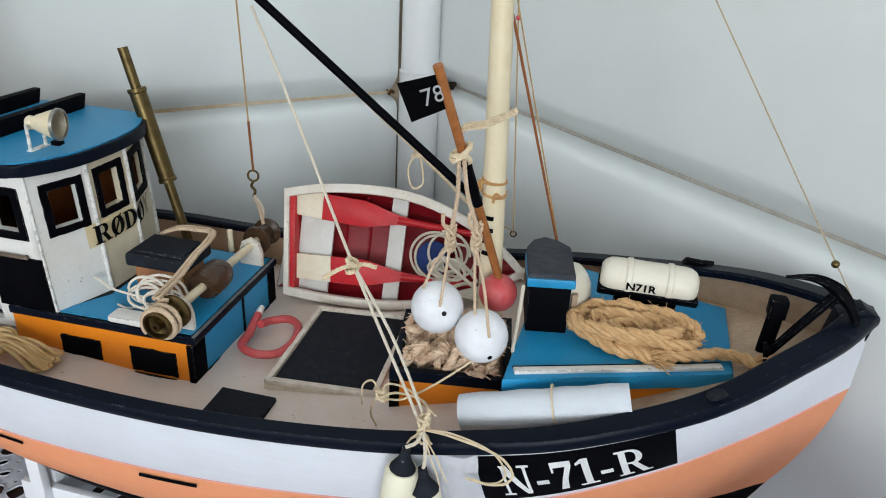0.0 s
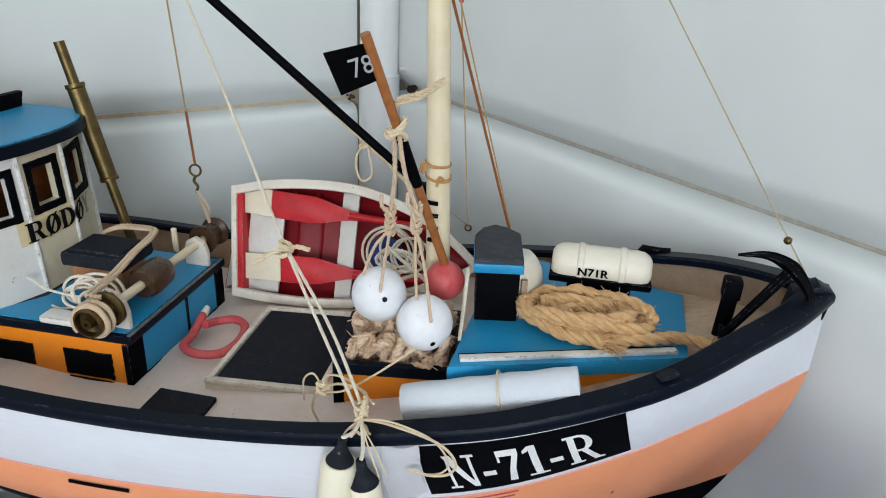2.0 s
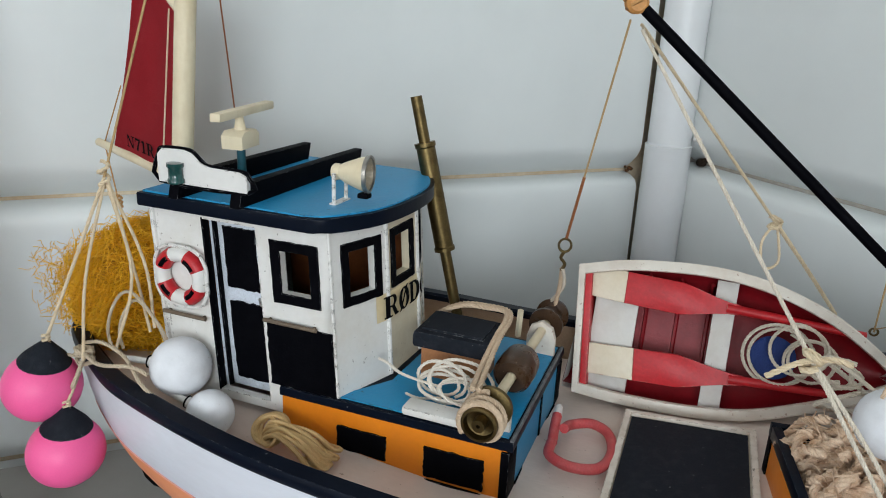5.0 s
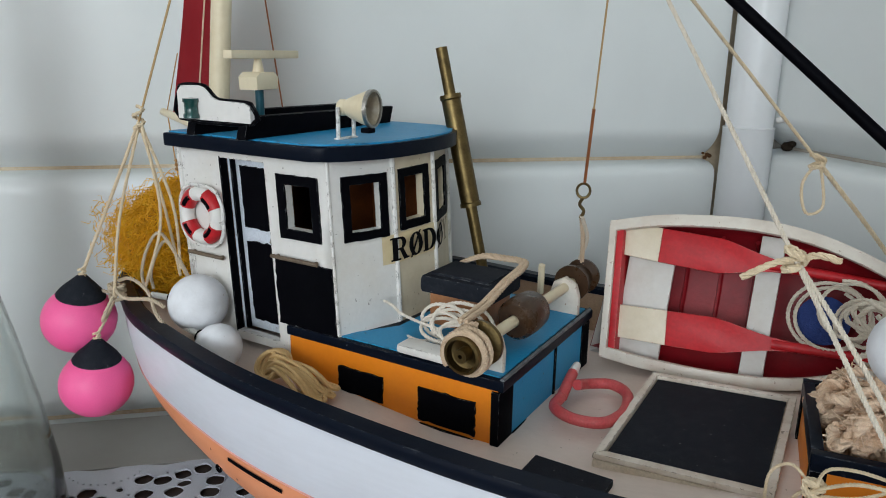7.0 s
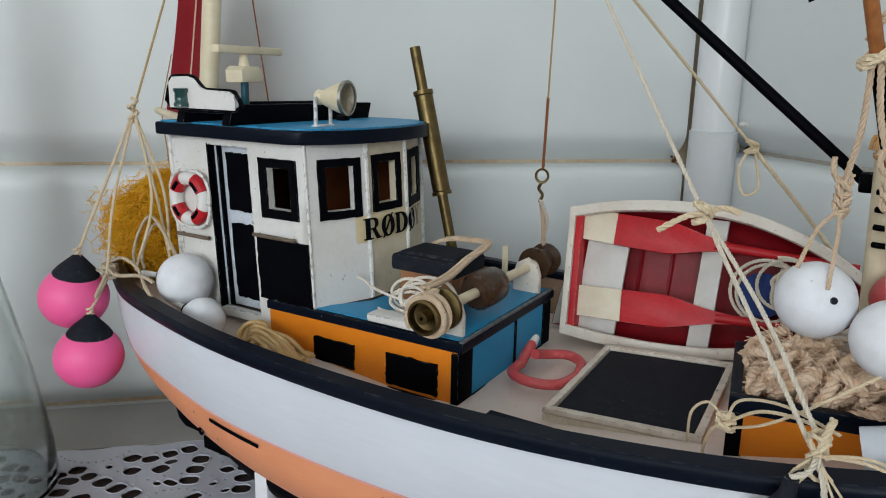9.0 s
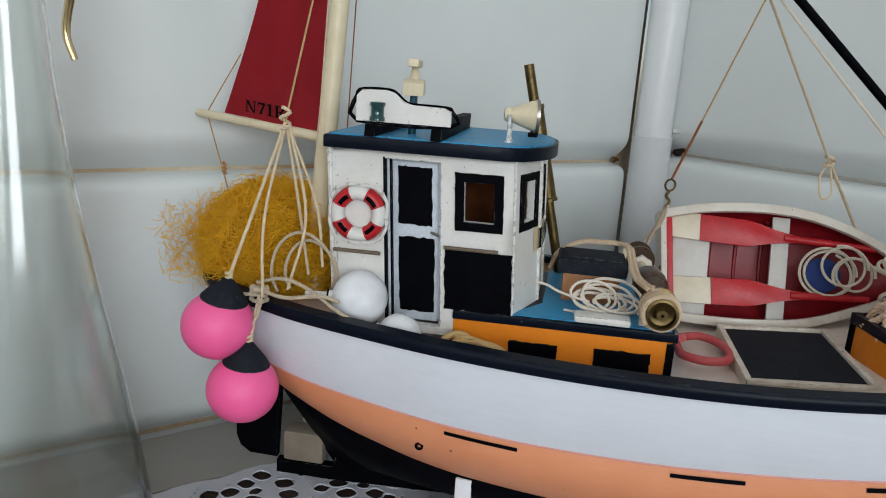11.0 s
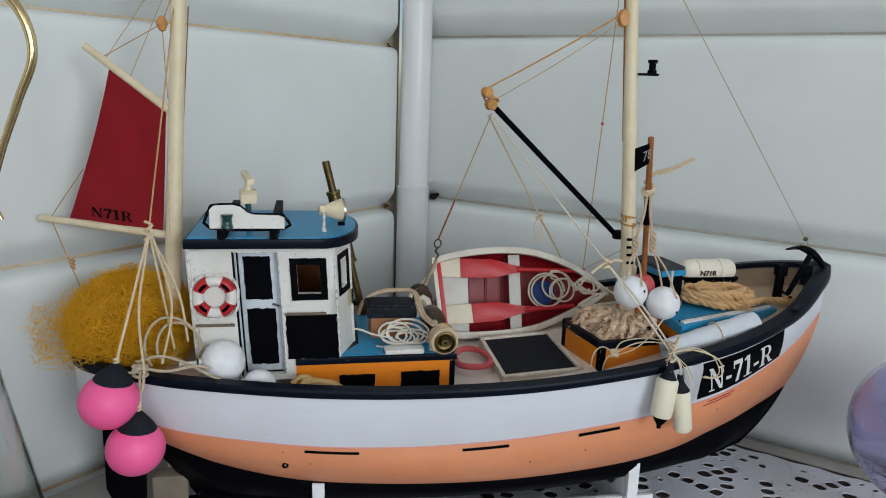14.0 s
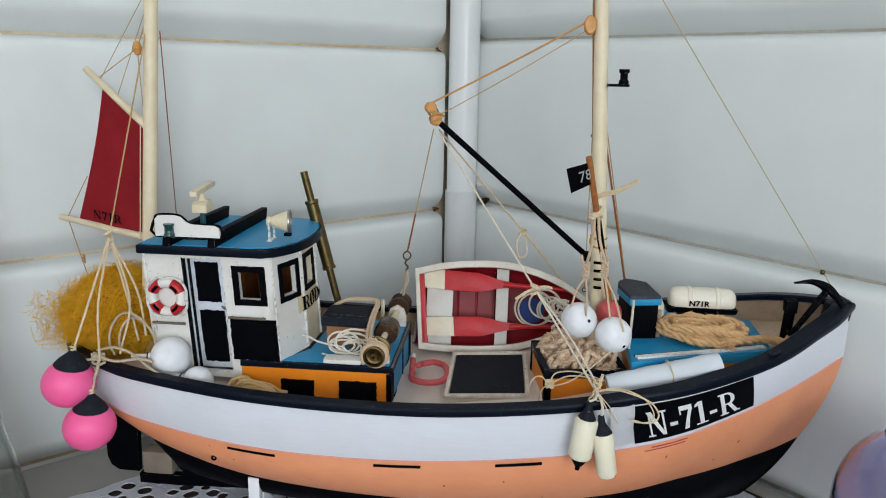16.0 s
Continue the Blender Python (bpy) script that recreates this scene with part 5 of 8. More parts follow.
# the red hoop with a taped end
bm = bmesh.new()
zc = 0.1635
pts = smooth([(-0.0485, -0.012, zc), (-0.046, -0.028, zc), (-0.030, -0.036, zc), (-0.012, -0.030, zc), (-0.006, -0.008, zc), (-0.012, 0.018, zc), (-0.026, 0.028, zc), (-0.040, 0.020, zc), (-0.043, 0.004, zc + 0.004)], 6)
pts = [Vector((-0.030 + (p.x + 0.030) * 0.90, -0.004 + (p.y + 0.004) * 0.86, p.z)) for p in pts]
tube(bm, pts, 0.0034, 10)
tube(bm, smooth([(-0.0462, -0.010, zc), (-0.0480, 0.003, zc + 0.003), (-0.0490, 0.014, zc + 0.006)], 5), 0.0034, 10)
hoop = thing("red_hoop", (-0.03, 0.0, 0.1595), "bent red plastic hoop lying on the deck", "hoop")
part("loop", bm, BUOY_RED, hoop)
bm = bmesh.new()
tube(bm, [(-0.0489, 0.0134, zc + 0.0058), (-0.0495, 0.0220, zc + 0.0085)], 0.0034, 10, taper=0.0024)
part("taped_end", bm, CREAM, hoop, "white taped end")

# dinghy on its side, open towards the rail
DX, DV, DN = Vector((1, 0, 0)), Vector((0, 0.327, 0.945)), Vector((0, -0.945, 0.327))
D0 = Vector((0.0, 0.0795, 0.2085))


def din(x, v, out):
    return D0 + DX * x + DV * v + DN * out


PORT = [(-0.058, 0.0445), (-0.02, 0.0535), (0.03, 0.0575), (0.07, 0.0535), (0.11, 0.0400), (0.14, 0.0215), (0.1615, 0.0035)]
STBD = [(-0.049, -0.0475), (-0.015, -0.0490), (0.03, -0.0475), (0.07, -0.0415), (0.11, -0.0265), (0.14, -0.0125), (0.1615, 0.0015)]
NP = 30


def side_line(line):
    pts = smooth([(x, v, 0) for x, v in line], 8)
    xs, vs = [p.x for p in pts], [p.y for p in pts]
    return xs, vs


def half(line, x):
    xs, vs = side_line(line)
    return float(np.interp(x, xs, vs))


dinghy = thing("dinghy", (0.05, 0.075, 0.160), "white model dinghy with a red inside, lying on its side", "dinghy")


def dinghy_shell(inset, depth, z_top):
    bm = bmesh.new()
    rows = []
    for i in range(NP + 1):
        x = -0.0535 + (0.160 + 0.0535) * i / NP
        a, b = half(PORT, x) - inset, half(STBD, x) + inset
        if a < b:
            a = b = (a + b) / 2
        d = depth * (1 - 0.55 * max(0, (x - 0.02) / 0.14) ** 2)
        row = []
        for k in range(11):
            s = k / 10
            sec = math.sin(math.pi * s) ** 0.55
            row.append(bm.verts.new(din(x + (0.004 - 0.008 * s if i == 0 else 0) + (-0.012 * sec if i == NP else 0), a + (b - a) * (0.5 - 0.5 * math.cos(math.pi * s)), z_top - d * sec)))
        rows.append(row)
    for r0, r1 in zip(rows, rows[1:]):
        for k in range(10):
            bm.faces.new((r0[k], r0[k + 1], r1[k + 1], r1[k]))
    bm.faces.new(rows[0])
    return bm


part("outer_hull", dinghy_shell(0.001, 0.038, -0.001), CREAM, dinghy, "white outside of the dinghy")
part("inner_hull", dinghy_shell(0.0045, 0.033, -0.0005), SHADED_RED, dinghy, "red inside of the dinghy, shade in its colour")
bm = bmesh.new()
for line, sgn in ((PORT, -1), (STBD, 1)):
    xs, vs = side_line(line)
    rows = []
    for x, v in zip(xs, vs):
        rows.append([bm.verts.new(din(x, v + sgn * d, h)) for d, h in ((-0.0012, -0.004), (-0.0012, 0.0015), (0.0000, 0.0024), (0.0062, 0.0024), (0.0068, 0.0012), (0.0068, -0.003))])
    for r0, r1 in zip(rows, rows[1:]):
        for k in range(5):
            bm.faces.new((r0[k], r0[k + 1], r1[k + 1], r1[k]))
part("gunwale", bm, GUNWALE, dinghy, "grubby cream gunwale")
bm = bmesh.new()
prism(bm, [(-0.0585, 0.0455), (-0.0535, 0.0460), (-0.0445, -0.0480), (-0.0495, -0.0485)], -0.030, 0.0026, 0.001, Matrix(((DX.x, DV.x, DN.x, D0.x), (DX.y, DV.y, DN.y, D0.y), (DX.z, DV.z, DN.z, D0.z), (0, 0, 0, 1))))
part("transom", bm, GUNWALE, dinghy, "grubby cream transom board")
DM = Matrix(((DX.x, DV.x, DN.x, D0.x), (DX.y, DV.y, DN.y, D0.y), (DX.z, DV.z, DN.z, D0.z), (0, 0, 0, 1)))
bm = bmesh.new()
prism(bm, [(-0.0530, 0.041), (-0.0480, 0.0415), (-0.0395, -0.043), (-0.0445, -0.0435)], -0.020, 0.0012, 0.0005, DM)
part("inner_transom", bm, RED, dinghy, "red lining of the transom")
for x0, x1, lo_, hi_ in ((-0.044, -0.0125, -0.043, 0.045), (0.0385, 0.0530, -0.044, 0.050)):
    bm = bmesh.new()
    prism(bm, [(x0, lo_), (x1, lo_), (x1, hi_), (x0, hi_)], -0.0125, -0.0095, 0.0006, DM)
    part("thwart", bm, THWART, dinghy, "greyed white seat board")
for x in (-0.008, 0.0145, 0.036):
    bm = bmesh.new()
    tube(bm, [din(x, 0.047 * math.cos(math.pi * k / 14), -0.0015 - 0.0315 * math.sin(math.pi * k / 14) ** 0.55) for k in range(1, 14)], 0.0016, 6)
    part("rib", bm, SHADED_RED, dinghy, "red rib")


def oar(v0, v1, x_blade, x_tip, lift, tip, hold, end):
    """An oar with a cream tipped, red blade that narrows into its shaft, lying across the seats."""
    ob = thing("oar", din((x_blade + x_tip) / 2, (v0 + v1) / 2, -0.008), "red wooden oar with a cream blade tip, lying in the dinghy", "oar", "oars in the dinghy")
    ang = math.atan2(v1 - v0, x_tip - x_blade)
    m = DM @ Matrix.Translation((x_blade, v0, lift)) @ pose(0, 0, 0, 0, 0, math.degrees(ang))
    bm = bmesh.new()
    prism(bm, [(0.0, -0.0110), (tip + 0.0006, -0.0116), (tip - 0.0006, 0.0116), (0.0008, 0.0112)], -0.0012, 0.0014, 0.0005, m)
    part("blade_tip", bm, WORN, ob, "cream blade tip with chipped red edges")
    neck = [(hold + (end - hold) * s, 0.0036 + 0.0080 * (1 - s) ** 2 * (1 + 1.1 * s)) for s in (0, 0.2, 0.4, 0.6, 0.8, 1.0)]
    bm = bmesh.new()
    prism(bm, [(tip + 0.0006, -0.0116)] + [(x, -w) for x, w in neck] + [(x, w) for x, w in neck[::-1]] + [(tip - 0.0006, 0.0116)], -0.0012, 0.0017, 0.0006, m)
    part("blade", bm, RED, ob)
    bm = bmesh.new()
    long = math.hypot(v1 - v0, x_tip - x_blade)
    tube(bm, [m @ Vector((end - 0.009 + (long - end + 0.009) * k / 6, 0, 0.0004)) for k in range(7)], 0.0034, 10, taper=0.0027)
    part("shaft", bm, RED, ob)
    return ob


oar(0.0350, 0.0285, -0.0500, 0.134, -0.0050, 0.0272, 0.066, 0.106)
oar(-0.0225, -0.0140, -0.0515, 0.118, -0.0050, 0.0420, 0.072, 0.116)

rnd = random.Random(4)
bm = bmesh.new()
for turns, r0, cx, cv, out in ((2.2, 0.021, 0.084, 0.004, -0.004), (1.6, 0.015, 0.104, 0.004, -0.001), (1.3, 0.018, 0.094, 0.010, 0.001)):
    pts = []
    for i in range(int(turns * 20) + 1):
        a = TAU * i / 20
        k = r0 * (1 + 0.12 * math.sin(0.7 * a + r0 * 100))
        pts.append(din(cx + k * math.cos(a), cv + k * math.sin(a) * 0.95, out + 0.0012 * math.sin(1.7 * a)))
    rope(bm, smooth(pts, 2), 0.0012)
solo("rope_coil", bm, COTTON, din(0.09, 0.0, -0.006), "white braided rope looped in the dinghy's bow", "rope")
bm = bmesh.new()
lathe(bm, [(0, -0.018), (0.012, -0.018), (0.0145, -0.012), (0.0150, -0.007), (0.0125, -0.006), (0.0, -0.0065)], DM @ Matrix.Translation((0.081, 0.003, 0)), 22)
solo("blue_bucket", bm, material("dark_blue_mesh", (0.016, 0.042, 0.19), 0.6, grain=1200, bump=1.0), din(0.081, 0.003, -0.018), "dark blue woven tub in the dinghy", "tub")

# box of coarse rope
BX = Matrix.Translation((0.0925, -0.0685, 0)) @ pose(0, 0, 0, 0, 0, 8.5)
crate = thing("rope_box", (0.13, -0.03, 0.170), "orange wooden box with black edges, heaped with coarse rope", "box")
W_, D_, ZB, ZT = 0.080, 0.080, 0.166, 0.1985
for nm, lo, hi in (("front_board", (0.003, 0, ZB), (W_ - 0.003, 0.003, ZT)), ("back_board", (0.003, D_ - 0.003, ZB), (W_ - 0.003, D_, ZT)), ("side_board", (0, 0.003, ZB), (0.003, D_ - 0.003, ZT)), ("side_board", (W_ - 0.003, 0.003, ZB), (W_, D_ - 0.003, ZT)), ("bottom_board", (0.003, 0.003, ZB), (W_ - 0.003, D_ - 0.003, ZB + 0.003))):
    part(nm, box(bmesh.new(), lo, hi, 0.0005, BX), ORANGE, crate)
for lo, hi in (((-0.0012, -0.0012, ZT - 0.006), (W_ + 0.0012, 0.0042, ZT + 0.0022)), ((-0.0012, D_ - 0.0042, ZT - 0.006), (W_ + 0.0012, D_ + 0.0012, ZT + 0.0022)), ((-0.0012, 0.0042, ZT - 0.006), (0.0042, D_ - 0.0042, ZT + 0.0022)), ((W_ - 0.0042, 0.0042, ZT - 0.006), (W_ + 0.0012, D_ - 0.0042, ZT + 0.0022))):
    part("top_edge", box(bmesh.new(), lo, hi, 0.0006, BX), RAIL, crate, "black top edge")
for x, y in ((-0.0010, -0.0010), (W_ - 0.0060, -0.0010), (-0.0010, D_ - 0.0060), (W_ - 0.0060, D_ - 0.0060)):
    part("corner_post", box(bmesh.new(), (x, y, ZB), (x + 0.0070, y + 0.0070, ZT - 0.0061), 0.0006, BX), BLACK, crate, "black corner post")
part("foot_strip", box(bmesh.new(), (0.006, -0.0016, ZB), (W_ - 0.006, 0.0010, ZB + 0.0045), 0.0005, BX), BLACK, crate, "black foot strip")
rnd = random.Random(11)
bm = bmesh.new()
roots = []
for i in range(62):
    c = BX @ Vector((rnd.uniform(0.009, 0.069), rnd.uniform(0.010, 0.070), rnd.uniform(0.1890, 0.2070)))
    pts = []
    a0, tip_, r0 = rnd.uniform(0, TAU), rnd.uniform(-1.2, 1.2), rnd.uniform(0.006, 0.011)
    for k in range(8):
        a = a0 + k * 0.8
        pts.append(c + Vector((r0 * math.cos(a), 0.8 * r0 * math.sin(a), 0.0085 * math.sin(a * 1.3 + tip_) + 0.0012 * (k % 3))))
    rope(bm, smooth(pts, 4), rnd.uniform(0.0024, 0.0031), 0.0120, 3, 6, step=0.0022)
    roots += [p for p in pts if p.z > 0.2000]
heap = thing("coarse_rope", BX @ Vector((0.04, 0.04, 0.19)), "heap of coarse frayed peach coloured rope in the box", "rope")
part("heaped_rope", bm, PINKROPE, heap)
bm = bmesh.new()
for i in range(330):
    c = rnd.choice(roots) + Vector((rnd.uniform(-0.002, 0.002), rnd.uniform(-0.002, 0.002), 0.0018))
    d = Vector((rnd.gauss(0, 1), rnd.gauss(0, 1), rnd.gauss(0, 0.6))).normalized() * rnd.uniform(0.003, 0.009)
    e = Vector((rnd.gauss(0, 1), rnd.gauss(0, 1), rnd.gauss(0, 0.5))) * 0.0016
    tube(bm, [c - d, c + e, c + d], rnd.uniform(0.0002, 0.0005), 3)
fuzz = part("loose_fibre", bm, PINKROPE, heap, "frayed fibres standing off the rope")
tagged(fuzz, "frayed fibres standing off the rope", "", "", "stuff")

# rolled white cloth tied with a thread
ra, rb = Vector((0.1480, -0.0985, 0.2005)), Vector((0.2480, -0.0900, 0.2255))
bm = bmesh.new()
dirn = (rb - ra).normalized()
ax = dirn.orthogonal().normalized()
ay = dirn.cross(ax)
n = 44
rows = []
for i in range(9):
    c = ra.lerp(rb, i / 8)
    rows.append([bm.verts.new(c + (ax * math.cos(TAU * 2.6 * k / n) + ay * math.sin(TAU * 2.6 * k / n)) * (0.0125 - 0.0052 * (1 - k / n) + 0.0004 * math.sin(3 * i + 0.7 * k))) for k in range(n + 1)])
for r0, r1 in zip(rows, rows[1:]):
    for k in range(n):
        bm.faces.new((r0[k], r0[k + 1], r1[k + 1], r1[k]))
roll = thing("cloth_roll", (0.198, -0.094, 0.203), "rolled up white cloth tied with thread, beside the bow hatch", "cloth roll")
part("cloth", bm, PAPER, roll)
bm = bmesh.new()
c = ra.lerp(rb, 0.56)
tube(bm, [c + (ax * math.cos(TAU * k / 20) + ay * math.sin(TAU * k / 20)) * 0.0131 for k in range(20)], 0.0007, 5, True)
part("thread", bm, CORD, roll, "thin cream thread")

# fore hatch
bm = bmesh.new()
out = [(0.170, -0.0860), (0.3135, -0.0340), (0.3175, 0.0560), (0.178, 0.0960)]
prism(bm, out, 0.2110, 0.2215, 0.0015)
fore = part("fore_hatch", bm, BLUE, boat, "bright blue fore hatch")
bm = bmesh.new()
prism(bm, [(0.1730, -0.0835), (0.3110, -0.0325), (0.3150, 0.0535), (0.1800, 0.0930)], 0.188, 0.2112)
part("hatch_side", bm, ORANGE, fore, "orange painted side under the hatch")
bm = bmesh.new()
p, q = Vector((0.1770, -0.0800, 0.2228)), Vector((0.3075, -0.0335, 0.2228))
d = (q - p).normalized()
s = Vector((-d.y, d.x, 0))
prism(bm, [((p + s * 0.0012).x, (p + s * 0.0012).y), ((q + s * 0.0012).x, (q + s * 0.0012).y), ((q + s * 0.0066).x, (q + s * 0.0066).y), ((p + s * 0.0066).x, (p + s * 0.0066).y)], 0.2212, 0.2240, 0.0006)
part("white_bar", bm, CREAM, fore, "white bar along the hatch")
bm = bmesh.new()
prism(bm, [((p + s * 0.0066).x, (p + s * 0.0066).y), ((q + s * 0.0066).x, (q + s * 0.0066).y), ((q + s * 0.0086).x, (q + s * 0.0086).y), ((p + s * 0.0086).x, (p + s * 0.0086).y)], 0.2212, 0.2232)
part("black_line", bm, BLACK, fore, "thin black line beside the bar")

# companion hood
TURN = Matrix.Translation((0.187, 0.0, 0)) @ pose(0, 0, 0, 0, 0, 11) @ Matrix.Translation((-0.189, -0.001, 0))
bm = bmesh.new()
prism(bm, [(0.1730, -0.0210), (0.2012, -0.0210), (0.2016, 0.0180), (0.1945, 0.0290), (0.1785, 0.0310), (0.1738, 0.0170)], 0.2212, 0.2572, 0.0008, TURN)
hood = part("companion_hood", bm, BLACK, boat, "black companion hood with a grey top")
hood_plan = [(0.1708, -0.0232), (0.2032, -0.0232), (0.2040, 0.0195), (0.1962, 0.0315), (0.1865, 0.0362), (0.1775, 0.0335), (0.1716, 0.0180)]
bm = bmesh.new()
prism(bm, hood_plan, 0.2572, 0.2636, 0.0006, TURN)
part("blue_edge", bm, BLUE, hood, "blue edge of the hood")
bm = bmesh.new()
lo = [bm.verts.new(TURN @ Vector((0.187 + (x - 0.187) * 0.985, y + 0.0006, 0.2635))) for x, y in hood_plan]
hi = [bm.verts.new(TURN @ Vector((0.187 + (x - 0.187) * 0.97, y + 0.0008, 0.2664 + 0.025 * (y + 0.0232) + 0.0016 * math.sin(700 * y)))) for x, y in hood_plan]
bm.faces.new(hi)
bm.faces.new(lo[::-1])
for k in range(len(lo)):
    bm.faces.new((lo[k], lo[(k + 1) % len(lo)], hi[(k + 1) % len(lo)], hi[k]))
bmesh.ops.bevel(bm, geom=bm.edges[:], offset=0.0007, segments=2, affect="EDGES")
part("hood_top", bm, SHEEN_GREY, hood, "rough dark sloping top, ceiling sheen in its grey")
bm = bmesh.new()
cheek = [(0.2020, -0.0135), (0.2075, -0.0125), (0.2160, -0.0030), (0.2205, 0.0075), (0.2185, 0.0180), (0.2020, 0.0190)]
rows = []
for z, k in ((0.2216, 1.0), (0.2400, 1.0), (0.2480, 0.93), (0.2545, 0.76), (0.2590, 0.50), (0.2605, 0.25)):
    rows.append([bm.verts.new(TURN @ Vector((0.2020 + (x - 0.2020) * k, 0.0040 + (y - 0.0040) * (0.5 + 0.5 * k), z))) for x, y in cheek])
for r0, r1 in zip(rows, rows[1:]):
    for k in range(6):
        bm.faces.new((r0[k], r0[(k + 1) % 6], r1[(k + 1) % 6], r1[k]))
bm.faces.new(rows[-1])
bm.faces.new(rows[0][::-1])
bmesh.ops.subdivide_edges(bm, edges=bm.edges[:], cuts=2, use_grid_fill=True, smooth=0.8)
part("hood_side", bm, CANISTER, hood, "cream rounded cowl beside the hood")
bm = bmesh.new()
box(bm, (0.2030, -0.0172, 0.2216), (0.2072, -0.0138, 0.2500), 0.0006, TURN)
part("cowl_board", bm, material("bare_brown_board", (0.36, 0.26, 0.17), 0.7, dirt=(0.22, 0.14, 0.08), amount=0.6, scale=60, grain=700, streak=(1, 1, 0.1)), hood, "bare brown board of the cowl")

# life raft canister
raft = thing("raft_canister", (0.255, 0.024, 0.2225), "cream life raft canister on a black cradle", "canister")
lie = Matrix.Translation((0.2548, 0.0205, 0.2528)) @ pose(0, 0, 0, 0, 90)
bm = bmesh.new()
R_ = 0.0130
prof = [(0, -0.0335), (0.007, -0.0335), (0.0102, -0.0315), (0.0124, -0.0280), (R_, -0.0235), (R_, -0.0165), (R_ + 0.0010, -0.0155), (R_ + 0.0010, -0.0125), (R_, -0.0115), (R_, 0.0115), (R_ + 0.0010, 0.0125), (R_ + 0.0010, 0.0155), (R_, 0.0165), (R_, 0.0235), (0.0124, 0.0280), (0.0102, 0.0315), (0.007, 0.0335), (0, 0.0335)]
lathe(bm, prof, lie, 26)
part("canister", bm, CANISTER, raft)
bm = bmesh.new()
prism(bm, [(0.0150 * math.cos(math.radians(a)), 0.0150 * math.sin(math.radians(a))) for a in range(202, 340, 12)], -0.0345, 0.0345, 0.0012, Matrix.Translation((0.2548, 0.0205, 0.2528)) @ Matrix(((0, 0, 1, 0), (1, 0, 0, 0), (0, 1, 0, 0), (0, 0, 0, 1))))
part("cradle", bm, BLACK, raft, "black cradle")
bm = bmesh.new()
box(bm, (0.2330, 0.0180, 0.2212), (0.2766, 0.0300, 0.2400), 0.001)
part("cradle_foot", bm, BLACK, raft, "black block under the cradle")
bm = letters("N71R", 1.0)
me = bpy.data.meshes.new("letters")
bm.to_mesh(me)
for dx, dz in ((0.07, 0.0), (0.035, 0.05)):
    k = len(bm.verts)
    bm.from_mesh(me)
    bm.verts.ensure_lookup_table()
    for v in bm.verts[k:]:
        v.co += Vector((dx, dz, 0.4 + dz))
bpy.data.meshes.remove(me)
wide = max(v.co.x for v in bm.verts)
for v in bm.verts:
    lift = 0.0014 + 0.0005 * v.co.z
    a = radians(-14 + 32 * v.co.y)
    v.co = Vector((0.2395 + 0.0205 * v.co.x / wide, 0.0205 - (R_ + lift) * math.cos(a), 0.2528 + (R_ + lift) * math.sin(a)))
part("letters", bm, INK, raft, "black hand painted N71R")

# coil of hemp rope on the fore hatch
rnd = random.Random(7)
hemp = thing("hemp_rope_coil", (0.2490, -0.0230, 0.2225), "thick braided hemp rope coiled on the fore hatch", "rope")
bm = bmesh.new()
path = coil(rnd, (0.2485, -0.0195, 0.2270), 0.0345, 0.0168, 4.6, 0.0125, 0.24, turn=0.06)
rope(bm, path, 0.0044, 0.030, 3, 7, step=0.004)
rope(bm, coil(rnd, (0.2495, -0.0190, 0.2275), 0.0215, 0.0085, 2.6, 0.0090, 0.25, turn=0.25), 0.0043, 0.030, 3, 7, step=0.004)
part("coil", bm, HEMP, hemp)
bm = bmesh.new()
rope(bm, smooth([path[-1], (0.264, -0.038, 0.2290), (0.287, -0.032, 0.2290), (0.305, -0.022, 0.2275), (0.320, -0.022, 0.2265), (0.328, -0.030, 0.2290)], 5), 0.0042, 0.028, 3, 7, step=0.004)
part("tail", bm, HEMP, hemp)
bm = bmesh.new()
rope(bm, smooth([(0.236, -0.028, 0.228), (0.252, -0.038, 0.2285), (0.2600, -0.0420, 0.2270)], 4), 0.0046, 0.028, 3, 7, step=0.004)
part("short_end", bm, HEMP, hemp)
for nm, a in (("frayed_end", Vector((0.328, -0.030, 0.229))), ("frayed_end", Vector((0.2600, -0.042, 0.227)))):
    bm = bmesh.new()
    for i in range(60):
        w_ = Vector((rnd.uniform(0.002, 0.013), rnd.uniform(-0.008, 0.004), rnd.uniform(-0.004, 0.006)))
        s_ = a + Vector((rnd.uniform(-0.003, 0.003), rnd.uniform(-0.003, 0.003), rnd.uniform(-0.002, 0.003)))
        tube(bm, [s_, s_ + w_ * 0.5 + Vector((0, 0, 0.001)), s_ + w_], 0.0005, 4)
    part(nm, bm, HEMP, hemp, "loose fibres of the rope's end")
bm = bmesh.new()
for i in range(420):
    p = path[rnd.randrange(len(path))]
    q = Vector((rnd.gauss(0, 1), rnd.gauss(0, 1), rnd.gauss(0.4, 1))).normalized()
    tube(bm, [p + q * 0.0043, p + q * 0.0068 + Vector((rnd.uniform(-0.003, 0.003), rnd.uniform(-0.003, 0.003), 0))], 0.00022, 3)
part("stray_fibre", bm, HEMP, hemp, "stray fibres standing off the rope")

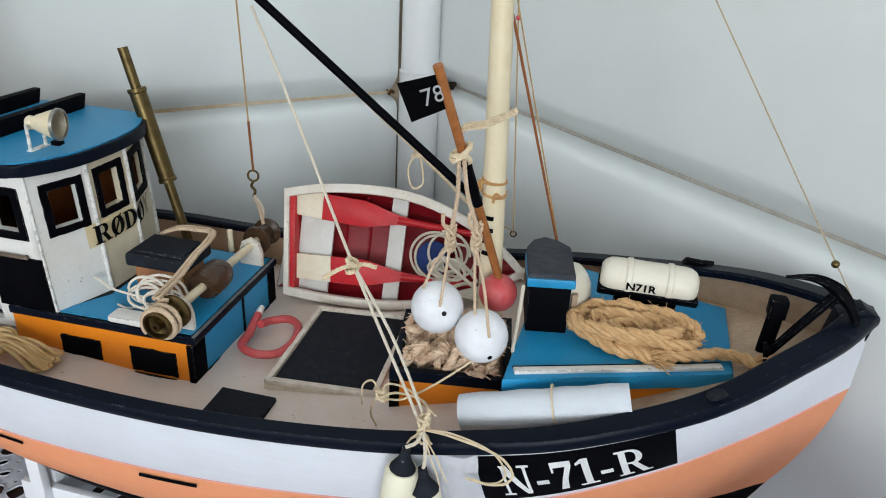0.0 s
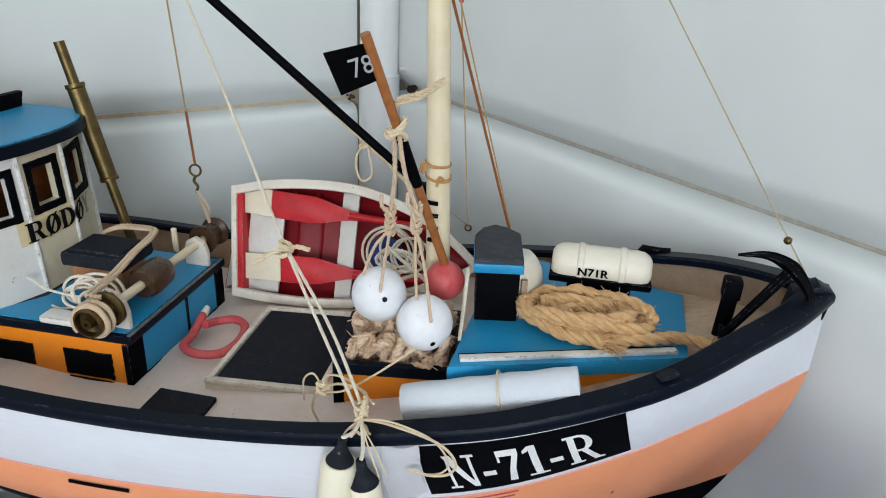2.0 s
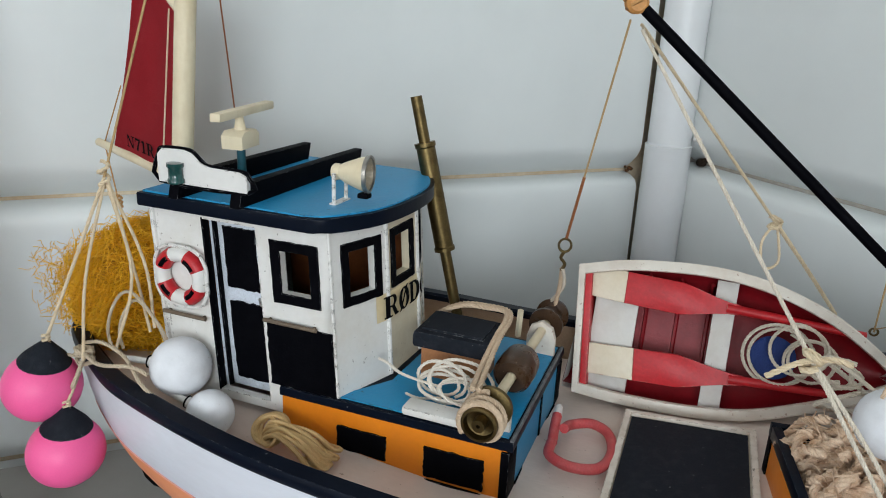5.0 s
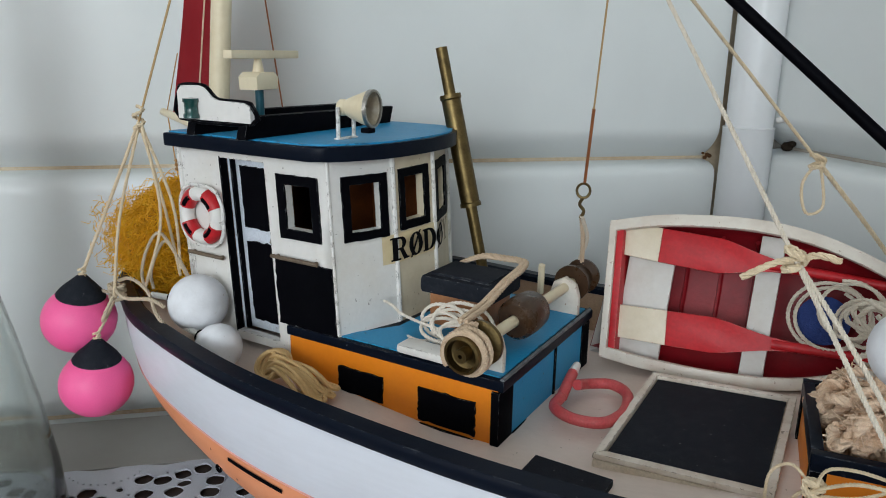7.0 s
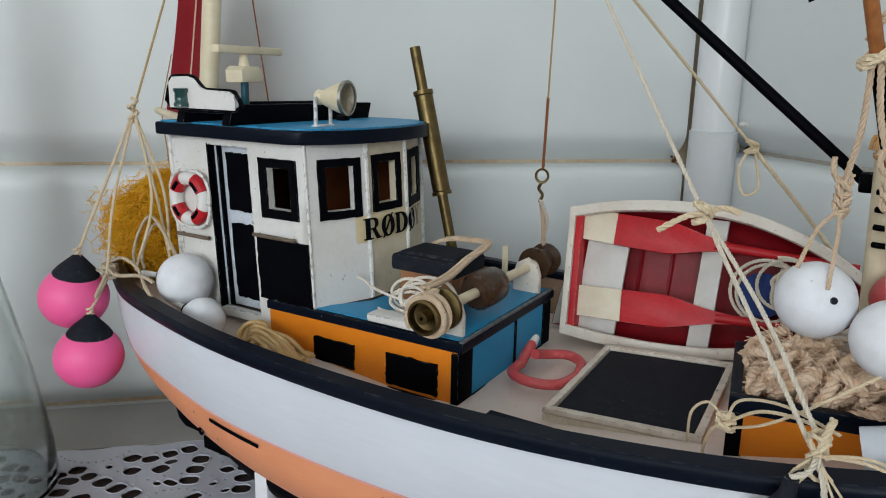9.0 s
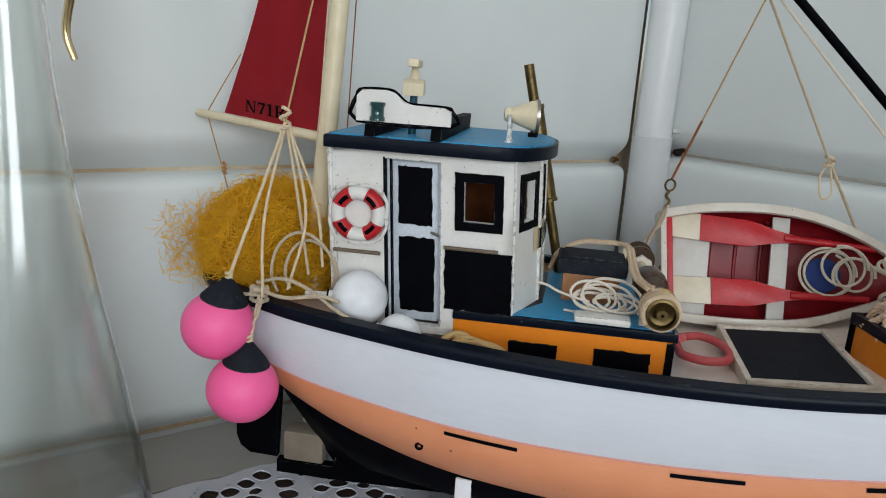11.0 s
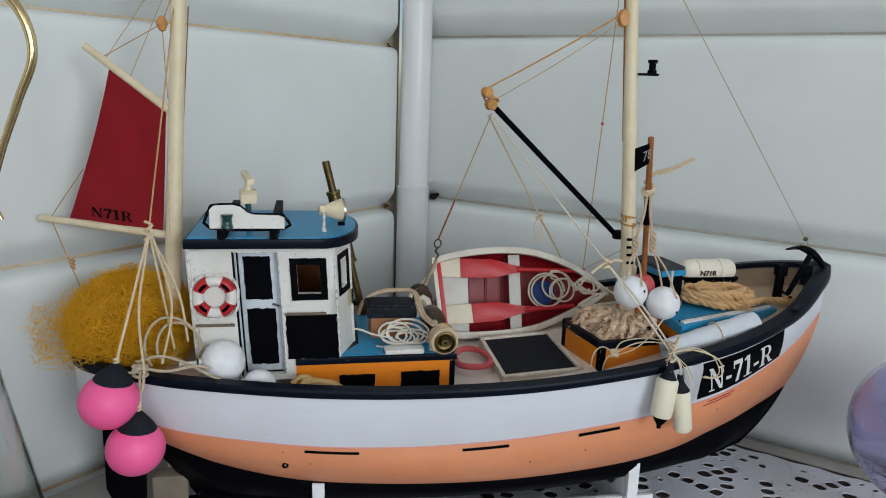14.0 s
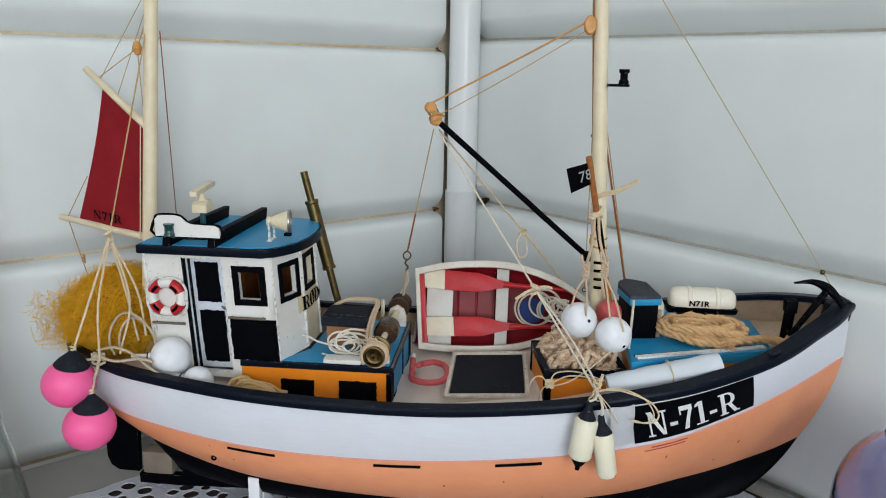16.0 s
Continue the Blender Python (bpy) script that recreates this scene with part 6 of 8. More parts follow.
# bitt and anchor
bm = bmesh.new()
rod(bm, (0.3350, -0.0010, 0.2140), (0.3372, 0.0004, 0.2500), 0.0052, 10)
bitt = part("bitt", bm, BLACK, boat, "black mooring bitt")
bm = bmesh.new()
box(bm, (0.3315, -0.0054, 0.2500), (0.3430, 0.0062, 0.2640), 0.002)
part("bitt_head", bm, BLACK, bitt)
anchor = thing("anchor", (0.345, -0.018, 0.232), "black two armed anchor leaning over the bow rail", "anchor")
crown = Vector((0.3668, -0.0085, 0.2790))
bm = bmesh.new()
tube(bm, [Vector((0.3312, -0.0234, 0.2330)), crown + Vector((-0.001, 0, -0.003))], 0.0028, 8, taper=0.0036)
part("shank", bm, BLACK, anchor)
t1, t2 = Vector((0.3350, -0.0060, 0.2828)), Vector((0.3812, -0.0215, 0.2520))
arm = smooth([t1, (0.3525, -0.0068, 0.2848), crown, (0.3775, -0.0150, 0.2670), t2], 6)
fr = len(arm)
bm = bmesh.new()
tube(bm, arm[: fr // 2 + 1][::-1], 0.0050, 8, taper=0.0009)
part("arm", bm, BLACK, anchor)
bm = bmesh.new()
tube(bm, arm[fr // 2 :], 0.0050, 8, taper=0.0009)
part("arm", bm, BLACK, anchor)
bm = bmesh.new()
tube(bm, [(0.3300, -0.0330, 0.2330), (0.3330, -0.0120, 0.2350)], 0.0016, 8)
part("stock", bm, BLACK, anchor)
x = 0.2955
b, z = rail_at(x)
bm = bmesh.new()
prism(bm, [(x - 0.012, 0), (x + 0.011, 0), (x + 0.012, 0.0042), (x + 0.004, 0.0030), (x - 0.009, 0.0046)], -0.0035, 0.0035, 0.0006, Matrix.Translation((0, b - 0.004, z + 0.0080)) @ pose(0, 0, 0, 90))
part("fairlead", bm, BLACK, boat, "black fairlead on the rail")
x = 0.2950
b, z = rail_at(x)
bm = bmesh.new()
prism(bm, [(-0.0065, 0), (0.0065, 0), (0.0050, 0.0030), (0.0, 0.0042), (-0.0055, 0.0028)], -0.0032, 0.0032, 0.001, Matrix.Translation((x, -b + 0.005, z + 0.0079)) @ pose(0, 0, 0, 0, 0, 32) @ pose(0, 0, 0, 90))
part("fairlead", bm, PLATE, boat, "worn fairlead on the rail")

# ---- ropes and lines of the rig ----
def line(name, pts, r, mat, label, cat="line", laid=False):
    bm = bmesh.new()
    if laid:
        rope(bm, pts, r, 5.2 * r)
    else:
        tube(bm, pts, r)
    return solo(name, bm, mat, Vector(pts[0]), label, cat)


masthead = on_mast(0.640)
line("forestay", sag((0.3785, 0.0, 0.272), masthead, 0.0), 0.0005, GREYTHREAD, "thin grey-tan forestay from the stem to the mast head")
bm = bmesh.new()
ball(bm, (0.363, 0.0, 0.2935), 0.0026, 10)
solo("stay_eye", bm, BRASS, (0.363, 0, 0.291), "small brass eye on the forestay", "eye")
line("shroud", sag(on_mast(0.458) + Vector((0.003, 0.004, 0)), (0.1880, 0.0795, 0.2360), 0.0), 0.0006, TAN, "thin tan second strand of the far shroud")
line("shroud", sag(on_mast(0.452), (0.1868, 0.0785, 0.2380), 0.0), 0.0011, RUST, "rust brown shroud thread on the far side")
for dx in (0.0, 0.006):
    line("backstay", sag(on_mast(0.548) + Vector((-0.008, 0.0, dx)), on_mast(0.40) + Vector((-0.0065, 0.003, 0)), 0.0), 0.0008, RUST, "rust brown thread down the mast")
far_eye = Vector((0.1440, 0.1225, 0.2270))
run_top = on_mast(0.64) + Vector((0.002, 0.009, 0))
line("runner", sag(run_top, far_eye, 0.0), 0.0006, TAN, "thin tan running line from the mast to the far rail")
line("runner", sag(on_mast(0.286) + Vector((0.006, 0.006, 0)), far_eye + Vector((0, 0, 0.002)), 0.0), 0.0004, TAN, "thin thread from the mast to the rail eye")
bm = bmesh.new()
ball(bm, run_top.lerp(far_eye, 0.545), 0.0019, 10)
solo("line_bead", bm, BUOY_RED, on_mast(0.42), "tiny faded pink bead on the running line", "bead")
line("topping_lift", sag((-0.0290, -0.0238, 0.4500), on_mast(0.530) + Vector((-0.012, -0.003, 0)), 0.001), 0.0010, BROWNCORD, "orange-brown topping lift from boom to mast")
line("topping_lift", sag((-0.0210, -0.0226, 0.4390), on_mast(0.524) + Vector((-0.010, -0.003, 0)), 0.002), 0.0005, TAN, "thin second part of the topping lift")
# hoisting line with its hook
line("hoist_line", sag((-0.0250, -0.0300, 0.4260), (-0.0602, 0.0422, 0.2860), 0.0), 0.0006, TAN, "tan brown hoisting line from the boom")
line("hoist_line", sag(Vector((-0.0250, -0.0300, 0.4260)).lerp(Vector((-0.0602, 0.0422, 0.2860)), 0.66), (-0.0602, 0.0422, 0.2860), 0.0), 0.0010, RUST, "rust brown whipped end of the hoisting line", "line", True)
hook = thing("brass_hook", (-0.061, 0.043, 0.279), "small brass ring and hook on the hoisting line", "hook")
bm = bmesh.new()
c = Vector((-0.0608, 0.0428, 0.2805))
tube(bm, [c + Vector((0.0040 * math.cos(TAU * k / 16), 0.0012 * math.cos(TAU * k / 16), 0.0046 * math.sin(TAU * k / 16))) for k in range(16)], 0.0009, 6, True)
part("ring", bm, BRASS, hook)
bm = bmesh.new()
tube(bm, smooth([c + Vector((0, 0, -0.0045)), c + Vector((-0.002, 0, -0.009)), c + Vector((0.001, 0, -0.013)), c + Vector((-0.001, 0, -0.018))], 4), 0.0012, 6)
part("shackle", bm, BRASS, hook)
line("fall_rope", smooth([(-0.0615, 0.0435, 0.264), (-0.0640, 0.0550, 0.248), (-0.0690, 0.0700, 0.226)], 6), 0.0016, TANCORD, "cream rope from the hook to the winch", "rope", True)
line("fall_rope", smooth([(-0.0605, 0.0420, 0.264), (-0.0620, 0.0580, 0.246), (-0.0730, 0.0760, 0.226)], 6), 0.0014, COTTON, "cream rope from the hook to the winch", "rope", True)

# long light rope from boom tip to the fenders, with its cross knot
kn = Vector((0.0770, -0.0990, 0.2915))
end = Vector((0.1330, -0.1370, 0.2130))
line("derrick_rope", smooth([(-0.0200, -0.0200, 0.4215), Vector((0.0280, -0.0580, 0.3570)), kn, end], 6), 0.0010, COTTON, "pale twisted rope from the boom to the fenders", "rope", True)
line("derrick_rope", smooth([kn + Vector((0.001, 0, -0.001)), kn.lerp(end, 0.5) + Vector((0.004, 0.002, 0.002)), end + Vector((0.004, 0, 0))], 6), 0.0010, COTTON, "pale twisted rope from the boom to the fenders", "rope", True)
bm = bmesh.new()
rope(bm, smooth([kn + Vector((-0.017, -0.006, -0.0085)), kn + Vector((-0.007, -0.003, -0.002)), kn, kn + Vector((0.008, -0.003, 0.0035)), kn + Vector((0.015, -0.002, 0.002))], 5), 0.0014)
rope(bm, [kn + Vector((0.0035 * math.cos(a * 0.9), 0.003 * math.sin(a * 0.9) - 0.001, 0.004 * math.sin(a * 0.45))) for a in range(14)], 0.0015)
solo("cross_knot", bm, CORD, kn, "knot with two loose ends in the pale rope", "knot")
# second rope from the boom to the far rail with a knot and a loop
k2 = Vector((0.0658, 0.0770, 0.3065))
line("guy_rope", sag((-0.0225, -0.0060, 0.4240), k2, 0.0), 0.0010, CORD, "tan twisted guy rope from the boom", "rope", True)
line("guy_rope", smooth([k2, (0.0940, 0.1010, 0.2690), (0.1180, 0.1200, 0.2360)], 5), 0.0014, CORD, "tan twisted guy rope from the boom", "rope", True)
bm = bmesh.new()
rope(bm, [k2 + Vector((0.0035 * math.cos(a * 0.8), 0.0030 * math.sin(a * 0.8), 0.0035 * math.sin(a * 0.37))) for a in range(18)], 0.0014)
rope(bm, smooth([k2, k2 + Vector((-0.006, -0.003, -0.014)), k2 + Vector((-0.002, -0.003, -0.030)), k2 + Vector((0.006, 0.0, -0.026)), k2 + Vector((0.003, 0.002, -0.008)), k2], 6), 0.0009)
solo("guy_knot", bm, CORD, k2, "knot with a hanging loop in the guy rope", "knot")

# flag buoy leaning at the mast, with its white floats
p0, p1 = Vector((0.1185, -0.0825, 0.4095)), Vector((0.1538, -0.0250, 0.2600))
dan = thing("flag_buoy", (0.154, -0.0235, 0.236), "brown stick with a black flag and a red float", "flag buoy")
part("stick", rod(bmesh.new(), p0, p1, 0.0029, 10), OAK, dan)
bm = bmesh.new()
ball(bm, (0.1542, -0.0238, 0.2475), 0.0132, 22)
part("float", bm, BUOY_RED, dan, "small red float")
bm = bmesh.new()
rows = []
fa, fb = p0 + (p1 - p0) * 0.030, p0 + (p1 - p0) * 0.160
tip_a, tip_b = fa + Vector((-0.0200, -0.0118, -0.0050)), fb + Vector((-0.0184, -0.0098, -0.0085))


def on_flag(u, v, lift=0.0):
    """A place on the flag, u from the stick to its free edge, v from its top to its foot."""
    wave = Vector((0.55, -0.80, 0.2)) * (0.0013 * math.sin(4.2 * u + 0.6 * v) + lift)
    return fa.lerp(tip_a, u).lerp(fb.lerp(tip_b, u), v) + wave


for i in range(13):
    rows.append([bm.verts.new(on_flag(i / 12, k / 6)) for k in range(7)])
for r0, r1 in zip(rows, rows[1:]):
    for k in range(6):
        bm.faces.new((r0[k], r0[k + 1], r1[k + 1], r1[k]))
bmesh.ops.solidify(bm, geom=bm.faces[:], thickness=0.0004)
flag = part("flag", bm, INK, dan, "black flag with white number 78")
bm = letters("78", 1.0)
wide, tall = max(v.co.x for v in bm.verts), max(v.co.y for v in bm.verts)
for v in bm.verts:
    u, w = v.co.x / wide, v.co.y / tall
    v.co = on_flag(0.60 - 0.52 * u, 0.74 - 0.46 * w, 0.0011)
part("number", bm, material("faded_white_paint", (0.42, 0.43, 0.44), 0.6), flag, "white number 78")
bm = bmesh.new()
w0 = p0 + (p1 - p0) * 0.335
wrap = [w0 + Vector((0.0052 * math.cos(a), 0.0052 * math.sin(a), 0.0062 * math.cos(0.9 * a) * math.sin(a * 0.31) - 0.0004 * a)) for a in [0.5 * i for i in range(30)]]
rope(bm, wrap, 0.0018)
loose = Vector((0.1633, -0.0867, 0.3905))
for k in (0.0, 0.0022):
    rope(bm, smooth([w0 + Vector((-0.004, 0.003, 0.004)), w0 + Vector((0.002, -0.003, 0.0125 + k)), w0.lerp(loose, 0.45) + Vector((0, 0, 0.004 + k)), loose + Vector((-0.2 * k, 0, 0.4 * k))], 6), 0.0014)
part("lashing", bm, CORD, dan, "cord lashing with a stiff doubled loose end")
part("dark_sleeve", rod(bmesh.new(), p0.lerp(p1, 0.375), p0.lerp(p1, 0.60), 0.0033, 10), BLACK, dan, "black painted middle of the stick")
BALLS = ((Vector((0.1212, -0.0645, 0.2525)), Vector((0.1255, -0.0560, 0.2985)), "white painted float ball hanging by knotted cords above the rope box"), (Vector((0.1529, -0.0745, 0.2430)), Vector((0.1425, -0.0600, 0.3030)), "white painted float ball with a black mark, hanging by knotted cords"))
for n, (c, knot, lb) in enumerate(BALLS):
    ob = thing("float_ball", c, lb, "float", "white floats hanging at the mast")
    part("ball", ball(bmesh.new(), c, 0.0170), FLOAT, ob)
    bm = bmesh.new()
    rope(bm, smooth([w0 + Vector((-0.001 + 0.003 * n, -0.002, -0.004)), w0.lerp(knot, 0.5) + Vector((0.0012 - 0.002 * n, -0.001, 0)), knot + Vector((0, 0, 0.006))], 5), 0.0014)
    part("cord", bm, TANCORD, ob, "tan cord")
    bm = bmesh.new()
    rope(bm, [knot + Vector((0.0027 * math.cos(1.1 * a), 0.0027 * math.sin(1.1 * a), 0.0085 - 0.0007 * a + 0.0022 * math.sin(2.3 * a))) for a in range(26)], 0.0014)
    rope(bm, smooth([knot + Vector((-0.001, 0, 0.004)), knot + Vector((-0.0045, -0.003, 0.010)), knot + Vector((-0.0050, -0.002, 0.0165))], 4), 0.0013)
    part("knot", bm, TANCORD, ob, "bulky knot in the cord")
    for dx, dy, dz in ((-0.0085, -0.0050, 0.0145), (0.0050, -0.0145, 0.0090)) if n == 0 else ((-0.0045, -0.0040, 0.0168), (0.0070, -0.0140, 0.0085)):
        bm = bmesh.new()
        foot_ = c + Vector((dx, dy, dz))
        rope(bm, smooth([knot + Vector((0, 0, -0.006)), knot.lerp(foot_, 0.5) + Vector((0.12 * dx, -0.001, 0.001)), foot_], 5), 0.0010)
        part("cord", bm, TANCORD, ob, "tan cord")
    bm = bmesh.new()
    way = Vector((0.46, -0.84, 0.26) if n == 0 else (0.48, -0.78, -0.34)).normalized()
    lathe(bm, [(0, 0.0167), (0.0016, 0.0169), (0.0016, 0.0173), (0, 0.0174)], Matrix.Translation(c) @ way.to_track_quat("Z", "Y").to_matrix().to_4x4(), 10)
    part("hole", bm, INK if n else PLATE, ob, "small dark hole")
line("hanging_cord", smooth([(0.1735, -0.0500, 0.270), (0.1725, -0.0520, 0.245), (0.1715, -0.0560, 0.2230)], 5), 0.0013, COTTON, "pale twisted cord beside the companion hood", "cord", True)
line("dinghy_painter", smooth([(0.1080, 0.060, 0.226), (0.128, 0.040, 0.219), (0.120, 0.018, 0.226), (0.102, 0.020, 0.214), (0.112, 0.036, 0.205), (0.134, 0.020, 0.214), (0.146, 0.0, 0.222)], 6), 0.0016, COTTON, "cream rope looped over the dinghy's bow", "rope", True)
bm = bmesh.new()
pts = []
for k in range(46):
    a = 0.9 + TAU * k / 17
    r_ = 0.0092 + 0.0026 * math.sin(1.7 * a)
    pts.append(Vector((0.1085, 0.0215, 0.2355)) + DX * (r_ * 1.25 * math.cos(a)) + DV * (r_ * 0.75 * math.sin(a)) + DN * (0.003 + 0.0025 * math.sin(0.8 * a)))
rope(bm, smooth(pts, 2), 0.0014)
bundle = thing("painter_bundle", (0.112, 0.02, 0.23), "bundle of cream rope tied at the dinghy's bow", "rope")
part("looped_end", bm, COTTON, bundle)
bm = bmesh.new()
tube(bm, smooth([(0.103, 0.020, 0.246), (0.118, 0.010, 0.240), (0.132, 0.006, 0.232), (0.146, -0.004, 0.226)], 5), 0.0013, 8)
part("tied_end", bm, COTTON, bundle)
bm = bmesh.new()
ring_c = Vector((0.1440, 0.1225, 0.2270))
tube(bm, [ring_c + Vector((0.0026 * math.cos(TAU * k / 12), 0, 0.0026 * math.sin(TAU * k / 12))) for k in range(12)], 0.0008, 6, True)
solo("eye_ring", bm, BRASS, ring_c, "tiny dark brass eye on the far rail", "eye")

# fenders hung over the rail
FK = Vector((0.1335, -0.1375, 0.2140))


def fender(top, bottom, lb, r=0.0094, tipped=True):
    ob = thing("fender", bottom, lb, "fender", "fenders over the rail")
    d = bottom - top
    m = Matrix.Translation(top) @ d.to_track_quat("Z", "Y").to_matrix().to_4x4()
    n = d.length
    bm = bmesh.new()
    lathe(bm, [(0, 0.0105), (r - 0.0014, 0.0110), (r, 0.0135), (r, n - 0.0145), (r - 0.0014, n - 0.0120), (0, n - 0.0120)], m, 20)
    part("body", bm, FENDER, ob)
    bm = bmesh.new()
    lathe(bm, [(0, -0.004), (0.0026, -0.004), (0.0030, 0.002), (0.0052, 0.0065), (0.0082, 0.0115), (0, 0.0120)], m, 16)
    part("cap", bm, PLATE, ob, "black top cap")
    if tipped:
        bm = bmesh.new()
        lathe(bm, [(0, n - 0.0125), (0.0080, n - 0.0125), (0.0050, n - 0.0065), (0.0022, n - 0.003), (0.0020, n), (0, n)], m, 14)
        part("tip", bm, BLACK, ob, "black bottom tip")
    bm = bmesh.new()
    rope(bm, smooth([top + Vector((0, 0, 0.004)), top.lerp(FK, 0.5) + Vector((0.002, -0.003, 0.002)), FK], 4), 0.0012)
    part("lanyard", bm, COTTON, ob, "short pale lanyard")
    return ob


fender(Vector((0.1265, -0.1490, 0.2045)), Vector((0.1195, -0.1515, 0.1450)), "ivory fender with black caps hung over the rail", 0.0102)
fender(Vector((0.1375, -0.1495, 0.1925)), Vector((0.1475, -0.1500, 0.1290)), "ivory fender hung lower over the rail", 0.0088, False)
bm = bmesh.new()
rows = []
for k in range(13):
    v = k / 12
    rows.append([])
    for i in range(9):
        u = i / 8
        p = side_at(0.1455 + 0.0205 * u + 0.0035 * v, 1.02 - 0.86 * v, 0.0050 + 0.0022 * math.sin(3.0 * u + 1.4 * v) + 0.0012 * math.sin(5.0 * v))
        rows[-1].append(bm.verts.new(p + Vector((0.0005 * math.sin(9 * v), 0, 0.0006 * math.sin(7 * u)))))
for r0, r1 in zip(rows, rows[1:]):
    for i in range(8):
        bm.faces.new((r0[i], r0[i + 1], r1[i + 1], r1[i]))
bmesh.ops.solidify(bm, geom=bm.faces[:], thickness=0.0005)
solo("white_tag", bm, material("thin_white_paper", (0.88, 0.88, 0.91), 0.6, dirt=(0.78, 0.78, 0.84), amount=0.5, scale=40, grain=300, bump=0.1, soft=True), (0.158, -0.139, 0.165), "small white paper tag hanging beside the fenders", "tag")
rnd = random.Random(3)
bm = bmesh.new()
rope(bm, [FK + Vector((0.0034 * math.cos(0.8 * a), 0.0034 * math.sin(0.8 * a), 0.0085 * math.sin(0.31 * a))) for a in range(30)], 0.0009)
rope(bm, smooth([FK + Vector((-0.001, 0, -0.004)), FK + Vector((0.001, -0.002, 0.006)), FK + Vector((0.0035, -0.003, 0.0165))], 4), 0.0015)
for i in range(4):
    d = Vector((rnd.uniform(-0.009, 0.006), rnd.uniform(-0.006, 0.002), rnd.uniform(-0.016, -0.006)))
    rope(bm, smooth([FK, FK + d * 0.5 + Vector((rnd.uniform(-0.003, 0.003), -0.002, 0)), FK + d], 4), rnd.uniform(0.0005, 0.0008))
for x1, z1, w, r_ in ((0.187, 0.1985, 0.0, 0.0008), (0.183, 0.1985, 0.002, 0.0006)):
    rope(bm, smooth([FK, FK + Vector((0.018, -0.006, 0.004 + w)), (x1 - 0.010, -0.1400, z1 + 0.010 + w), (x1, -0.1385, z1 - 0.002), (x1 - 0.003, -0.1410, z1 - 0.0085), (x1 - 0.013, -0.1440, z1 - 0.0090), (x1 - 0.022, -0.1450, z1 - 0.0065)], 6), r_)
for dx in (0.0, 0.004):
    rope(bm, smooth([FK + Vector((0.002, -0.004, -0.002)), FK + Vector((0.008 + dx, -0.0105, -0.012)), FK + Vector((0.012 + dx, -0.0125, -0.020)), FK + Vector((0.014 + dx, -0.0120, -0.028 + dx))], 5), 0.0005)
solo("fender_knot", bm, CORD, FK, "bundle of pale cord knotted round the rail", "knot")
kb = Vector((0.0950, -0.0955, 0.1985))
bm = bmesh.new()
rope(bm, [kb + Vector((0.0036 * math.cos(1.1 * a), 0.0036 * math.sin(1.1 * a) * math.cos(0.3 * a), 0.0036 * math.sin(0.45 * a))) for a in range(26)], 0.0012)
rope(bm, smooth([kb, (0.110, -0.108, 0.213), (0.128, -0.116, 0.2165), FK + Vector((0.002, 0.006, 0.004))], 6), 0.0008)
rope(bm, smooth([kb + Vector((0.002, 0, -0.002)), (0.112, -0.104, 0.206), (0.1300, -0.1000, 0.2180), (0.150, -0.0850, 0.2300)], 6), 0.0007)
rope(bm, smooth([kb, (0.100, -0.100, 0.212), (0.118, -0.112, 0.2195), FK + Vector((0.006, 0.004, 0.008))], 6), 0.0007)
rope(bm, smooth([kb, (0.089, -0.092, 0.192), (0.086, -0.092, 0.180), (0.090, -0.092, 0.170)], 6), 0.0008)
rope(bm, smooth([kb, (0.086, -0.088, 0.203), (0.078, -0.085, 0.195), (0.077, -0.083, 0.178)], 6), 0.0007)
solo("cord_knot", bm, CORD, kb, "knotted pale cord beside the rope box", "knot")

# cords on the casing
rnd = random.Random(21)
bm = bmesh.new()
for n_, cx, cy, cz, rx, lean, wob in ((44, -0.1120, -0.0370, 0.2010, 0.0180, 0.5, 0.10), (36, -0.1040, -0.0345, 0.2045, 0.0205, 0.9, 0.14), (30, -0.1165, -0.0340, 0.2035, 0.0150, 1.1, 0.16), (34, -0.0985, -0.0400, 0.2015, 0.0165, 0.35, 0.12)):
    pts = []
    for k in range(n_):
        a = TAU * k / 20 + 7 * cx
        w_ = 1 + wob * math.sin(0.43 * a + 40 * cx) + rnd.uniform(-0.02, 0.02)
        b_ = 0.62 * rx * w_ * math.sin(a)
        pts.append(Vector((cx + rx * w_ * math.cos(a), cy + b_ * math.cos(lean), max(0.1950, cz + b_ * math.sin(lean) + 0.0016 * math.sin(0.7 * a)))))
    rope(bm, smooth(pts, 2), 0.00115)
rope(bm, smooth([(-0.118, -0.036, 0.2000), (-0.130, -0.040, 0.2035), (-0.141, -0.043, 0.2075), (-0.150, -0.041, 0.2110), (-0.158, -0.0385, 0.2115)], 5), 0.0010)
rope(bm, smooth([(-0.112, -0.042, 0.1960), (-0.126, -0.046, 0.1945), (-0.136, -0.044, 0.1945)], 5), 0.0009)
solo("white_cord_coil", bm, WHITECORD, (-0.108, -0.048, 0.1935), "white cord coiled on the casing top", "cord")
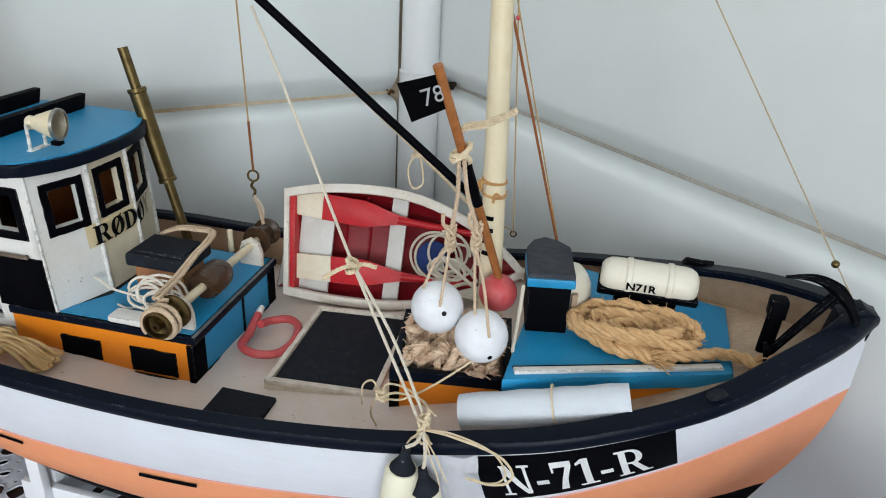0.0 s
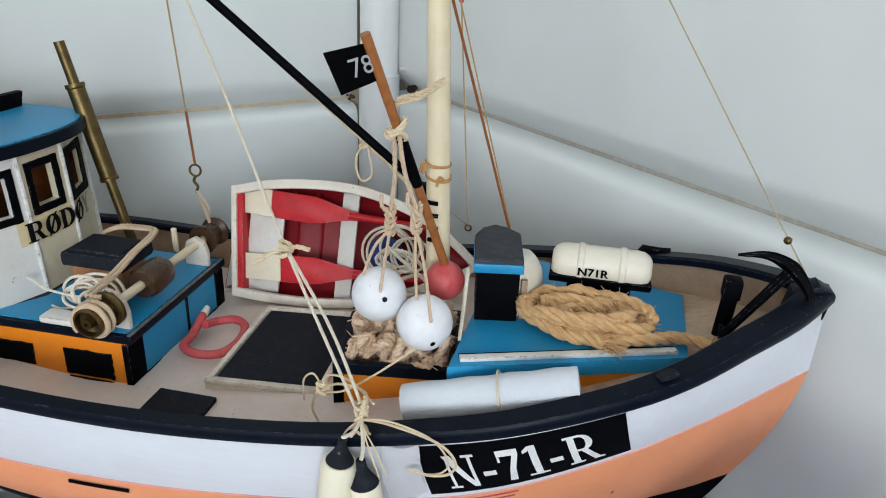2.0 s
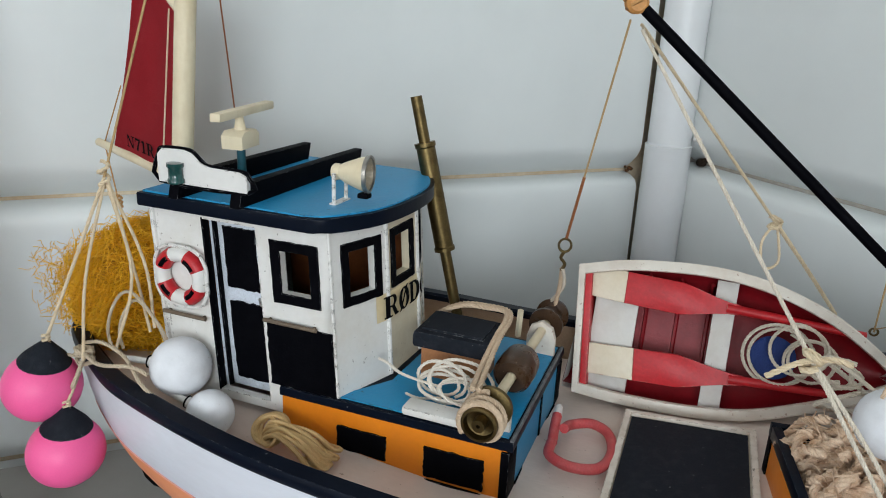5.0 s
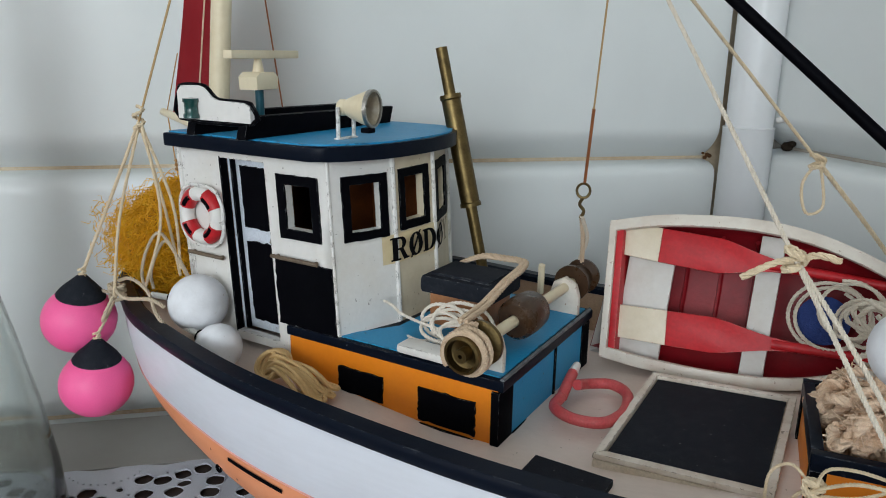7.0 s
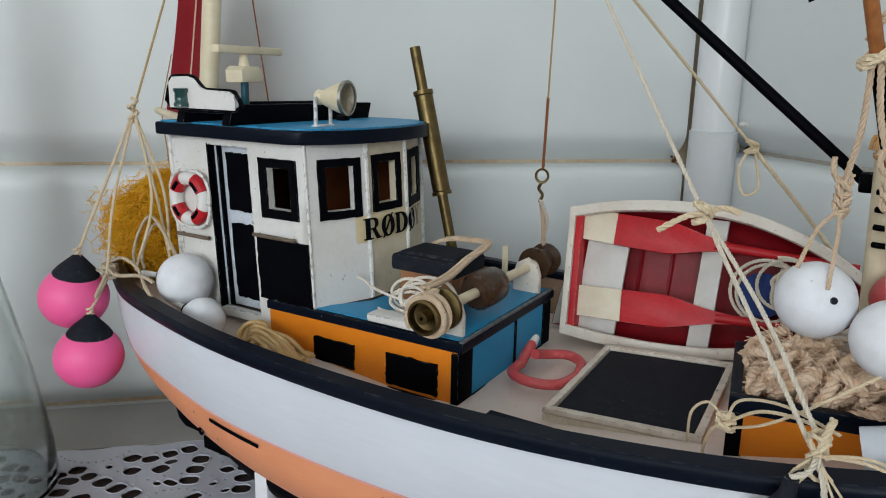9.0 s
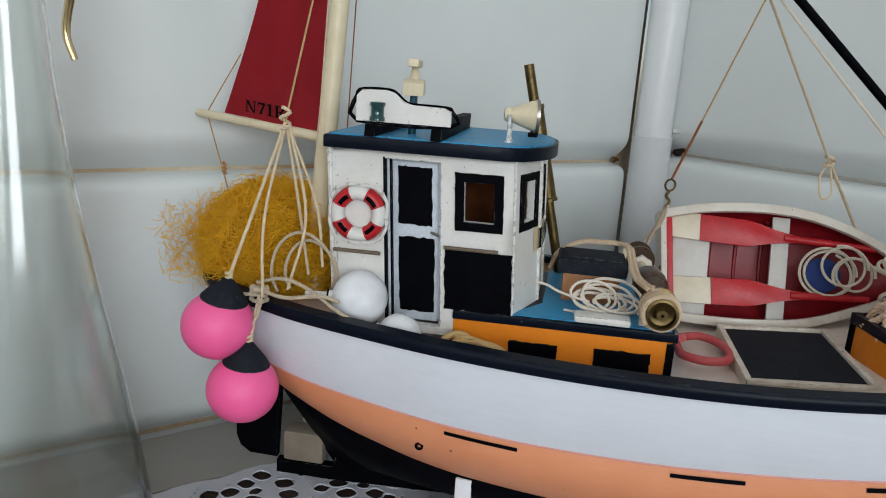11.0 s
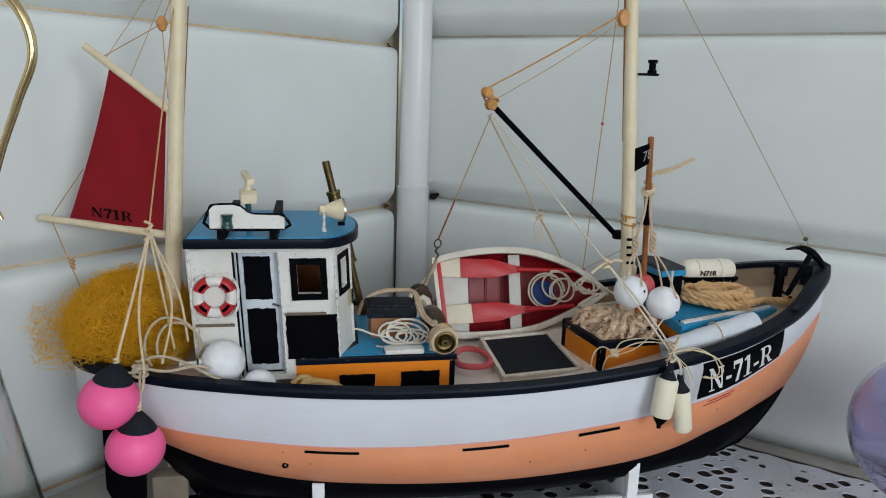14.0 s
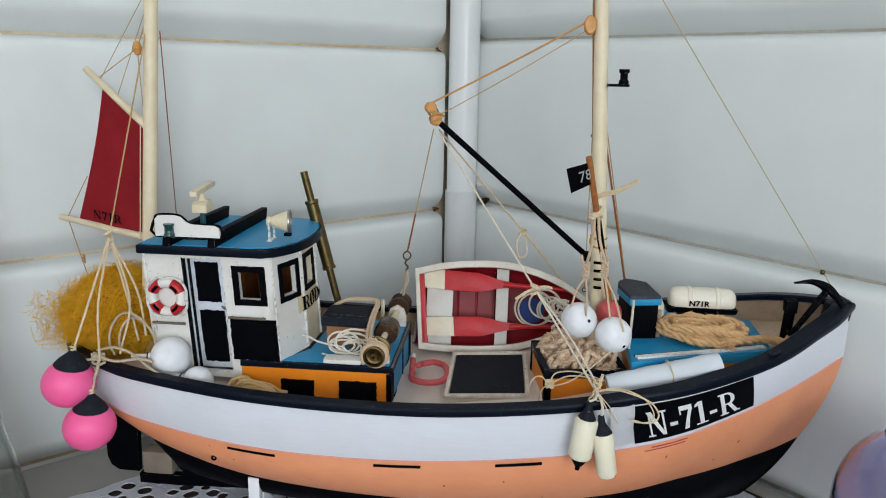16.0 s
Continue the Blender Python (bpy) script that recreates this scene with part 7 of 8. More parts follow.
for k in range(2):
    o = 0.0036 * k
    line("cream_cord", smooth([(wx - 0.006 - o, -0.071, wz + 0.0130), (-0.0850 - o, -0.036, 0.2225), (-0.0870 - 0.8 * o, -0.006, 0.2282), (-0.0870 - 0.8 * o, 0.014, 0.2312), (-0.0925 - 0.5 * o, 0.0290 - 0.7 * o, 0.2318), (-0.1060, 0.0325 - o, 0.2312), (-0.1260, 0.0310 - o, 0.2300), (-0.1430, 0.0270 - o, 0.2210), (-0.1490, 0.0210 - o, 0.2080)], 6), 0.0018, TANCORD, "cream cord led from the winch round the lid", "cord", True)
line("winch_peg", [(-0.090, 0.050, 0.205), (-0.0885, 0.047, 0.226)], 0.0024, SPAR, "short pale wooden peg by the winch", "peg")

# coil of tan cord by the casing
hank = thing("tan_cord_coil", (-0.19, -0.088, 0.163), "tan cord coiled on deck beside the casing", "cord")
TANWAX = material("tan_waxed_cord", (0.68, 0.46, 0.21), 0.5, dirt=(0.48, 0.28, 0.10), amount=0.5, scale=120, grain=1500, bump=0.3)
rnd = random.Random(33)
for q in range(5):
    c = Vector((-0.2080 + rnd.uniform(-0.0025, 0.0030), -0.0900 + rnd.uniform(-0.004, 0.003), 0.1745))
    r_, lean, turn = rnd.uniform(0.0085, 0.0115), rnd.uniform(0.6, 1.2), rnd.uniform(-0.5, 0.4)
    pts = []
    for k in range(14):
        a = TAU * k / 14
        u, v = r_ * math.cos(a), 0.85 * r_ * math.sin(a)
        pts.append(c + Vector((u * math.cos(turn), u * math.sin(turn) + v * math.cos(lean), v * math.sin(lean))))
    part("loop", tube(bmesh.new(), smooth(pts, 3, True), 0.0016, 7, True), TANWAX, hank)
for q in range(9):
    out = q / 8
    end_ = Vector((-0.1660 - 0.012 * rnd.random(), -0.1010 + 0.020 * out, 0.1640 + 0.0012 * (q % 3)))
    top_ = Vector((-0.2010 + rnd.uniform(-0.004, 0.004), -0.0960 + 0.009 * out, 0.1770 + rnd.uniform(-0.002, 0.0045)))
    part("strand", tube(bmesh.new(), smooth([(-0.2130, -0.0920 + 0.003 * out, 0.1665), top_, top_.lerp(end_, 0.55) + Vector((0.002, -0.002 + 0.003 * out, 0.0042)), end_, end_ + Vector((0.0035, 0.0030, -0.0008)), end_.lerp(top_, 0.4) + Vector((0, 0.004, -0.0035))], 5), 0.0016, 7), TANWAX, hank)

# life ring
LR = Vector((-0.2855, -0.0700, 0.2560))
ring_ob = thing("life_ring", LR, "white life ring with red and black bands on the wheelhouse wall", "life ring")
bm = bmesh.new()


def ring_arc(bm, a0, a1, r, rr, n=14):
    tube(bm, [LR + Vector((rr * math.cos(a0 + (a1 - a0) * k / n), 0, rr * math.sin(a0 + (a1 - a0) * k / n))) for k in range(n + (0 if a1 - a0 > 6.2 else 1))], r, 10, a1 - a0 > 6.2)
    return bm


part("ring", ring_arc(bm, 0, TAU, 0.0050, 0.0150, 40), CREAM, ring_ob)
for q in range(4):
    a = math.pi / 4 + q * math.pi / 2
    part("red_band", ring_arc(bmesh.new(), a - 0.40, a + 0.40, 0.0053, 0.0150), RED, ring_ob, "red painted band")
    part("black_band", ring_arc(bmesh.new(), a - 0.30, a + 0.30, 0.0017, 0.0142), BLACK, ring_ob, "thin black painted streak").location.y -= 0.0043
for q in range(4):
    a = q * math.pi / 2
    bm = bmesh.new()
    tube(bm, smooth([LR + Vector((0.0205 * math.cos(a + t), -0.0005, 0.0205 * math.sin(a + t))) + Vector((0.003 * math.cos(a + t), 0, 0.003 * math.sin(a + t))) * (math.sin(abs(t) * 2) ** 2) for t in (-0.78, -0.4, 0.0, 0.4, 0.78)], 4), 0.0013, 6)
    part("grab_line", bm, CREAM, ring_ob, "white grab line")

# white floats on the side deck
for c, r, lb in ((Vector((-0.2780, -0.0850, 0.1995)), 0.0196, "white float ball resting inside the rail"), (Vector((-0.2460, -0.0975, 0.1800)), 0.0150, "smaller white float ball inside the rail")):
    ob = thing("deck_float", c, lb, "float", "white floats on the side deck")
    part("ball", ball(bmesh.new(), c, r), FLOAT, ob)
    bm = bmesh.new()
    way = (Vector((-0.3420, -0.0990, 0.2020)) - c).normalized()
    m = Matrix.Translation(c + way * (r * 0.97)) @ way.to_track_quat("Z", "Y").to_matrix().to_4x4()
    lathe(bm, [(0, 0), (0.0036, -0.001), (0.0036, 0.003), (0.0023, 0.004), (0.0020, 0.019), (0, 0.019)], m, 14)
    part("neck", bm, CREAM, ob, "cream neck of the float")
    bm = bmesh.new()
    tube(bm, [m @ Vector((0.0036 * math.cos(TAU * k / 12), 0.0036 * math.sin(TAU * k / 12), 0.0032)) for k in range(12)], 0.0007, 5, True)
    part("neck_ring", bm, INK, ob, "thin dark ring")

# ---- stern: floats, net, ropes ----
BK = Vector((-0.3465, -0.0985, 0.1975))
TOPK = Vector((-0.3390, -0.0735, 0.3155))
for c, r, lb in ((Vector((-0.3690, -0.1150, 0.1785)), 0.0248, "pink plastic float with a black cone hanging at the stern"), (Vector((-0.3490, -0.1200, 0.1365)), 0.0245, "lower pink plastic float with a black cone at the stern")):
    ob = thing("pink_float", c, lb, "float", "pink floats at the stern")
    part("ball", ball(bmesh.new(), c, r, 32, 0.96), PINK, ob)
    lean = Vector((0.22 if c.z > 0.15 else 0.12, 0.05, 1)).normalized()
    m = Matrix.Translation(c) @ lean.to_track_quat("Z", "Y").to_matrix().to_4x4()
    bm = bmesh.new()
    lathe(bm, [(r * 0.64, r * 0.715), (r * 0.655, r * 0.76), (r * 0.54, r * 0.93), (r * 0.34, r * 1.14), (r * 0.18, r * 1.31), (r * 0.11, r * 1.38), (0, r * 1.39)], m, 26)
    part("cone", bm, PLATE, ob, "dark grey cone cap")
    tip_ = m @ Vector((0, 0, r * 1.37))
    bm = bmesh.new()
    rope(bm, smooth([tip_, tip_ + Vector((0.001, 0.002, 0.006)), tip_.lerp(TOPK if c.z > 0.15 else BK, 0.5), TOPK if c.z > 0.15 else BK], 5), 0.0012)
    rope(bm, [tip_ + Vector((0.0022 * math.cos(1.2 * a), 0.0022 * math.sin(1.2 * a), 0.0006 * a - 0.001)) for a in range(12)], 0.0010)
    part("lanyard", bm, CORD, ob, "pale knotted lanyard")
line("float_halyard", sag(TOPK, AT + Vector((-0.006, -0.006, -0.08)), 0.0), 0.0008, TAN, "tan thread from the mast to the float ropes")
for k, e in enumerate(((-0.3420, -0.1040, 0.1980), (-0.3240, -0.0620, 0.2050), (-0.3100, -0.0720, 0.2150), (-0.3300, -0.0880, 0.2000))):
    e = Vector(e)
    line("stern_rope", smooth([TOPK + Vector((0.001 * k, 0, -0.002)), TOPK.lerp(e, 0.55) + Vector((0.006 * (k - 1), 0.002 * k, 0)), e], 6), 0.0011, CORD, "pale cord hanging from the mizzen to the stern rail", "cord", True)
bm = bmesh.new()
rope(bm, [TOPK + Vector((0.0034 * math.cos(0.9 * a), 0.0034 * math.sin(0.9 * a), 0.0012 * a - 0.010)) for a in range(18)], 0.0013)
solo("stern_knot", bm, CORD, TOPK, "knot gathering the stern cords", "knot")
rnd = random.Random(8)
bm = bmesh.new()
for r0, tiltx in ((0.0265, 0.002), (0.0215, 0.008)):
    rope(bm, smooth([Vector((-0.3250 + r0 * math.cos(a) * 0.9 + tiltx, -0.0760 - 0.004 * math.sin(2 * a), 0.2130 + r0 * math.sin(a))) for a in [TAU * k / 14 - 0.6 for k in range(11)]], 3), 0.0012)
rope(bm, smooth([(-0.352, -0.098, 0.2035), (-0.325, -0.108, 0.2010), (-0.300, -0.106, 0.2040), (-0.287, -0.105, 0.2010)], 5), 0.0014)
rope(bm, smooth([(-0.350, -0.094, 0.2050), (-0.330, -0.098, 0.2110), (-0.310, -0.100, 0.2060), (-0.284, -0.112, 0.1960), (-0.262, -0.113, 0.1880)], 5), 0.0013)
rope(bm, [BK + Vector((0.0060 * math.cos(0.9 * a), 0.0045 * math.sin(0.9 * a), 0.0045 * math.sin(0.37 * a) + 0.001)) for a in range(26)], 0.0015)
rope(bm, smooth([BK, BK + Vector((-0.012, -0.006, 0.001)), BK + Vector((-0.022, -0.010, -0.001))], 4), 0.0013)
rope(bm, smooth([BK + Vector((0.004, -0.006, 0)), BK + Vector((0.004, -0.013, -0.010)), BK + Vector((-0.003, -0.016, -0.024))], 4), 0.0013)
solo("stern_rope", bm, GREYHEMP, BK, "tangled pale cord tied at the stern rail", "cord")

# yellow net heap
NC = Vector((-0.3720, -0.0060, 0.2120))
NR = Vector((0.060, 0.060, 0.052))
rnd = random.Random(5)
bm = bmesh.new()
bmesh.ops.create_icosphere(bm, subdivisions=4, radius=1.0)
for v in bm.verts:
    n_ = v.co.normalized()
    k = 0.86 + 0.14 * noise.noise(n_ * 2.3) + 0.05 * noise.noise(n_ * 9)
    v.co = NC + Vector((n_.x * NR.x, n_.y * NR.y, n_.z * NR.z)) * k
    v.co.z = max(v.co.z, deck_z(v.co.x) + 0.002)
net = thing("fishing_net", NC - Vector((0, 0, 0.04)), "heap of tangled yellow fishing net on the stern", "net")
# Core yellow is darker than the twine: the heap's shade is in it.
part("net_core", bm, material("shaded_yellow_net", (0.66, 0.34, 0.010), 0.8, dirt=(0.36, 0.16, 0.005), amount=0.9, scale=140, grain=900, bump=1.0, edge=0.45), net, "dense inner layers of the net, shade in their colour")
verts, faces = [], []


def thin(pts, r):
    """A three sided thread, straight into the lists."""
    k0 = len(verts)
    for p, (s, u) in zip(pts, frames_along(pts)):
        for j in range(3):
            verts.append(tuple(p + r * (s * math.cos(TAU * j / 3) + u * math.sin(TAU * j / 3))))
    for i in range(len(pts) - 1):
        for j in range(3):
            a, b = k0 + 3 * i + j, k0 + 3 * i + (j + 1) % 3
            faces.append((a, b, b + 3, a + 3))


for i in range(3600):
    th, ph = rnd.uniform(0, TAU), math.asin(rnd.uniform(-0.75, 1))
    n_ = Vector((math.cos(th) * math.cos(ph), math.sin(th) * math.cos(ph), math.sin(ph)))
    d = Vector((rnd.gauss(0, 1), rnd.gauss(0, 1), rnd.gauss(0, 1)))
    d = (d - n_ * d.dot(n_)).normalized()
    bend = n_.cross(d) * rnd.uniform(-0.9, 0.9)
    far = rnd.uniform(0.80, 1.02) if i < 3250 else rnd.uniform(1.0, 1.14)
    pts = []
    for k in range(11):
        t = (k / 10 - 0.5) * 0.8
        q = (n_ + d * t + bend * t * t).normalized()
        w = far + 0.045 * math.sin(26 * t + i)
        q = NC + Vector((q.x * NR.x, q.y * NR.y, q.z * NR.z)) * w
        q.z = max(q.z, deck_z(q.x) + 0.003)
        pts.append(q)
    thin(pts, 0.00026)
# loose open meshes at the net's outer side
for i in range(330):
    far = rnd.random() ** 1.5
    c = NC + Vector((-0.046 - 0.036 * far, -0.030 + rnd.uniform(-0.014, 0.020), rnd.uniform(-0.034, 0.036) * (1 - 0.35 * far)))
    pts = [c]
    d = Vector((rnd.gauss(0, 1), rnd.gauss(0, 0.5), rnd.gauss(0, 1))).normalized()
    for k in range(4):
        d = (d + Vector((rnd.gauss(0, 0.5), rnd.gauss(0, 0.3), rnd.gauss(0, 0.5)))).normalized()
        pts.append(pts[-1] + d * 0.0030)
    thin(pts, 0.00026)
me = bpy.data.meshes.new("net_twine")
me.from_pydata([tuple(Vector(v) - net.location) for v in verts], [], faces)
me.materials.append(NET)
ob = new("net_twine", me)
ob.parent = net
tagged(ob, "loose yellow net twine", "", "", "stuff")

# mizzen lines
bm = bmesh.new()
bc = Vector((-0.3325, -0.0020, 0.4970))
lathe(bm, [(0, -0.0075), (0.003, -0.006), (0.0052, 0.0), (0.003, 0.006), (0, 0.0075)], Matrix.Translation(bc), 12)
solo("mizzen_block", bm, BLOCKWOOD, bc, "small orange varnished block at the mizzen mast", "block")
line("gaff_line", sag(GAFF_A.lerp(GAFF_F, 0.18), bc, 0.0), 0.0005, TAN, "thin tan line to the gaff")
line("gaff_line", sag(GAFF_A.lerp(GAFF_F, 0.22), AT + Vector((-0.006, 0, -0.05)), 0.0), 0.0004, TAN, "thin tan line to the gaff")
line("gaff_line", sag(GAFF_A.lerp(GAFF_F, 0.50), AT + Vector((-0.006, 0, -0.06)), 0.0), 0.0004, TAN, "thin tan line to the gaff")
line("gaff_line", sag((-0.3300, -0.004, 0.4300), bc, 0.0), 0.0005, TAN, "thin tan line beside the mizzen mast")
line("block_line", sag(bc, AT + Vector((-0.004, -0.004, -0.07)), 0.0), 0.0007, TAN, "thin tan line from the block")
line("sheet_line", sag((-0.4520, 0.0370, 0.3110), (-0.4160, 0.0240, 0.3600), 0.0), 0.0005, BROWNCORD, "thin brown line at the sail's edge")
line("sheet_line", sag((-0.4520, 0.0370, 0.3060), (-0.4260, 0.0240, 0.2400), 0.0), 0.0006, BROWNCORD, "thin brown sheet below the sail boom")
bm = bmesh.new()
rope(bm, [Vector((-0.4330, 0.0280, 0.2590)) + Vector((0.0018 * math.cos(1.2 * a), 0.0018 * math.sin(1.2 * a), 0.0007 * a)) for a in range(16)], 0.0010)
solo("sheet_knot", bm, BROWNCORD, (-0.4330, 0.0280, 0.2590), "brown knot in the mizzen sheet", "knot")
line("mizzen_stay", sag((-0.3095, 0.0025, 0.5140), (-0.3490, 0.0950, 0.1960), 0.0), 0.0006, RUST, "thin dark stay from the mizzen to the far rail")
line("sail_line", sag((-0.3290, -0.0145, 0.4200), (-0.3285, -0.0340, 0.3060), 0.0), 0.0006, TANCORD, "thin tan line before the sail")

# ---- stand ----
stand = thing("boat_stand", (-0.03, 0.0, 0.0), "white painted wooden cradle under the boat", "stand")
for x in (-0.1935, 0.1265):
    for y0, y1 in ((-0.1010, -0.0935), (0.0935, 0.1010)):
        bm = bmesh.new()
        box(bm, (x - 0.0058, y0, 0.0012), (x + 0.0058, y1, 0.0800), 0.0008)
        part("post", bm, STAND, stand)
    bm = bmesh.new()
    prism(bm, [(-0.0870, 0.006), (0.0870, 0.006), (0.0870, 0.060), (0.060, 0.034), (0.0095, 0.0225), (0.0095, 0.0140), (-0.0095, 0.0140), (-0.0095, 0.0225), (-0.060, 0.034), (-0.0870, 0.060)], x - 0.005, x + 0.005, 0.0006, Matrix(((0, 0, 1, 0), (1, 0, 0, 0), (0, 1, 0, 0), (0, 0, 0, 1))))
    part("cross_board", bm, STAND, stand)
for y0, y1 in ((-0.0932, -0.0872), (0.0872, 0.0932)):
    bm = bmesh.new()
    box(bm, (-0.2175, y0, 0.0165), (0.1545, y1, 0.0385), 0.0008)
    part("rail", bm, STAND, stand)

# ---- glass things on the table ----
VX, VY = -0.470, -0.166
vase = thing("glass_vase", (VX, VY, 0.0), "tall conical clear glass vase with a gilded handle", "vase")
bm = bmesh.new()
outer = [(0.001, 0.002), (0.066, 0.002), (0.0705, 0.006), (0.0685, 0.040), (0.0600, 0.100), (0.0510, 0.150), (0.0420, 0.195), (0.0345, 0.240), (0.0275, 0.285), (0.0215, 0.340), (0.0175, 0.395), (0.0160, 0.440), (0.0170, 0.500), (0.0230, 0.540)]
inner = [(max(r - 0.0022, 0.001), z) for r, z in outer[:2:-1]] + [(0.064, 0.0065), (0.001, 0.0065)]
lathe(bm, outer + inner, Matrix.Translation((VX, VY, 0)), 48)
part("body", bm, CLEAR, vase)
bm = bmesh.new()
tube(bm, smooth([(VX + 0.0165, VY, 0.508), (VX + 0.050, VY - 0.020, 0.512), (VX + 0.082, VY - 0.030, 0.492), (VX + 0.0915, VY - 0.032, 0.462), (VX + 0.080, VY - 0.032, 0.430), (VX + 0.067, VY - 0.032, 0.396), (VX + 0.059, VY - 0.032, 0.366), (VX + 0.063, VY - 0.032, 0.350)], 8), 0.0042, 10, taper=0.0018)
part("handle", bm, GOLD, vase, "gilded curved handle")
bm = bmesh.new()
lathe(bm, [(0, 0.0), (0.046, 0.0), (0.053, 0.008), (0.054, 0.046), (0.052, 0.072), (0.042, 0.092), (0.022, 0.103), (0, 0.105)], Matrix.Translation((-0.376, -0.262, 0.001)), 36)
solo("red_velvet_dome", bm, VELVET, (-0.376, -0.262, 0.001), "round domed red velvet box on the lace", "box")

GX, GY = 0.412, -0.168
bowl = thing("glass_goblet", (GX, GY, 0.0), "round lilac tinted glass goblet standing on the lace cloth", "goblet")
bm = bmesh.new()
R_ = 0.080
outer = [(0.001, 0.002), (0.040, 0.002), (0.042, 0.005), (0.020, 0.010), (0.0075, 0.020), (0.0065, 0.040), (0.014, 0.0535)] + [(R_ * math.cos(a), 0.132 + R_ * math.sin(a)) for a in [radians(d) for d in range(-75, 56, 8)]]
inner = [((R_ - 0.0030) * math.cos(a), 0.132 + (R_ - 0.0030) * math.sin(a)) for a in [radians(d) for d in range(53, -78, -8)]] + [(0.001, 0.0552)]
lathe(bm, outer + inner, Matrix.Translation((GX, GY, 0)), 48)
part("body", bm, LILAC, bowl)
bm = bmesh.new()
rnd = random.Random(2)
for i in range(9):
    ball(bm, (GX + rnd.uniform(-0.022, 0.022), GY + rnd.uniform(-0.022, 0.022), 0.074 + rnd.uniform(0, 0.012)), 0.011, 12)
solo("red_beads", bm, VELVET, (GX, GY, 0.062), "red glass beads lying in the goblet", "beads", "", "stuff")

# ---- lace cloth ----
from mathutils.geometry import delaunay_2d_cdt

rnd = random.Random(12)
U0, V0, U1, V1 = 0.034, 0.0945, 0.965, 0.965
holes = []


def add_hole(u, v, a, b, turn, n=12, power=2.4):
    """A rounded hole, if it lies clear of the others."""
    r = max(a, b)
    if not (U0 + r + 0.006 < u < U1 - r - 0.006 and V0 + r + 0.006 < v < V1 - r - 0.006):
        return
    if u > 0.80 and v > 0.80:
        return
    for hu, hv, hr, *_ in holes:
        if abs(hu - u) < hr + r and (hu - u) ** 2 + (hv - v) ** 2 < (0.84 * (hr + r)) ** 2 and (hu - u) ** 2 + (hv - v) ** 2 < (hr + r) ** 2:
            return
    pts = []
    for k in range(n):
        t = TAU * k / n
        c, s_ = math.cos(t), math.sin(t)
        q = (abs(c) ** power + abs(s_) ** power) ** (-1 / power)
        x, y = a * q * c * rnd.uniform(0.93, 1.05), b * q * s_ * rnd.uniform(0.93, 1.05)
        pts.append((u + x * math.cos(turn) - y * math.sin(turn), v + x * math.sin(turn) + y * math.cos(turn)))
    holes.append((u, v, r, pts))


for i in range(-1, 8):
    for j in range(-1, 9):
        cu, cv = 0.075 + 0.150 * i + (0.075 if j % 2 else 0) + rnd.uniform(-0.006, 0.006), 0.085 + 0.130 * j + rnd.uniform(-0.006, 0.006)
        add_hole(cu, cv, 0.0066, 0.0046, rnd.uniform(0, 3), 12)
        for k in range(34):
            a = TAU * k / 34
            add_hole(cu + 0.0340 * math.cos(a), cv + 0.0335 * math.sin(a), 0.0013, 0.0013, 0, 6)
        for k in range(6):
            a = TAU * k / 6 + 0.35 + rnd.uniform(-0.05, 0.05)
            for q in range(4):
                r_ = 0.0465 + 0.0178 * q
                add_hole(cu + r_ * math.cos(a), cv + r_ * math.sin(a), 0.0078 * rnd.uniform(0.92, 1.05), 0.0088 * rnd.uniform(0.85, 1.05), a + rnd.uniform(-0.1, 0.1), 14, 3.0)
        for k in range(18):
            a = TAU * (k + 0.5) / 18
            add_hole(cu + 0.0470 * math.cos(a), cv + 0.0470 * math.sin(a), 0.0046, 0.0034, a, 10, 2.2)
        for k in range(26):
            a = TAU * (k + 0.3) / 26
            add_hole(cu + 0.0580 * math.cos(a), cv + 0.0580 * math.sin(a), 0.0015, 0.0015, 0, 6)
for k in range(5200):
    pu, pv = rnd.uniform(U0, U1), rnd.uniform(V0, V1)
    if noise.noise(Vector((pu * 9, pv * 9, 4.0))) > 0.08:
        add_hole(pu, pv, rnd.uniform(0.0052, 0.0085), rnd.uniform(0.0050, 0.0075), rnd.uniform(0, 3), 12, 2.8)
edge = []
n = 60
for a, b in (((U0, V0), (U1, V0)), ((U1, V0), (U1, V1)), ((U1, V1), (U0, V1)), ((U0, V1), (U0, V0))):
    edge += [(a[0] + (b[0] - a[0]) * k / n + 0.0025 * math.sin(k * 1.7) * (1 if a[0] == b[0] else 0), a[1] + (b[1] - a[1]) * k / n + 0.0025 * math.sin(k * 1.7) * (1 if a[1] == b[1] else 0)) for k in range(n)]
flat, loops = [Vector(p) for p in edge], [list(range(len(edge)))]
for *_, pts in holes:
    k = len(flat)
    flat += [Vector(p) for p in pts]
    loops.append(list(range(k, k + len(pts))))
edges = [(lp[i], lp[(i + 1) % len(lp)]) for lp in loops for i in range(len(lp))]
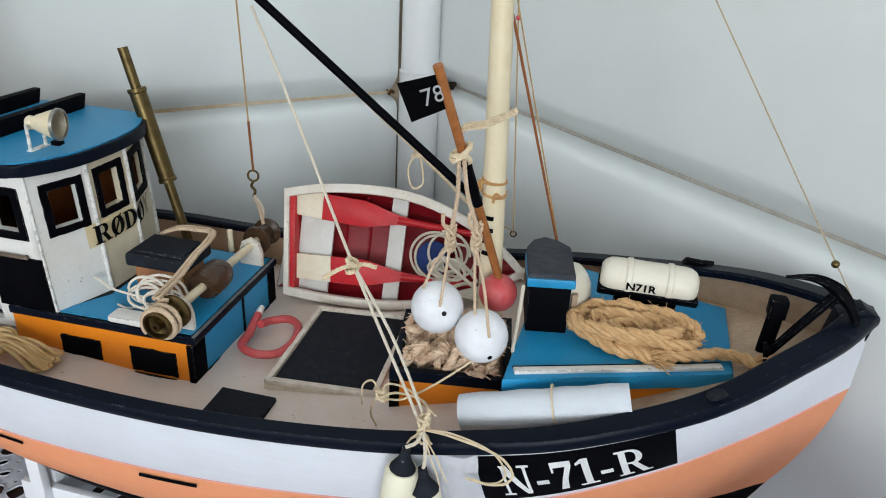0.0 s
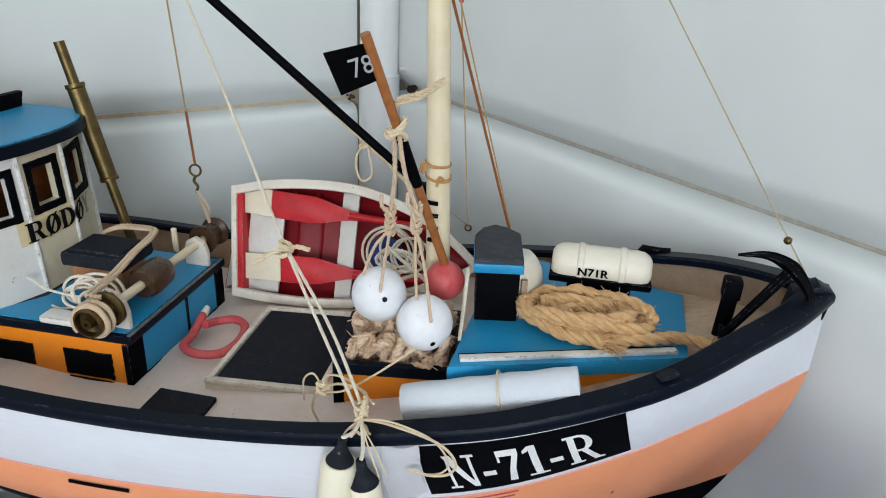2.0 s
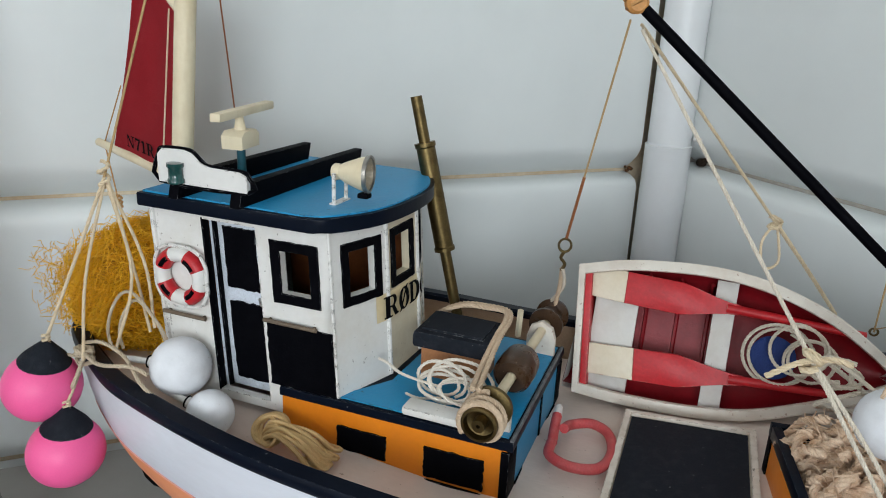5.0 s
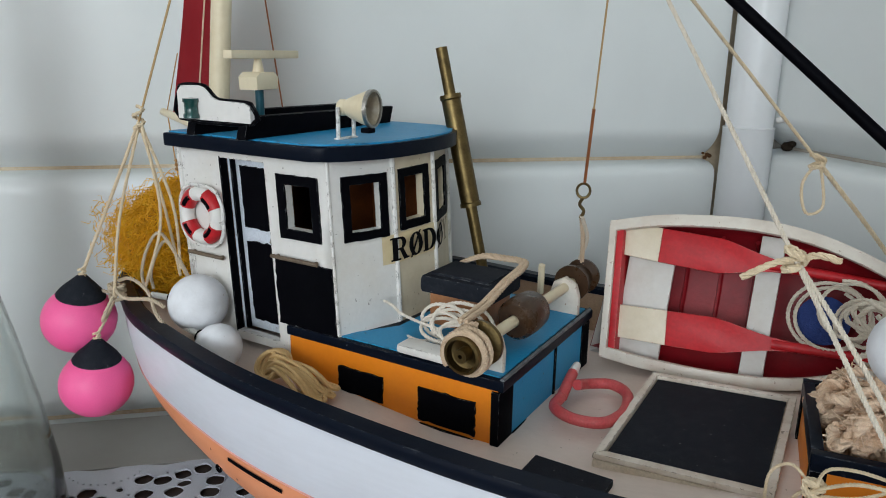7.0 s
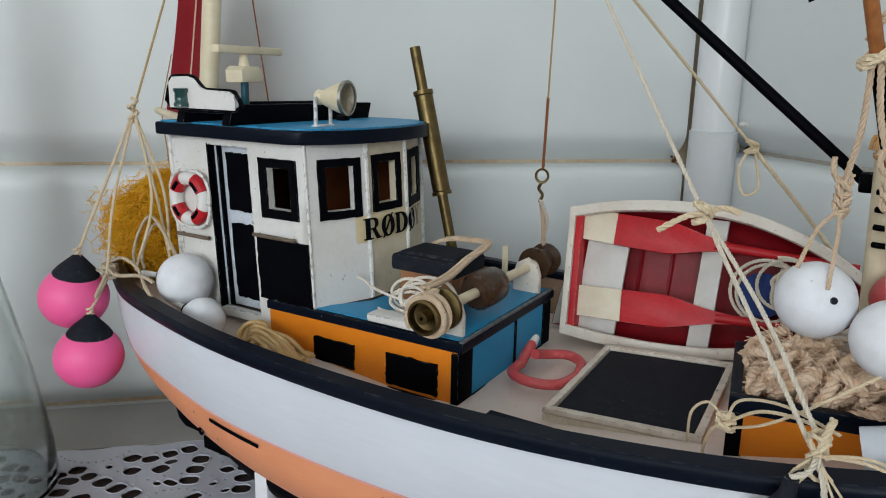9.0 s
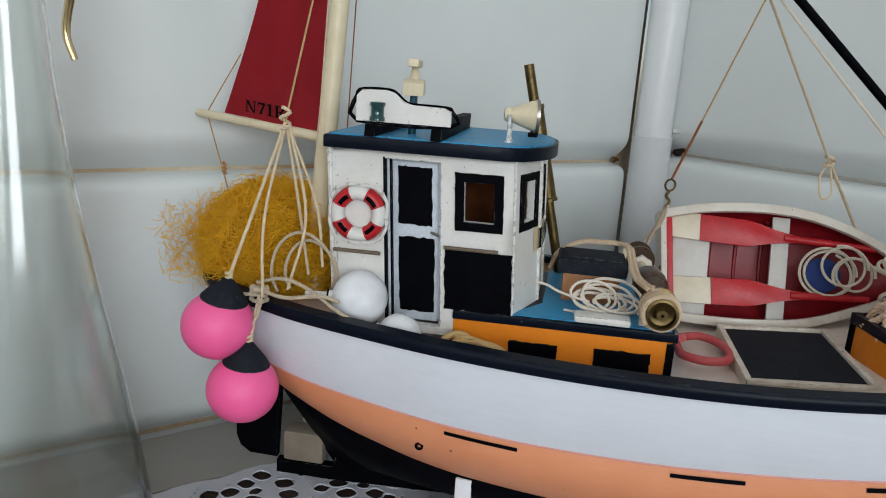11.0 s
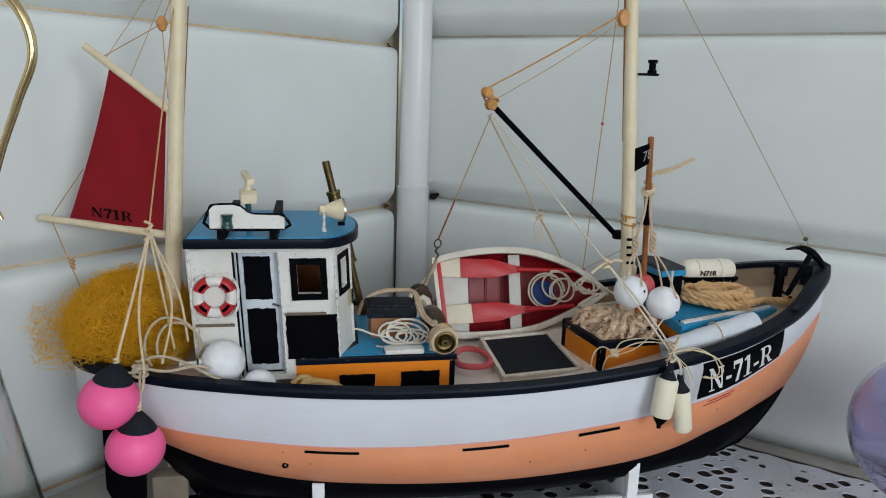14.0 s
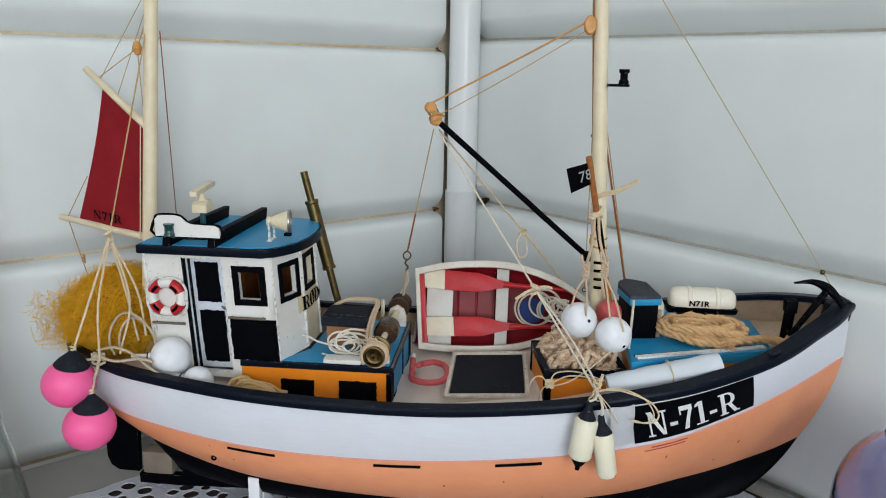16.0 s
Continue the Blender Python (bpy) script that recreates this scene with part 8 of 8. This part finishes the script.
vo, eo, fo, *_ = delaunay_2d_cdt(flat, edges, [], 2, 1e-6)
inside = []
cells = {}
for h in holes:
    cells.setdefault((int(h[0] / 0.03), int(h[1] / 0.03)), []).append(h)


def in_hole(p):
    for du in (-1, 0, 1):
        for dv in (-1, 0, 1):
            for hu, hv, hr, pts in cells.get((int(p.x / 0.03) + du, int(p.y / 0.03) + dv), ()):
                if (p.x - hu) ** 2 + (p.y - hv) ** 2 > (1.5 * hr) ** 2:
                    continue
                odd = False
                for (x0, y0), (x1, y1) in zip(pts, pts[1:] + pts[:1]):
                    if (y0 > p.y) != (y1 > p.y) and p.x < (x1 - x0) * (p.y - y0) / (y1 - y0) + x0:
                        odd = not odd
                if odd:
                    return True
    return False


for f in fo:
    c = sum((vo[i] for i in f), Vector((0, 0))) / len(f)
    if not in_hole(c):
        inside.append(f)
verts, faces = [], []
for p in vo:
    w = on_table(p.x, p.y)
    lift = 0.0005 * noise.noise(Vector((p.x * 18, p.y * 18, 0))) + 0.0004
    verts.append((w.x, w.y, 0.0005 + lift))
k0 = len(verts)
verts += [(x, y, z - 0.0012) for x, y, z in verts]
count = collections.Counter()
for f in inside:
    faces.append(tuple(f))
    faces.append(tuple(i + k0 for i in reversed(f)))
    for a, b in zip(f, (*f[1:], f[0])):
        count[(min(a, b), max(a, b))] += 1
for f in inside:
    for a, b in zip(f, (*f[1:], f[0])):
        if count[(min(a, b), max(a, b))] == 1:
            faces.append((b, a, a + k0, b + k0))
me = bpy.data.meshes.new("lace_cloth")
me.from_pydata(verts, [], faces)
me.update()
me.materials.append(LACE)
cloth = tagged(new("lace_cloth", me), "white cotton lace tablecloth spread on the brown table", "tablecloth")
bm = bmesh.new()
for *_, r, pts in [h for h in holes if h[2] > 0.0045]:
    ring_ = [Vector((on_table(*p).x, on_table(*p).y, 0.0012)) for p in pts]
    tube(bm, ring_, 0.00055, 4, True)
me = to_mesh("lace_edging", bm, LACE)
ob = new("lace_edging", me)
ob.parent = cloth
tagged(ob, "stitched rims round the lace holes", "", "", "stuff")
